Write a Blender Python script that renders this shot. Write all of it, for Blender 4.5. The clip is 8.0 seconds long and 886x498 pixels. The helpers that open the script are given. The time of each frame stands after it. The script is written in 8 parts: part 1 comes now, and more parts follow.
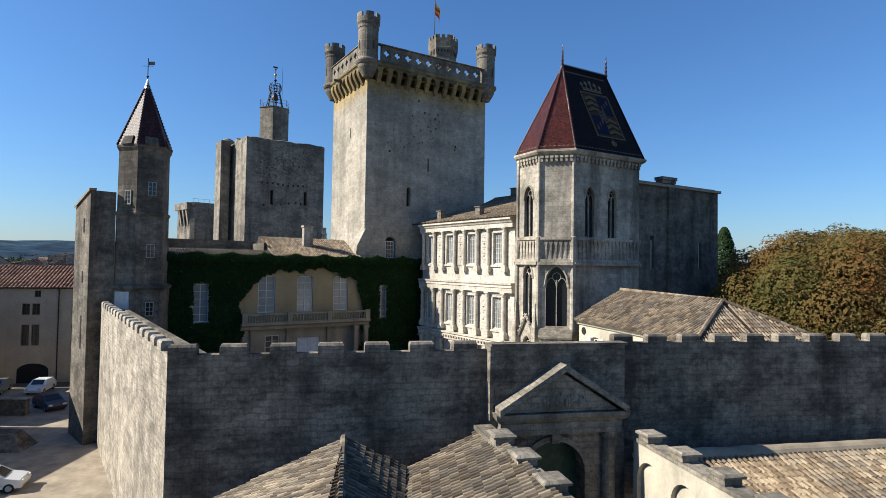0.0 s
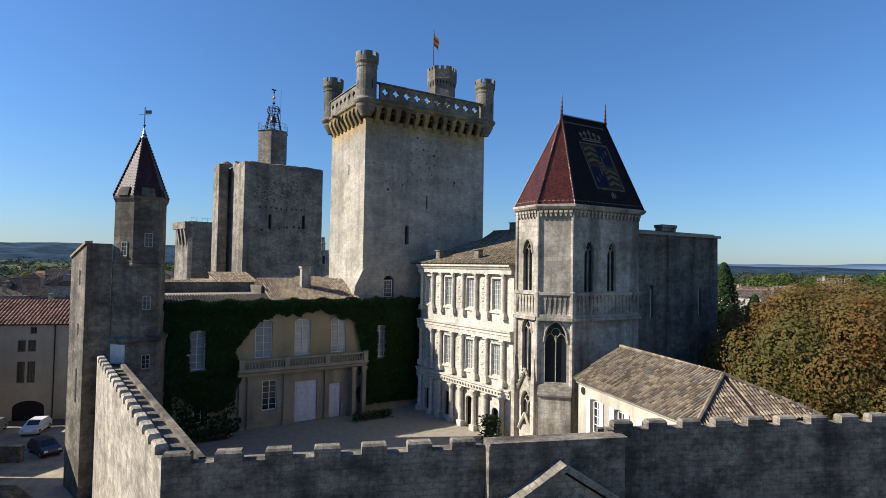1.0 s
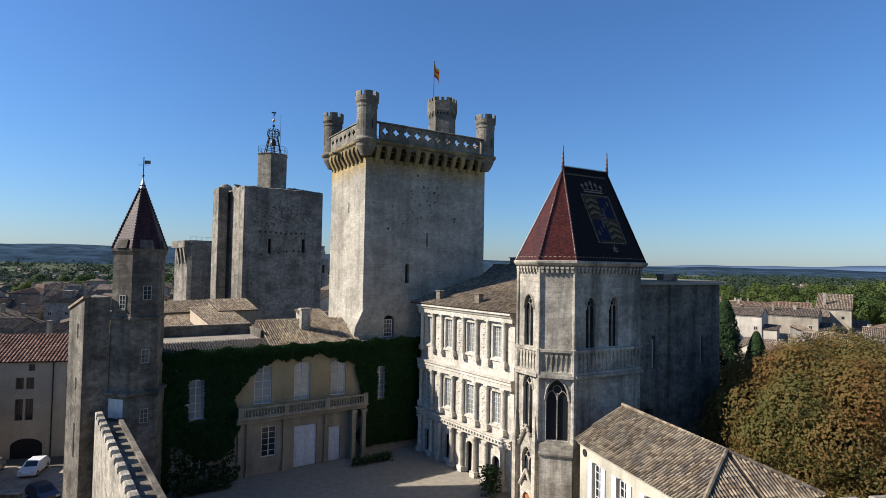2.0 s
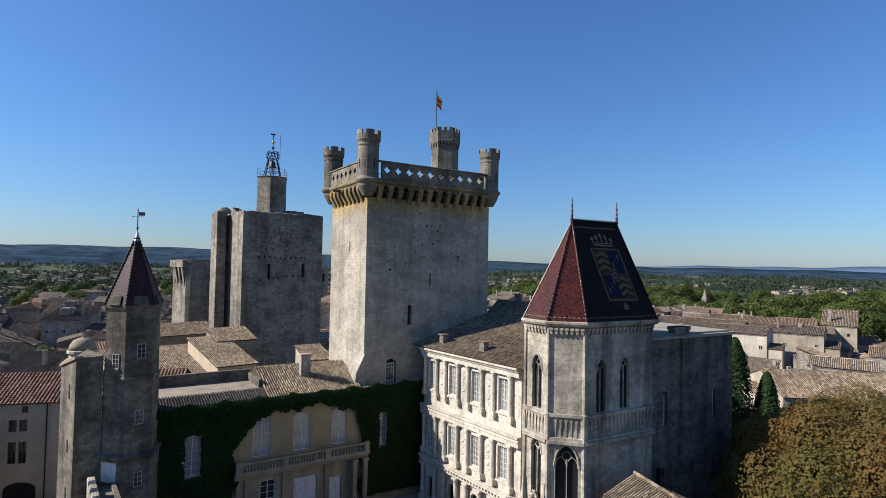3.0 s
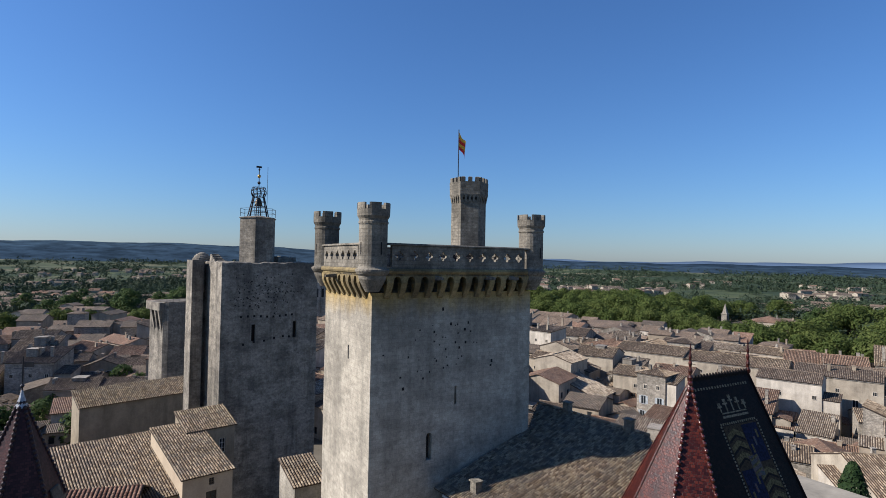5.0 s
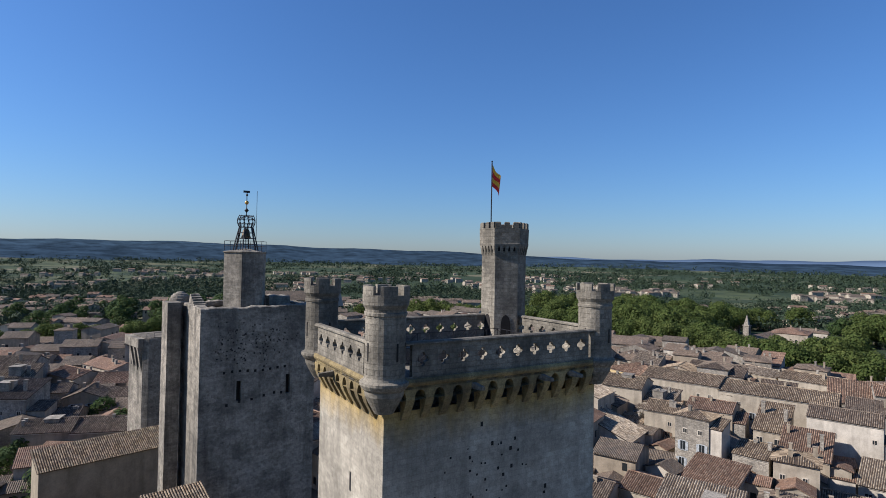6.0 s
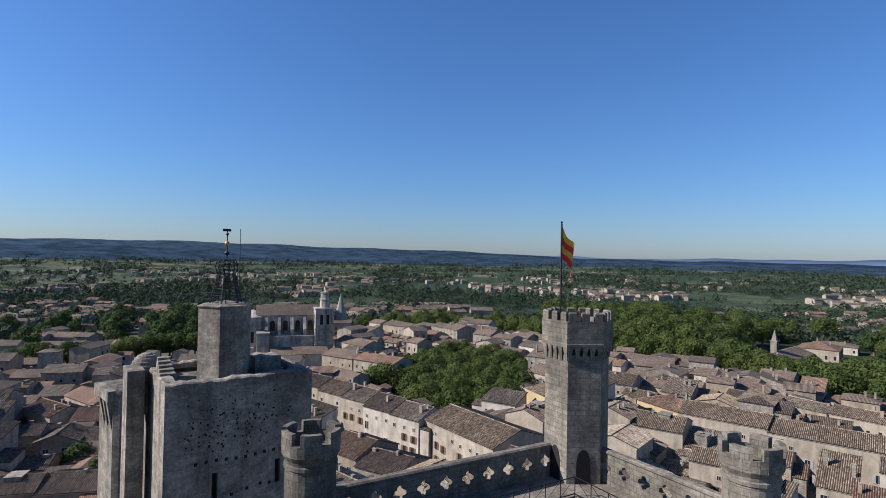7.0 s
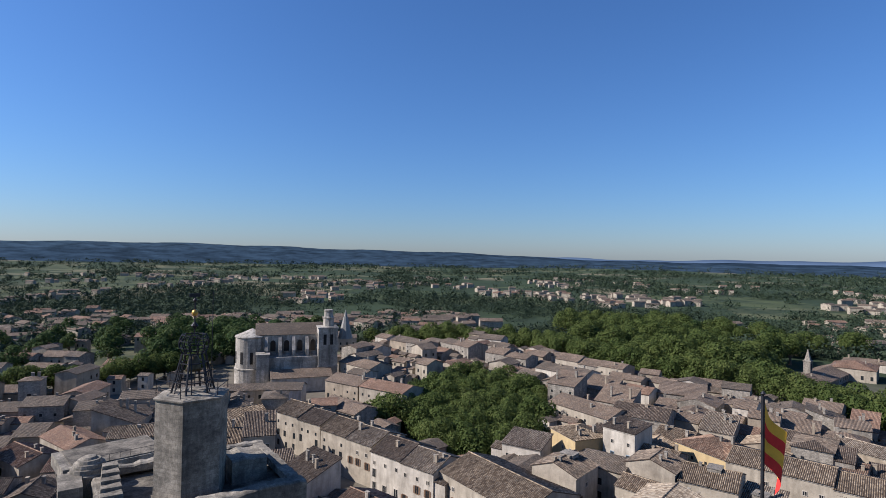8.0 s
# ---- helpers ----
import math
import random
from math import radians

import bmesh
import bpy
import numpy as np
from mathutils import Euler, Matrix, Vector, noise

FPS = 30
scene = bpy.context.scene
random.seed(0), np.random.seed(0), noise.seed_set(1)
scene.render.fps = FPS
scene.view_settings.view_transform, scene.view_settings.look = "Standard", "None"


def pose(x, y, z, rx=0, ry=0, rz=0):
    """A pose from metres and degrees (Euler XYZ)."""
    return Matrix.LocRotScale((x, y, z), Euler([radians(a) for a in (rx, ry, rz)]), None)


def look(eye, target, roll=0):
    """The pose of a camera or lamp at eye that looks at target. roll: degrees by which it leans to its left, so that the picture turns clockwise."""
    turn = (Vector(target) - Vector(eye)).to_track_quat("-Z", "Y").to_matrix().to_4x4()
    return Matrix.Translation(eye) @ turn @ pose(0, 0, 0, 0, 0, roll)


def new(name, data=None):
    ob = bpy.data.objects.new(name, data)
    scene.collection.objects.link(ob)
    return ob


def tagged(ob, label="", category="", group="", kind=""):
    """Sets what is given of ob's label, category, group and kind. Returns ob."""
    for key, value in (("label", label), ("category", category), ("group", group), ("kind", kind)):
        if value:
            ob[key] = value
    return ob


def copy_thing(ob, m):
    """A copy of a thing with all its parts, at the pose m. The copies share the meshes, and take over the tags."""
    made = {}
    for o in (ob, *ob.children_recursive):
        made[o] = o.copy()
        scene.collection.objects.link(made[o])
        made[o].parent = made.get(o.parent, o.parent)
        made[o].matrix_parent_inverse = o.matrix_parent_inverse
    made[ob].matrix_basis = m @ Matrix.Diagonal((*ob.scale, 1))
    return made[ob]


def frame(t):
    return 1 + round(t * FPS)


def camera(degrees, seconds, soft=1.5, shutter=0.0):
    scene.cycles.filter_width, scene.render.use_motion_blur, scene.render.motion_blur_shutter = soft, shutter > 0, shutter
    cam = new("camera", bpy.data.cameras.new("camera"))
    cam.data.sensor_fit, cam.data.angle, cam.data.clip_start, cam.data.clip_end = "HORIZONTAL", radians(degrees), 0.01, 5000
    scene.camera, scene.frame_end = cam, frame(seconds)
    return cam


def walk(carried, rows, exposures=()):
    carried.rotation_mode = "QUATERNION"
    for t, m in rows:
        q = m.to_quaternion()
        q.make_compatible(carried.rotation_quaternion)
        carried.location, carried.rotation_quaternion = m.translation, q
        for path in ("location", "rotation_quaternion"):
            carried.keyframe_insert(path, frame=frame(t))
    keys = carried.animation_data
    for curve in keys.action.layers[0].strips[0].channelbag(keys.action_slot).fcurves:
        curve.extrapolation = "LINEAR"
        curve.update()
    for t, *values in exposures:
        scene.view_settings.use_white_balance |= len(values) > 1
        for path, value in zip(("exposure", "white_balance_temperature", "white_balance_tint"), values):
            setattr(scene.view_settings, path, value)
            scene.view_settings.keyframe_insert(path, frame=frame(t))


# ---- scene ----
cam = camera(77.5, 8.0, soft=0.75)
# seconds, place, tilt, roll and turn of the flying camera
ROWS = [
    (0.0, 0.000, 0.000, 12.000, 91.666, -0.93, -0.025),
    (0.5, -0.019, 0.199, 14.024, 91.765, -0.94, -0.112),
    (1.0, -0.048, 0.176, 16.332, 91.840, -0.98, -0.149),
    (1.5, -0.085, 0.245, 18.517, 91.927, -1.02, -0.162),
    (3.0, -0.665, 1.811, 25.528, 91.927, -1.03, -0.174),
    (3.5, -1.073, 4.142, 27.865, 91.815, -1.05, -0.149),
    (4.0, -1.691, 7.788, 30.477, 91.678, -1.07, -0.174),
    (4.5, -2.375, 12.274, 33.005, 91.516, -1.07, -0.149),
    (6.0, -5.614, 31.298, 42.001, 91.032, -1.05, 0.311),
    (6.5, -6.821, 38.390, 45.098, 90.945, -1.07, 0.510),
    (7.0, -8.379, 46.270, 48.356, 90.870, -1.03, 0.746),
    (7.5, -9.880, 53.561, 51.264, 90.920, -1.01, 0.970),
    (8.0, -11.476, 61.716, 54.646, 90.945, -0.97, 1.231),
]
walk(cam, [(t, pose(*p)) for t, *p in ROWS], exposures=[(0.0, 0.98, 5750, 10), (1.5, 0.94, 5700, 11), (3.0, 0.83, 5650, 13), (6.0, 0.72, 5500, 15), (8.0, 0.7, 5450, 17)])

# ---- world, sun ----
SUN_AZ, SUN_EL = radians(185.8), radians(35.0)
SUN_DIR = Vector((math.cos(SUN_EL) * math.cos(SUN_AZ), math.cos(SUN_EL) * math.sin(SUN_AZ), math.sin(SUN_EL)))
world = bpy.data.worlds.new("sky_world")
scene.world = world
world.use_nodes = True
wn = world.node_tree.nodes
wn.clear()
sky = wn.new("ShaderNodeTexSky")
sky.sky_type = "NISHITA"
sky.sun_disc = False
sky.sun_elevation = SUN_EL
sky.sun_rotation = math.atan2(SUN_DIR.x, SUN_DIR.y)
sky.altitude, sky.air_density, sky.dust_density, sky.ozone_density = 300.0, 1.3, 0.5, 9.5
bg = wn.new("ShaderNodeBackground")
bg.inputs["Strength"].default_value = 0.0645
wo = wn.new("ShaderNodeOutputWorld")
world.node_tree.links.new(sky.outputs["Color"], bg.inputs["Color"])
world.node_tree.links.new(bg.outputs["Background"], wo.inputs["Surface"])

lamp = bpy.data.lights.new("sun", "SUN")
lamp.energy, lamp.angle, lamp.color = 5.0, radians(0.53), (1.0, 0.87, 0.68)
sun = new("sun", lamp)
sun.matrix_world = look((-300, -40, 220), Vector((-300, -40, 220)) - SUN_DIR)


# ---- mesh helpers ----
class Geo:
    """A heap of vertices and faces that becomes one mesh."""

    def __init__(self):
        self.v, self.f = [], []

    def poly(self, *pts):
        n = len(self.v)
        self.v += [tuple(p) for p in pts]
        self.f.append(tuple(range(n, n + len(pts))))
        return self

    def box(self, x0, x1, y0, y1, z0, z1):
        return self.prism([(x0, y0), (x1, y0), (x1, y1), (x0, y1)], z0, z1)

    def loft(self, rings, bottom=True, top=True):
        n, k = len(self.v), len(rings[0])
        for ring in rings:
            self.v += [tuple(p) for p in ring]
        for r in range(len(rings) - 1):
            a = n + r * k
            for i in range(k):
                j = (i + 1) % k
                self.f.append((a + i, a + j, a + k + j, a + k + i))
        if bottom:
            self.f.append(tuple(n + i for i in reversed(range(k))))
        if top:
            a = n + (len(rings) - 1) * k
            self.f.append(tuple(a + i for i in range(k)))
        return self

    def prism(self, ring, z0, z1, bottom=True, top=True):
        return self.loft([[(x, y, z0) for x, y in ring], [(x, y, z1) for x, y in ring]], bottom, top)

    def lathe(self, cx, cy, profile, n=20, turn=0.0, bottom=True, top=True):
        """profile: (radius, height) from below upwards."""
        rings = [[(cx + r * math.cos(turn + 2 * math.pi * i / n), cy + r * math.sin(turn + 2 * math.pi * i / n), z) for i in range(n)] for r, z in profile]
        return self.loft(rings, bottom, top)

    def beam(self, p, q, r, n=5, r2=None):
        p, q = Vector(p), Vector(q)
        d = (q - p).normalized()
        a = d.orthogonal().normalized()
        b = d.cross(a)
        r2 = r if r2 is None else r2
        ring = lambda c, s: [c + s * (a * math.cos(2 * math.pi * i / n) + b * math.sin(2 * math.pi * i / n)) for i in range(n)]
        return self.loft([ring(p, r), ring(q, r2)])

    def add(self, other, m):
        n = len(self.v)
        self.v += [tuple(m @ Vector(p)) for p in other.v]
        self.f += [tuple(n + i for i in f) for f in other.f]
        return self


def mesh_from(name, geo, mat, smooth=False):
    me = bpy.data.meshes.new(name)
    me.from_pydata(geo.v, [], geo.f)
    me.update()
    nl = len(me.loops)
    co = np.empty(len(me.vertices) * 3)
    me.vertices.foreach_get("co", co)
    co = co.reshape(-1, 3)
    vi = np.empty(nl, np.int32)
    me.loops.foreach_get("vertex_index", vi)
    tot = np.empty(len(me.polygons), np.int32)
    me.polygons.foreach_get("loop_total", tot)
    nor = np.empty(len(me.polygons) * 3)
    me.polygons.foreach_get("normal", nor)
    nor = np.repeat(nor.reshape(-1, 3), tot, axis=0)
    flat = np.hypot(nor[:, 0], nor[:, 1]) < 0.15
    t = np.stack([-nor[:, 1], nor[:, 0], np.zeros(nl)], 1)
    t /= np.maximum(np.linalg.norm(t, axis=1), 1e-6)[:, None]
    t[flat] = (1, 0, 0)
    b = np.cross(nor, t)
    b[flat] = (0, 1, 0)
    p = co[vi]
    uv = np.stack([(p * t).sum(1), (p * b).sum(1)], 1)
    layer = me.uv_layers.new(name="metres")
    layer.data.foreach_set("uv", uv.ravel())
    if smooth:
        me.polygons.foreach_set("use_smooth", np.ones(len(me.polygons), bool))
    if mat:
        me.materials.append(mat)
    return me


def part(name, geo, mat, parent=None, label="", smooth=False, m=None):
    """One mesh object under a thing or a part. geo may be a Geo or a ready mesh."""
    me = mesh_from(name, geo, mat, smooth) if isinstance(geo, Geo) else geo
    ob = new(name, me)
    ob.parent = parent
    if m is not None:
        ob.matrix_basis = m
    if label:
        tagged(ob, label)
    return ob


def thing(name, label, category, x, y, z, turn=0.0, group="", kind=""):
    ob = new(name)
    ob.empty_display_size = 0.5
    ob.matrix_basis = pose(x, y, z, 0, 0, turn)
    return tagged(ob, label, category, group, kind)


def arch_line(xa, xb, zs, rise, pointed=False, n=6):
    """Points of an arch from its left springing to its right one."""
    c, h = (xa + xb) / 2, (xb - xa) / 2
    out = []
    for i in range(-n, n + 1):
        s = i / n
        if pointed:
            z = zs + rise * math.sqrt(max(0.0, 1 - abs(s) ** 1.6))
            out.append((c + h * s, z))
        else:
            a = math.pi / 2 * (1 + s)
            out.append((c - h * math.cos(a), zs + rise * math.sin(a)))
    return out


def wall_panel(g, x0, x1, z0, z1, holes=(), depth=0.3, y=0.0):
    """A wall in the plane y, facing -y, with openings (xa, xb, za, zb, rise, pointed); rise: the height of the arch in the top of the opening."""
    xs = sorted({x0, x1, *(h[0] for h in holes), *(h[1] for h in holes)})
    zs = sorted({z0, z1, *(h[2] for h in holes), *(h[3] for h in holes)})
    for a, b in zip(xs, xs[1:]):
        for c, d in zip(zs, zs[1:]):
            mx, mz = (a + b) / 2, (c + d) / 2
            if not any(h[0] < mx < h[1] and h[2] < mz < h[3] for h in holes):
                g.poly((a, y, c), (b, y, c), (b, y, d), (a, y, d))
    for h in holes:
        xa, xb, za, zb = h[:4]
        rise, pointed = (h[4] if len(h) > 4 else 0), (h[5] if len(h) > 5 else False)
        e = y + depth
        zt = zb - rise
        g.poly((xa, y, za), (xa, y, zt), (xa, e, zt), (xa, e, za))
        g.poly((xb, y, za), (xb, e, za), (xb, e, zt), (xb, y, zt))
        g.poly((xa, y, za), (xa, e, za), (xb, e, za), (xb, y, za))
        if rise:
            line = arch_line(xa, xb, zt, rise, pointed)
            half = len(line) // 2
            for i in range(len(line) - 1):
                (ax, az), (bx, bz) = line[i], line[i + 1]
                g.poly((ax, y, az), (bx, y, bz), (bx, e, bz), (ax, e, az))
                k = xa if i < half else xb
                g.poly((k, y, zb), (ax, y, az), (bx, y, bz))
        else:
            g.poly((xa, y, zb), (xb, y, zb), (xb, e, zb), (xa, e, zb))
    return g


def casement(parent, xa, xb, za, zb, y, nx=2, nz=4, frame=None, glass=None, bar=0.05, label=""):
    """A window with bars and a pane, its front at y, facing -y."""
    g = Geo()
    g.box(xa, xa + 2 * bar, y, y + 0.08, za, zb).box(xb - 2 * bar, xb, y, y + 0.08, za, zb)
    g.box(xa + 2 * bar, xb - 2 * bar, y, y + 0.08, za, za + 2 * bar).box(xa + 2 * bar, xb - 2 * bar, y, y + 0.08, zb - 2 * bar, zb)
    for i in range(1, nx):
        c = xa + (xb - xa) * i / nx
        k = bar * (1.6 if i * 2 == nx else 0.7)
        g.box(c - k / 2, c + k / 2, y + 0.005, y + 0.07, za, zb)
    for i in range(1, nz):
        c = za + (zb - za) * i / nz
        g.box(xa, xb, y + 0.01, y + 0.06, c - bar * 0.35, c + bar * 0.35)
    w = part("window", g, frame, parent, label)
    part("pane", Geo().box(xa, xb, y + 0.06, y + 0.09, za, zb), glass, w)
    return w


def ribbed_roof(g, corners, rng, pitch=0.24, course=0.36, lift=0.0, cover=True, keep=None, coarse=False):
    """Barrel tiles, column by column, on a flat roof face. corners: eave left, eave right, then on round, seen from outside."""
    o, q = Vector(corners[0]), Vector(corners[1])
    ud = (q - o).normalized()
    n = ud.cross(Vector(corners[-1]) - o)
    n = n.normalized()
    vd = n.cross(ud)
    flat = [((Vector(c) - o).dot(ud), (Vector(c) - o).dot(vd)) for c in corners]
    u0, u1 = min(p[0] for p in flat), max(p[0] for p in flat)
    k = max(1, round((u1 - u0) / pitch))
    step = (u1 - u0) / k
    for i in range(k):
        u = u0 + (i + 0.5) * step
        cross = []
        for (ax, ay), (bx, by) in zip(flat, flat[1:] + flat[:1]):
            if (ax - u) * (bx - u) < 0:
                cross.append(ay + (by - ay) * (u - ax) / (bx - ax))
        if len(cross) < 2:
            continue
        lo, hi = min(cross), max(cross)
        v = lo - 0.06
        while v < hi - 0.12:
            e = min(v + course * 1.08, hi + 0.02)
            j = rng.uniform(-0.015, 0.015)
            r = step * 0.36
            h0, h1 = lift + 0.115 + rng.uniform(0, 0.02), lift + 0.085
            if keep is not None:
                keep.append((o + ud * (u + j) + vd * v, ud, vd, n, e - v, r))
            elif coarse:
                b = len(g.v)
                for vv, rr, hh in ((v, r, h0), (e, r * 0.82, h1)):
                    g.v += [tuple(o + ud * (u + j - rr) + vd * vv + n * (lift + 0.01)), tuple(o + ud * (u + j) + vd * vv + n * hh), tuple(o + ud * (u + j + rr) + vd * vv + n * (lift + 0.01))]
                g.f += [(b, b + 1, b + 4, b + 3), (b + 1, b + 2, b + 5, b + 4), (b + 2, b + 1, b)]
            else:
                ring = []
                for vv, rr, hh in ((v, r, h0), (e, r * 0.82, h1)):
                    ring.append([o + ud * (u + j - rr) + vd * vv + n * (lift + 0.01), o + ud * (u + j - rr * 0.62) + vd * vv + n * (hh * 0.8), o + ud * (u + j) + vd * vv + n * hh,
                                 o + ud * (u + j + rr * 0.62) + vd * vv + n * (hh * 0.8), o + ud * (u + j + rr) + vd * vv + n * (lift + 0.01)])
                b = len(g.v)
                g.v += [tuple(p) for p in ring[0] + ring[1]]
                for s in range(4):
                    g.f.append((b + s, b + s + 1, b + s + 6, b + s + 5))
                g.f.append((b + 4, b + 3, b + 2, b + 1, b))
            v += course
    return g


def roof_slab(g, pts, t=0.18):
    """A thick roof face."""
    n = (Vector(pts[1]) - Vector(pts[0])).cross(Vector(pts[-1]) - Vector(pts[0])).normalized()
    low = [Vector(p) - n * t for p in pts]
    g.loft([low, [Vector(p) for p in pts]])


# ---- materials ----
def shader(name, rough=0.85, metal=0.0, spec=0.3):
    mat = bpy.data.materials.new(name)
    mat.use_nodes = True
    nt = mat.node_tree
    b = nt.nodes["Principled BSDF"]
    b.inputs["Roughness"].default_value = rough
    b.inputs["Metallic"].default_value = metal
    b.inputs["Specular IOR Level"].default_value = spec
    return mat, nt, b


def node(nt, kind, **values):
    n = nt.nodes.new(kind)
    for key, value in values.items():
        n.inputs[key.replace("_", " ")].default_value = value
    return n


def noise_tex(nt, coord, scale, detail=4.0, rough=0.6, stretch=None):
    n = node(nt, "ShaderNodeTexNoise", Scale=scale, Detail=detail, Roughness=rough)
    if stretch:
        mp = nt.nodes.new("ShaderNodeMapping")
        mp.inputs["Scale"].default_value = stretch
        nt.links.new(coord, mp.inputs["Vector"])
        coord = mp.outputs["Vector"]
    nt.links.new(coord, n.inputs["Vector"])
    return n.outputs["Fac"]


def ramp(nt, fac, stops):
    r = nt.nodes.new("ShaderNodeValToRGB")
    els = r.color_ramp.elements
    while len(els) < len(stops):
        els.new(0.5)
    for e, (p, c) in zip(els, stops):
        e.position, e.color = p, (*c, 1) if not isinstance(c, float) else (c, c, c, 1)
    nt.links.new(fac, r.inputs["Fac"])
    return r.outputs["Color"]


def mix(nt, a, b, fac, mode="MIX"):
    m = nt.nodes.new("ShaderNodeMix")
    m.data_type, m.blend_type = "RGBA", mode
    for sock, value in ((m.inputs["Factor"], fac), (m.inputs["A"], a), (m.inputs["B"], b)):
        if isinstance(value, (float, int)):
            sock.default_value = value
        elif isinstance(value, tuple):
            sock.default_value = (*value, 1)
        else:
            nt.links.new(value, sock)
    return m.outputs["Result"]


def bump(nt, b, height, strength, distance):
    n = node(nt, "ShaderNodeBump", Strength=strength, Distance=distance)
    nt.links.new(height, n.inputs["Height"])
    nt.links.new(n.outputs["Normal"], b.inputs["Normal"])


def coords(nt):
    c = nt.nodes.new("ShaderNodeTexCoord")
    g = nt.nodes.new("ShaderNodeNewGeometry")
    return c.outputs["UV"], g.outputs["Position"]


def muted(colour, k=0.35):
    """A colour drawn towards its own grey."""
    m = 0.35 * colour[0] + 0.5 * colour[1] + 0.15 * colour[2]
    return tuple(v + (m - v) * k for v in colour)


def masonry(name, light, dark, soot, row=0.32, width=0.62, joint=0.014, soil=0.5, streak=0.5, rubble=0.0, relief=0.5, contrast=0.5, speck=0.33, fleck=0.7, mute=0.22, stain=None):
    """Coursed stone: light and dark are the stones' own colours, soot the grey-black crust that old limestone grows."""
    mat, nt, b = shader(name, 0.92, 0.0, 0.2)
    light, dark, soot = muted(light, mute), muted(dark, mute), muted(soot, mute)
    uv, pos = coords(nt)
    warp = node(nt, "ShaderNodeTexNoise", Scale=1.3, Detail=2.0)
    nt.links.new(uv, warp.inputs["Vector"])
    vec = mix(nt, uv, warp.outputs["Color"], 0.03 + rubble * 0.22)
    br = node(nt, "ShaderNodeTexBrick", Scale=1.0, Mortar_Size=joint, Mortar_Smooth=0.4, Bias=0.0, Brick_Width=width, Row_Height=row)
    mid = tuple((p + q) / 2 for p, q in zip(light, dark))
    near = lambda c: tuple(m + (v - m) * contrast for m, v in zip(mid, c))
    br.inputs["Color1"].default_value, br.inputs["Color2"].default_value = (*near(light), 1), (*near(dark), 1)
    br.inputs["Mortar"].default_value = (*(v * (0.62 + 0.2 * rubble) for v in mid), 1)
    nt.links.new(vec, br.inputs["Vector"])
    big = noise_tex(nt, pos, 0.16, 5.0, 0.62)
    fine = noise_tex(nt, pos, 2.6, 6.0, 0.7)
    run = noise_tex(nt, pos, 0.55, 5.0, 0.65, (1.0, 1.0, 0.12))
    col = mix(nt, br.outputs["Color"], ramp(nt, big, [(0.3, dark), (0.7, light)]), 0.45)
    grain = noise_tex(nt, pos, 9.0, 3.0, 0.8)
    col = mix(nt, col, ramp(nt, fine, [(0.3, 0.4), (0.5, 1.0), (0.75, 1.35)]), fleck, "MULTIPLY")
    col = mix(nt, col, ramp(nt, grain, [(0.3, 0.55), (0.65, 1.25)]), fleck * 0.85, "MULTIPLY")
    col = mix(nt, col, ramp(nt, noise_tex(nt, pos, 0.06, 4.0, 0.6), [(0.32, 0.55), (0.5, 1.0), (0.68, 1.2)]), 0.75, "MULTIPLY")
    col = mix(nt, col, soot, mix(nt, (0.0, 0.0, 0.0), ramp(nt, run, [(0.46, 0.0), (0.66, 1.0)]), streak))
    col = mix(nt, col, soot, mix(nt, (0.0, 0.0, 0.0), ramp(nt, noise_tex(nt, pos, speck, 6.0, 0.72, (1.0, 1.0, 1.7)), [(0.44, 0.0), (0.62, 1.0)]), soil))
    if stain:
        # rust-coloured wash that has run down from the cornice, its edge uneven
        z0, z1, rust = stain
        sep = nt.nodes.new("ShaderNodeSeparateXYZ")
        nt.links.new(pos, sep.inputs["Vector"])
        rise = node(nt, "ShaderNodeMapRange", From_Min=z0, From_Max=z1)
        nt.links.new(sep.outputs["Z"], rise.inputs["Value"])
        edge = mix(nt, rise.outputs["Result"], noise_tex(nt, pos, 0.5, 5.0, 0.7, (1.0, 1.0, 0.3)), 0.45)
        col = mix(nt, col, mix(nt, col, rust, 1.0, "MULTIPLY"), ramp(nt, edge, [(0.42, 0.0), (0.68, 1.0)]))
    nt.links.new(col, b.inputs["Base Color"])
    h = mix(nt, ramp(nt, br.outputs["Fac"], [(0.0, 1.0), (1.0, 0.0)]), fine, 0.5)
    bump(nt, b, h, relief, 0.05)
    return mat


def plaster(name, light, dark, relief=0.25, scale=0.35, soil=0.35):
    mat, nt, b = shader(name, 0.93, 0.0, 0.2)
    light, dark = muted(light, 0.08), muted(dark, 0.08)
    uv, pos = coords(nt)
    big = noise_tex(nt, pos, scale, 6.0, 0.65)
    run = noise_tex(nt, pos, 0.7, 4.0, 0.6, (1.0, 1.0, 0.15))
    fine = noise_tex(nt, pos, 5.0, 5.0, 0.7)
    col = ramp(nt, big, [(0.28, dark), (0.68, light)])
    col = mix(nt, col, ramp(nt, run, [(0.45, 1.0), (0.75, 0.55)]), soil, "MULTIPLY")
    col = mix(nt, col, ramp(nt, fine, [(0.3, 0.75), (0.7, 1.1)]), 0.6, "MULTIPLY")
    nt.links.new(col, b.inputs["Base Color"])
    bump(nt, b, fine, relief, 0.03)
    return mat


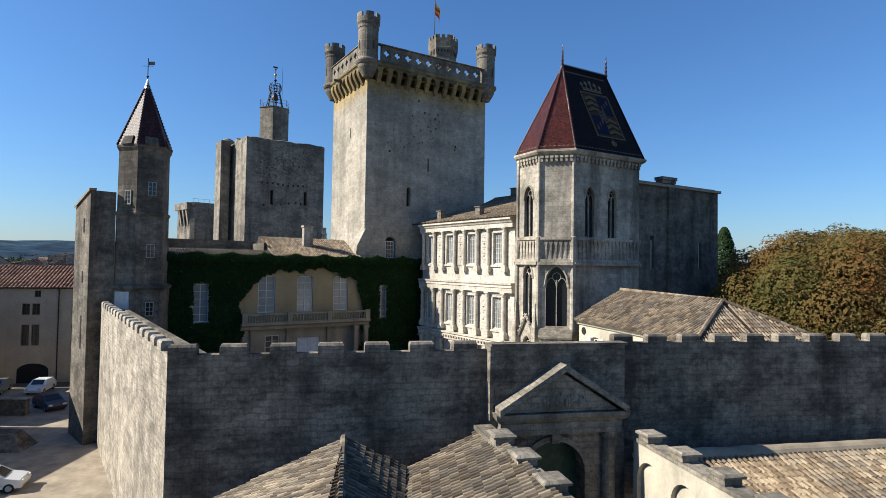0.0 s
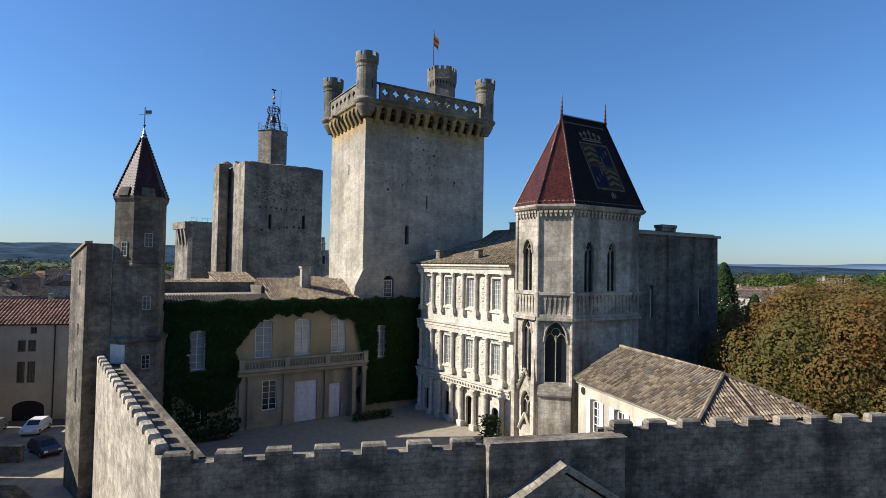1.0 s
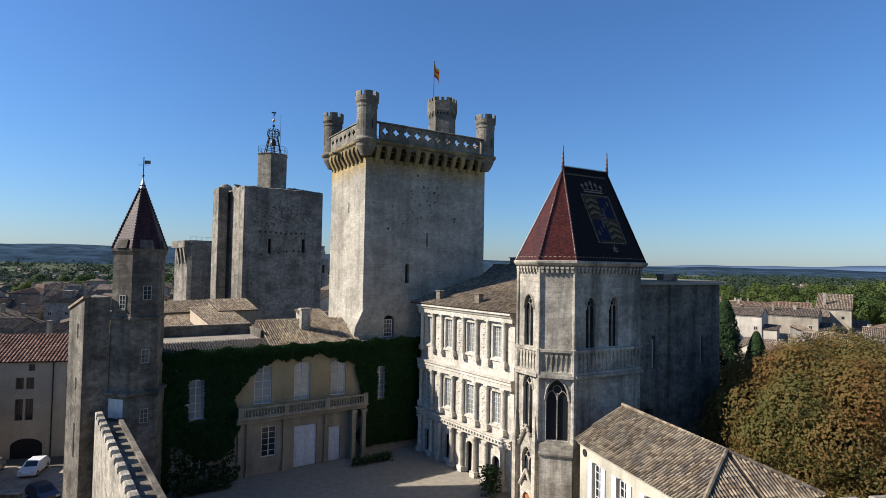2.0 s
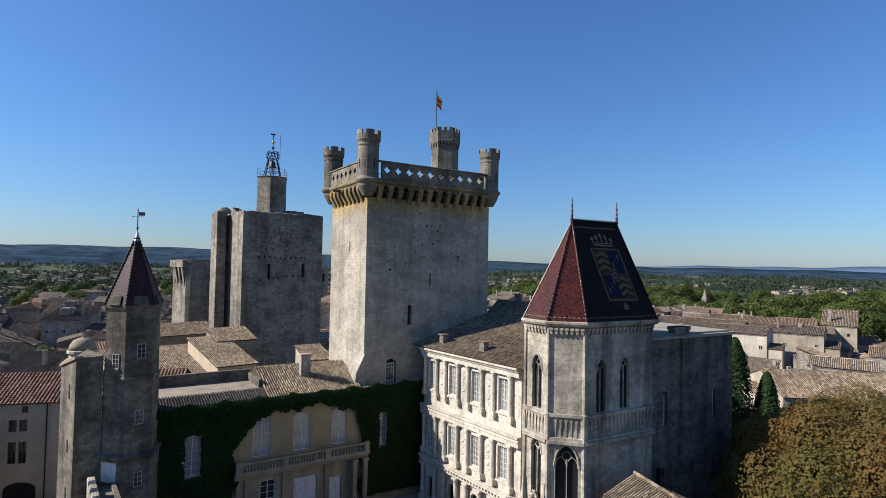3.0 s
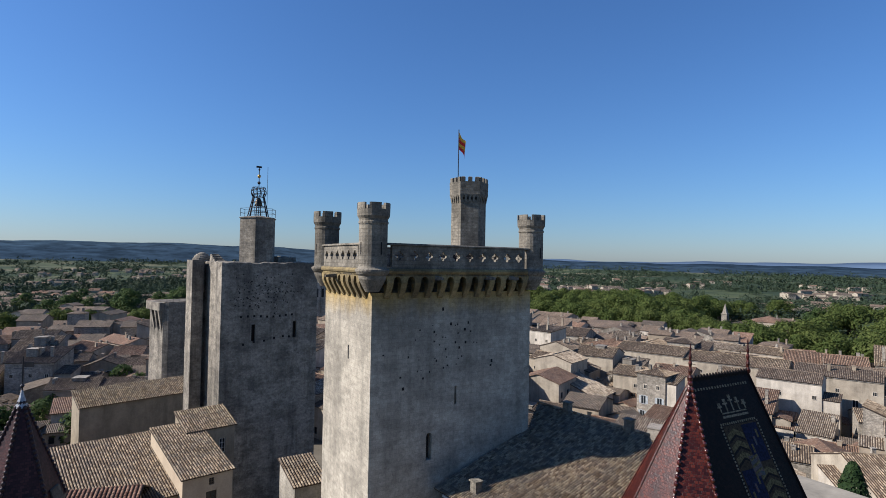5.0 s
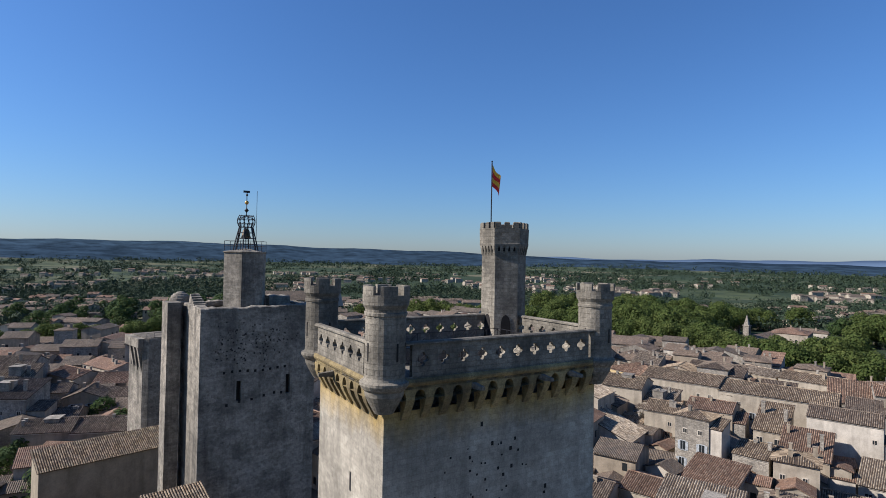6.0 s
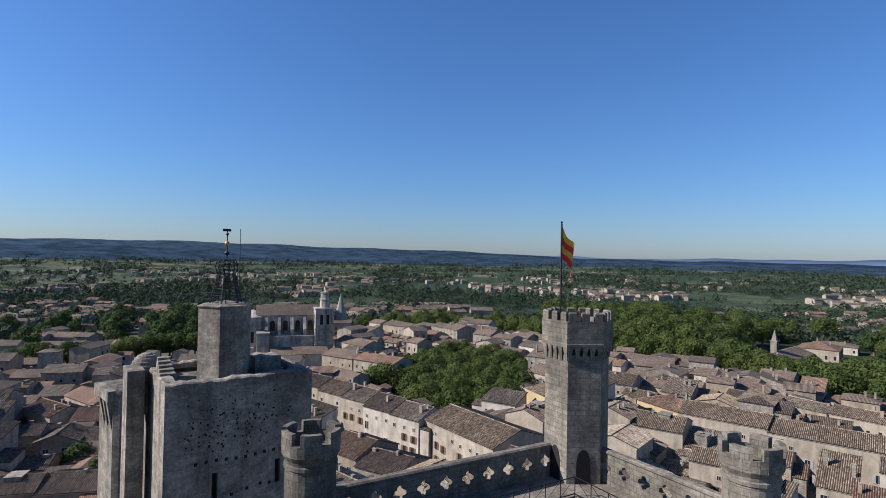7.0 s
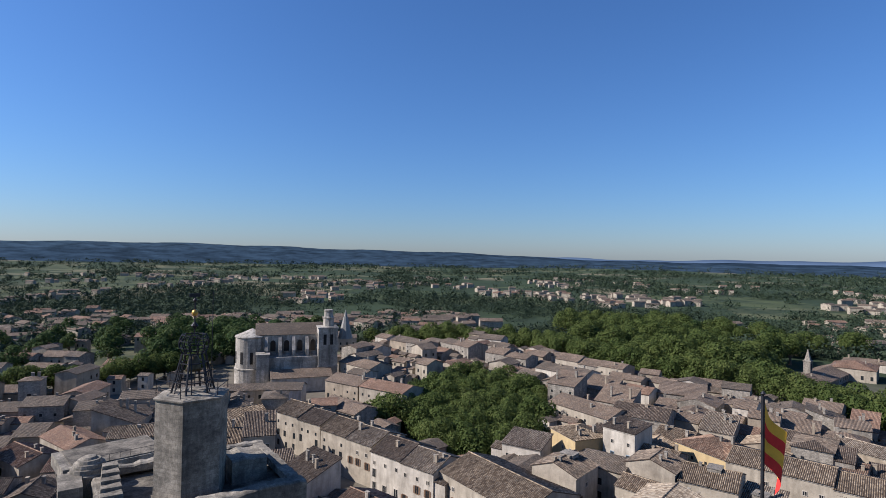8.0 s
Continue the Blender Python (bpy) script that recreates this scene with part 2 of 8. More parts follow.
def tiles(name, shades, ribs=True, lichen=0.4, wide=0.24):
    """Barrel tiles. ribs: the relief of the tiles in the surface itself, where a roof stays far from the eye."""
    mat, nt, b = shader(name, 0.9, 0.0, 0.2)
    shades = [muted(c, 0.06) for c in shades]
    uv, pos = coords(nt)
    geo = nt.nodes.new("ShaderNodeNewGeometry")
    big = noise_tex(nt, pos, 0.4, 5.0, 0.7)
    fine = noise_tex(nt, pos, 6.0, 4.0, 0.7)
    if ribs:
        br = node(nt, "ShaderNodeTexBrick", Scale=1.0, Mortar_Size=0.035, Mortar_Smooth=0.6, Brick_Width=0.36, Row_Height=wide)
        br.offset = 0.37
        sw = nt.nodes.new("ShaderNodeMapping")
        sw.inputs["Rotation"].default_value = (0, 0, math.pi / 2)
        nt.links.new(uv, sw.inputs["Vector"])
        nt.links.new(sw.outputs["Vector"], br.inputs["Vector"])
        br.inputs["Color1"].default_value, br.inputs["Color2"].default_value, br.inputs["Mortar"].default_value = (0.1, 0.1, 0.1, 1), (0.95, 0.95, 0.95, 1), (0.0, 0.0, 0.0, 1)
        vary = mix(nt, br.outputs["Color"], big, 0.4)
    else:
        vary = mix(nt, geo.outputs["Random Per Island"], big, 0.35)
    col = ramp(nt, vary, [(0.0, tuple(v * 0.45 for v in shades[0])), (0.2, shades[0]), (0.5, shades[1]), (0.8, shades[2])])
    patch = noise_tex(nt, pos, 0.13, 4.0, 0.6)
    col = mix(nt, col, ramp(nt, patch, [(0.3, 0.6), (0.7, 1.3)]), 0.8, "MULTIPLY")
    grey = tuple(sum(shades[1]) / 3 * k for k in (0.62, 0.6, 0.55))
    col = mix(nt, col, grey, mix(nt, (0.0, 0.0, 0.0), ramp(nt, noise_tex(nt, pos, 0.9, 6.0, 0.75), [(0.42, 0.0), (0.62, 1.0)]), lichen))
    col = mix(nt, col, ramp(nt, fine, [(0.3, 0.6), (0.7, 1.15)]), 0.5, "MULTIPLY")
    nt.links.new(col, b.inputs["Base Color"])
    if ribs:
        wave = node(nt, "ShaderNodeTexWave", Scale=math.pi / wide / 10.0 * 2 / 2)
        wave.wave_type, wave.bands_direction, wave.wave_profile = "BANDS", "X", "SIN"
        nt.links.new(uv, wave.inputs["Vector"])
        bump(nt, b, mix(nt, wave.outputs["Color"], fine, 0.25), 0.9, 0.12)
    else:
        bump(nt, b, fine, 0.4, 0.02)
    return mat


def single_tiles(name, shades):
    """Tiles that are objects of their own, each with its shade."""
    mat, nt, b = shader(name, 0.9, 0.0, 0.2)
    uv, pos = coords(nt)
    info = nt.nodes.new("ShaderNodeObjectInfo")
    vary = mix(nt, info.outputs["Random"], noise_tex(nt, pos, 0.4, 5.0, 0.7), 0.35)
    col = ramp(nt, vary, [(0.0, tuple(v * 0.45 for v in shades[0])), (0.2, shades[0]), (0.5, shades[1]), (0.8, shades[2])])
    col = mix(nt, col, ramp(nt, noise_tex(nt, pos, 6.0, 4.0, 0.7), [(0.3, 0.6), (0.7, 1.15)]), 0.5, "MULTIPLY")
    nt.links.new(col, b.inputs["Base Color"])
    return mat


def glazed(name, shades, rough, spec=0.3):
    """Small glazed roof tiles in courses, each with its own shade and lie."""
    mat, nt, b = shader(name, rough, 0.0, spec)
    uv, pos = coords(nt)
    br = node(nt, "ShaderNodeTexBrick", Scale=1.0, Mortar_Size=0.012, Mortar_Smooth=0.3, Brick_Width=0.2, Row_Height=0.15)
    br.inputs["Color1"].default_value, br.inputs["Color2"].default_value, br.inputs["Mortar"].default_value = (0.0, 0.0, 0.0, 1), (1.0, 1.0, 1.0, 1), (0.0, 0.0, 0.0, 1)
    nt.links.new(uv, br.inputs["Vector"])
    f = mix(nt, br.outputs["Color"], noise_tex(nt, pos, 0.9, 5.0, 0.7), 0.5)
    nt.links.new(ramp(nt, f, [(0.15, shades[0]), (0.45, shades[1]), (0.8, shades[2])]), b.inputs["Base Color"])
    bump(nt, b, mix(nt, br.outputs["Color"], noise_tex(nt, pos, 9.0, 2.0, 0.5), 0.4), 0.55, 0.05)
    return mat


def plain(name, colour, rough=0.7, metal=0.0, vary=0.25, scale=3.0, spec=0.4, relief=0.0):
    mat, nt, b = shader(name, rough, metal, spec)
    uv, pos = coords(nt)
    f = noise_tex(nt, pos, scale, 5.0, 0.65)
    col = mix(nt, colour, ramp(nt, f, [(0.3, 1.0 - 2 * vary), (0.7, 1.0 + vary)]), 1.0, "MULTIPLY")
    nt.links.new(col, b.inputs["Base Color"])
    if relief:
        bump(nt, b, f, relief, 0.03)
    return mat


def foliage(name, shades, thin=0.35, drift=0.55, scale=0.22):
    """Leaves: a colour for each leaf, drifting through the crown; some light comes through them."""
    mat, nt, b = shader(name, 0.75, 0.0, 0.08)
    uv, pos = coords(nt)
    geo = nt.nodes.new("ShaderNodeNewGeometry")
    info = nt.nodes.new("ShaderNodeObjectInfo")
    f = mix(nt, mix(nt, geo.outputs["Random Per Island"], noise_tex(nt, pos, scale, 4.0, 0.7), drift), info.outputs["Random"], 0.2)
    k = len(shades) - 1
    col = ramp(nt, f, [(0.22 + 0.56 * i / k, c) for i, c in enumerate(shades)])
    nt.links.new(col, b.inputs["Base Color"])
    tr = nt.nodes.new("ShaderNodeBsdfTranslucent")
    nt.links.new(col, tr.inputs["Color"])
    sh = nt.nodes.new("ShaderNodeMixShader")
    sh.inputs["Fac"].default_value = thin
    out = nt.nodes["Material Output"]
    nt.links.new(b.outputs["BSDF"], sh.inputs[1])
    nt.links.new(tr.outputs["BSDF"], sh.inputs[2])
    nt.links.new(sh.outputs["Shader"], out.inputs["Surface"])
    return mat


KEEP = masonry("keep_stone", (0.50, 0.44, 0.325), (0.29, 0.253, 0.186), (0.095, 0.084, 0.064), 0.34, 0.6, soil=0.38, streak=0.4, relief=0.45, contrast=0.55, fleck=0.5, stain=(29.6, 33.6, (1.0, 0.8, 0.4)))
OCHRE = masonry("ochre_stone", (0.42, 0.325, 0.15), (0.21, 0.16, 0.075), (0.06, 0.048, 0.032), 0.4, 0.8, soil=0.6, streak=0.55, mute=0.0)
TURRET = masonry("turret_stone", (0.33, 0.285, 0.205), (0.165, 0.142, 0.104), (0.045, 0.04, 0.03), 0.3, 0.55, joint=0.02, soil=0.55, streak=0.55, relief=0.75, contrast=0.85)
# soot-crusted stone, also laid where shade is put into the colour
SOOT_SHADE = masonry("soot_shade_stone", (0.28, 0.235, 0.165), (0.115, 0.097, 0.07), (0.02, 0.0175, 0.0145), 0.32, 0.6, soil=0.6, streak=0.65, contrast=0.8, mute=0.25)
TOWER = masonry("tower_stone", (0.40, 0.345, 0.255), (0.19, 0.163, 0.12), (0.04, 0.036, 0.03), 0.34, 0.6, soil=0.55, streak=0.6, relief=0.7, contrast=0.75, fleck=0.7)
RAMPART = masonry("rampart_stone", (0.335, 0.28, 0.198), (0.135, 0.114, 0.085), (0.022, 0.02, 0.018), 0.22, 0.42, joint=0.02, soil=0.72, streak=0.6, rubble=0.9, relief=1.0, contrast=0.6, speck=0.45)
# paler copy of the rampart stone, with the sunlight put into its colour
RAMPART_LIT = masonry("lit_rampart_stone", (0.54, 0.465, 0.335), (0.30, 0.255, 0.185), (0.09, 0.078, 0.06), 0.2, 0.36, joint=0.02, soil=0.62, streak=0.4, rubble=0.95, relief=1.0, contrast=0.7, speck=0.6)
CHAPEL = masonry("chapel_stone", (0.58, 0.505, 0.375), (0.35, 0.30, 0.22), (0.075, 0.066, 0.05), 0.4, 0.8, soil=0.5, streak=0.85, relief=0.45)
FACADE = masonry("facade_stone", (0.62, 0.555, 0.435), (0.48, 0.427, 0.33), (0.17, 0.145, 0.105), 0.45, 0.9, joint=0.008, soil=0.16, streak=0.4, relief=0.25)
ANNEX = plaster("annex_plaster", (0.54, 0.49, 0.375), (0.34, 0.31, 0.235), soil=0.8)
OCHRE_PLASTER = plaster("ochre_plaster", (0.37, 0.285, 0.145), (0.25, 0.195, 0.105), soil=0.6)
WINGWALL = plaster("wing_stone", (0.36, 0.30, 0.205), (0.20, 0.165, 0.115), soil=0.7)
HOUSE_WALL = plaster("cream_render", (0.50, 0.40, 0.27), (0.39, 0.31, 0.21))
TILE = tiles("old_roof_tiles", ((0.13, 0.092, 0.055), (0.26, 0.19, 0.113), (0.40, 0.315, 0.2)), ribs=False, lichen=0.55)
TILE_RED = tiles("red_roof_tiles", ((0.16, 0.075, 0.045), (0.25, 0.125, 0.08), (0.33, 0.2, 0.13)), ribs=False, lichen=0.25)
TILE_TOWN = tiles("worn_town_tiles", ((0.12, 0.083, 0.05), (0.25, 0.182, 0.112), (0.40, 0.312, 0.205)), ribs=False, lichen=0.3)
# the darkest tile colours, for the low roof along the terrace
TILE_DARKEST = tiles("darkest_tiles", ((0.028, 0.023, 0.019), (0.055, 0.045, 0.035), (0.10, 0.082, 0.06)), ribs=False, lichen=0.5)
TILE_BED = plain("tile_bed", (0.055, 0.038, 0.026), 0.95, vary=0.2)
TILE_FAR = tiles("town_roof_tiles", ((0.115, 0.078, 0.052), (0.21, 0.15, 0.10), (0.31, 0.235, 0.165)), ribs=True, lichen=0.4, wide=0.3)
TILE_FAR2 = tiles("grey_roof_tiles", ((0.09, 0.066, 0.046), (0.155, 0.118, 0.082), (0.24, 0.19, 0.14)), ribs=True, lichen=0.5, wide=0.3)
TILE_FAR3 = tiles("orange_roof_tiles", ((0.14, 0.078, 0.048), (0.235, 0.138, 0.085), (0.33, 0.22, 0.145)), ribs=True, lichen=0.3, wide=0.3)
GLAZED = glazed("glazed_red_tile", ((0.011, 0.004, 0.0035), (0.04, 0.0075, 0.005), (0.085, 0.018, 0.009)), 0.34, 0.25)
GLAZED_MATT = glazed("weathered_glazed_tile", ((0.014, 0.006, 0.007), (0.038, 0.013, 0.013), (0.07, 0.026, 0.023)), 0.5, 0.2)
GLAZED_SHINY = plain("glazed_ridge_tile", (0.06, 0.012, 0.008), 0.12, vary=0.3, scale=8.0, spec=0.7)
GLAZED_DARK = glazed("glazed_dark_tile", ((0.006, 0.005, 0.005), (0.011, 0.007, 0.006), (0.02, 0.010, 0.008)), 0.6, 0.08)
IRON = plain("dark_iron", (0.03, 0.03, 0.035), 0.55, 0.6)
GLASS = plain("window_glass", (0.02, 0.023, 0.025), 0.1, 0.0, 0.1, 0.6, 0.4)
GLASS_PALE = plain("curtained_glass", (0.24, 0.25, 0.235), 0.12, 0.0, 0.15, 0.8, 0.7)
FRAME = plain("window_paint", (0.62, 0.60, 0.55), 0.6, vary=0.1)
SASH = plain("grey_sash_paint", (0.3, 0.3, 0.28), 0.7, vary=0.15)
SHUTTER = plain("shutter_paint", (0.52, 0.53, 0.56), 0.7, vary=0.12)
LEAD = plain("lead_flashing", (0.35, 0.36, 0.38), 0.5, 0.3)
GRAVEL = plain("court_gravel", (0.255, 0.224, 0.172), 0.95, vary=0.12, scale=1.5, relief=0.4)
STREET = plain("street_paving", (0.30, 0.25, 0.18), 0.95, vary=0.2, scale=0.8, relief=0.3)
IVY = foliage("ivy_leaves", ((0.012, 0.03, 0.008), (0.02, 0.045, 0.012), (0.035, 0.06, 0.018)))
AUTUMN = foliage("chestnut_leaves", ((0.075, 0.105, 0.034), (0.125, 0.13, 0.042), (0.185, 0.122, 0.04), (0.25, 0.1, 0.034)), 0.5, 0.78, 0.16)
GREEN = foliage("plane_leaves", ((0.042, 0.066, 0.018), (0.078, 0.104, 0.027), (0.122, 0.142, 0.042)))
OLIVE = foliage("mixed_leaves", ((0.03, 0.06, 0.02), (0.055, 0.085, 0.028), (0.09, 0.115, 0.04)))
DARKGREEN = foliage("conifer_needles", ((0.015, 0.03, 0.012), (0.025, 0.045, 0.015), (0.035, 0.055, 0.02)), 0.15)
BARK = plain("bark", (0.14, 0.11, 0.08), 0.95, vary=0.3, scale=4.0, relief=0.6)


# ---- ground ----
def land(x, y):
    """Height of the land: the town's hill, the plain beyond it, the hills at the end of the view."""
    d = math.hypot(x, y - 100)
    z = -3.4
    t = min(1.0, max(0.0, (y - 110) / 90))
    z += 2.6 * t * t * (3 - 2 * t)
    t = min(1.0, max(0.0, (d - 260) / 420))
    z -= 11.0 * t * t * (3 - 2 * t)
    if d > 1500:
        t = min(1.0, (d - 1500) / 2200)
        z += 34.0 * t * t * (0.75 + 0.6 * noise.noise(Vector((x * 0.0006, y * 0.0006, 3.0)))) + 14 * t * max(0.0, -x / 2000)
    return z


def build_ground():
    g = Geo()
    radii = [0, 30, 60, 90, 120, 150, 185, 225, 270, 320, 380, 450, 540, 650, 800, 1000, 1250, 1500, 1800, 2150, 2500, 2900, 3300, 3700, 4100, 4500, 4800]
    n = 160
    for r in radii:
        for i in range(n):
            a = 2 * math.pi * i / n
            x, y = r * math.cos(a), 60 + r * math.sin(a)
            g.v.append((x, y, land(x, y)))
    for k in range(len(radii) - 1):
        for i in range(n):
            j = (i + 1) % n
            if k == 0:
                g.f.append((0, n + i, n + j))
            else:
                g.f.append((k * n + i, (k + 1) * n + i, (k + 1) * n + j, k * n + j))
    mat, nt, b = shader("plain_land", 0.95, 0.0, 0.1)
    uv, pos = coords(nt)
    vor = node(nt, "ShaderNodeTexVoronoi", Scale=0.006)
    nt.links.new(pos, vor.inputs["Vector"])
    sep = nt.nodes.new("ShaderNodeSeparateColor")
    nt.links.new(vor.outputs["Color"], sep.inputs["Color"])
    field = ramp(nt, sep.outputs["Red"], [(0.0, (0.03, 0.045, 0.024)), (0.5, (0.045, 0.064, 0.03)), (0.7, (0.075, 0.09, 0.042)), (0.88, (0.13, 0.125, 0.07)), (1.0, (0.19, 0.165, 0.105))])
    col = mix(nt, field, (0.03, 0.044, 0.024), ramp(nt, noise_tex(nt, pos, 0.009, 6.0, 0.7), [(0.44, 0.0), (0.6, 1.0)]))
    col = mix(nt, col, ramp(nt, noise_tex(nt, pos, 0.25, 5.0, 0.7), [(0.3, 0.7), (0.7, 1.2)]), 0.8, "MULTIPLY")
    # trodden dust and paving between the houses of the town
    away = nt.nodes.new("ShaderNodeVectorMath")
    away.operation = "DISTANCE"
    away.inputs[1].default_value = (10.0, 170.0, -2.0)
    nt.links.new(pos, away.inputs[0])
    paved = node(nt, "ShaderNodeMapRange", From_Min=190.0, From_Max=250.0, To_Min=1.0, To_Max=0.0)
    nt.links.new(away.outputs["Value"], paved.inputs["Value"])
    dust = ramp(nt, noise_tex(nt, pos, 0.12, 6.0, 0.7), [(0.3, (0.09, 0.08, 0.062)), (0.7, (0.18, 0.158, 0.12))])
    col = mix(nt, col, dust, paved.outputs["Result"])
    nt.links.new(col, b.inputs["Base Color"])
    tagged(part("ground", g, mat, smooth=True), "dry grassland and fields reaching to the horizon", "ground", kind="structure")


build_ground()
court = Geo().prism([(-11.0, 23.5), (32, 33), (40, 70), (6, 95), (-30, 62), (-29.5, 49), (-27.5, 45.8)], -4.5, 0.0)
tagged(part("courtyard", court, GRAVEL), "pale gravel castle courtyard", "courtyard", kind="structure")
street = Geo()
street.prism([(-90, 40), (-60, -20), (-8, -20), (-10.8, 23.3), (-28.0, 46.6), (-36, 66), (-90, 66)], -4.0, -3.36)
tagged(part("street", street, STREET), "pale dusty street beside the rampart", "street", kind="structure")


# ---- ramparts ----
def rampart(name, p, q, base, crest, step, stone, thick=1.5, merlon=0.42, gap=0.45, first=0.2, label="", inner=True):
    """A wall from p to q with a walk behind a low battlement; its outer face looks to the right of the way from p to q."""
    d = Vector(q) - Vector(p)
    length = d.length
    w = thing(name, label, "rampart", p[0], p[1], 0.0, math.degrees(math.atan2(d.y, d.x)), kind="structure")
    crenel = crest - merlon
    part("wall_body", Geo().box(0, length, 0.0, thick, base, crenel - 0.55).box(0, length, 0.0, 0.5, crenel - 0.55, crenel), stone, w)
    me = mesh_from("merlon", Geo().loft([[(0, -0.02, 0), (step * (1 - gap), -0.02, 0), (step * (1 - gap), 0.52, 0), (0, 0.52, 0)],
                                         [(0, -0.02, merlon - 0.1), (step * (1 - gap), -0.02, merlon - 0.1), (step * (1 - gap), 0.52, merlon - 0.1), (0, 0.52, merlon - 0.1)],
                                         [(0.05, 0.05, merlon), (step * (1 - gap) - 0.05, 0.05, merlon), (step * (1 - gap) - 0.05, 0.45, merlon), (0.05, 0.45, merlon)]]), stone)
    x = first
    while x + step * (1 - gap) < length:
        part("merlon", me, None, w, m=Matrix.Translation((x, 0, crenel)))
        x += step
    # soot and the merlons' shade are both put into this dark colour
    part("wall_walk", Geo().box(0, length, 0.5, thick - 0.3, crenel - 0.55, crenel - 0.5), SOOT_SHADE, w, "wall walk, soot and merlon shade in its colour")
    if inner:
        part("inner_kerb", Geo().box(0, length, thick - 0.3, thick, crenel - 0.55, crenel - 0.25), SOOT_SHADE, w, "low kerb, soot and merlon shade in its colour")
    return w


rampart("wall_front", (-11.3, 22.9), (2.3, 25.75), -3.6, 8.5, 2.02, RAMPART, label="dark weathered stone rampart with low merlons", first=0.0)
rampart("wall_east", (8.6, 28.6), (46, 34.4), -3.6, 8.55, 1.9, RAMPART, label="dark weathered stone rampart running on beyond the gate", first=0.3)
rampart("wall_west", (-28.5, 46.3), (-11.3, 22.9), -3.6, 8.5, 1.75, RAMPART_LIT, thick=1.9, label="rubble rampart with low merlons, sunlight put into its stone", first=0.4)


# ---- the keep ----
def build_keep():
    k = thing("keep", "tall square medieval stone keep with corbelled battlements", "tower", -8.95, 62.5, 0.0, 31.6)
    L, D, top = 16.6, 10.8, 33.2
    g = Geo()
    n_holes = [(5.3, 5.85, 18.9, 21.2, 0.3), (8.1, 8.3, 23.3, 24.9), (2.6, 4.0, 12.6, 15.2, 0.6, True)]
    wall_panel(g, 0, L, -1, top, n_holes, 0.6)
    g.poly((0, D, -1), (0, 0, -1), (0, 0, top), (0, D, top))
    g.poly((L, 0, -1), (L, D, -1), (L, D, top), (L, 0, top))
    g.poly((L, D, -1), (0, D, -1), (0, D, top), (L, D, top))
    part("shaft", g, KEEP, k, "pale grey coursed limestone")
    # near-black sheet painted as the shade behind the slits
    part("slit_shadow", Geo().box(0.5, L - 0.5, 0.6, 0.7, 10, 27), plain("inside_shade", (0.02, 0.018, 0.015), 0.9), k, "near-black sheet for the shade behind the openings")
    rng = random.Random(19)
    # pits are thin near-black plates, their shade painted onto the wall face
    pit = mesh_from("putlog_hole", Geo().box(-0.15, 0.15, -0.012, 0.2, -0.16, 0.16), DARK)
    for _ in range(46):
        x, z = rng.gauss(7.2, 3.0), rng.gauss(28.4, 1.6)
        if 1 < x < 15.8 and z < 32:
            size = rng.uniform(0.25, 0.75)
            part("stone_pit", pit, None, k, m=Matrix.Translation((x, 0, z)) @ Matrix.Diagonal((size, 1, size * rng.uniform(0.6, 1.5), 1)))
    part("arrow_slit", Geo().box(-0.012, 0.3, 4.6, 4.85, 27.2, 28.4), DARK, k)
    # corbel table
    P = 0.75
    for side, (ox, oy, turn, length, count) in enumerate(((0, 0, 0, L, 13), (0, D, -90, D, 9), (L, 0, 90, D, 9), (L, D, 180, L, 13))):
        m = pose(ox, oy, 0, 0, 0, turn)
        step = length / count
        g = Geo()
        for i in range(count):
            xa, xb = i * step + 0.28, (i + 1) * step - 0.28
            wall_panel(g, i * step, (i + 1) * step, 34.0, 34.75, [(xa, xb, 34.0, 34.55, 0.45)], P, -P)
        part("arcade", Geo().add(g, m), OCHRE, k, "ochre machicolation arches")
        cm = mesh_from("corbel", Geo().loft([[(-0.24, 0, 32.7), (0.24, 0, 32.7), (0.24, -0.12, 32.75), (-0.24, -0.12, 32.75)],
                                             [(-0.24, 0, 33.2), (0.24, 0, 33.2), (0.24, -0.4, 33.25), (-0.24, -0.4, 33.25)],
                                             [(-0.26, 0, 33.6), (0.26, 0, 33.6), (0.26, -0.62, 33.65), (-0.26, -0.62, 33.65)],
                                             [(-0.28, 0, 34.05), (0.28, 0, 34.05), (0.28, -0.76, 34.05), (-0.28, -0.76, 34.05)]]), OCHRE)
        for i in range(1, count):
            part("corbel", cm, None, k, m=m @ Matrix.Translation((i * step, 0, 0)))
    e = P
    part("cornice", Geo().loft([[(-e - a, -e - a, z), (L + e + a, -e - a, z), (L + e + a, D + e + a, z), (-e - a, D + e + a, z)] for a, z in ((0.0, 34.75), (0.12, 34.85), (0.18, 35.0), (0.1, 35.15), (0.02, 35.2))], False, False), OCHRE, k, "moulded ochre cornice")
    # terrace with a sunken middle
    inn = 2.4
    for x0, x1, y0, y1 in ((-e, L + e, -e, inn), (-e, L + e, D - inn, D + e), (-e, inn, inn, D - inn), (L - inn, L + e, inn, D - inn)):
        part("terrace_walk", Geo().box(x0, x1, y0, y1, 34.6, 35.3), TURRET, k, "stone roof walk")
    part("sunken_floor", Geo().box(inn - 0.4, L - inn + 0.4, inn - 0.4, D - inn + 0.4, 30.2, 31.0), TURRET, k)
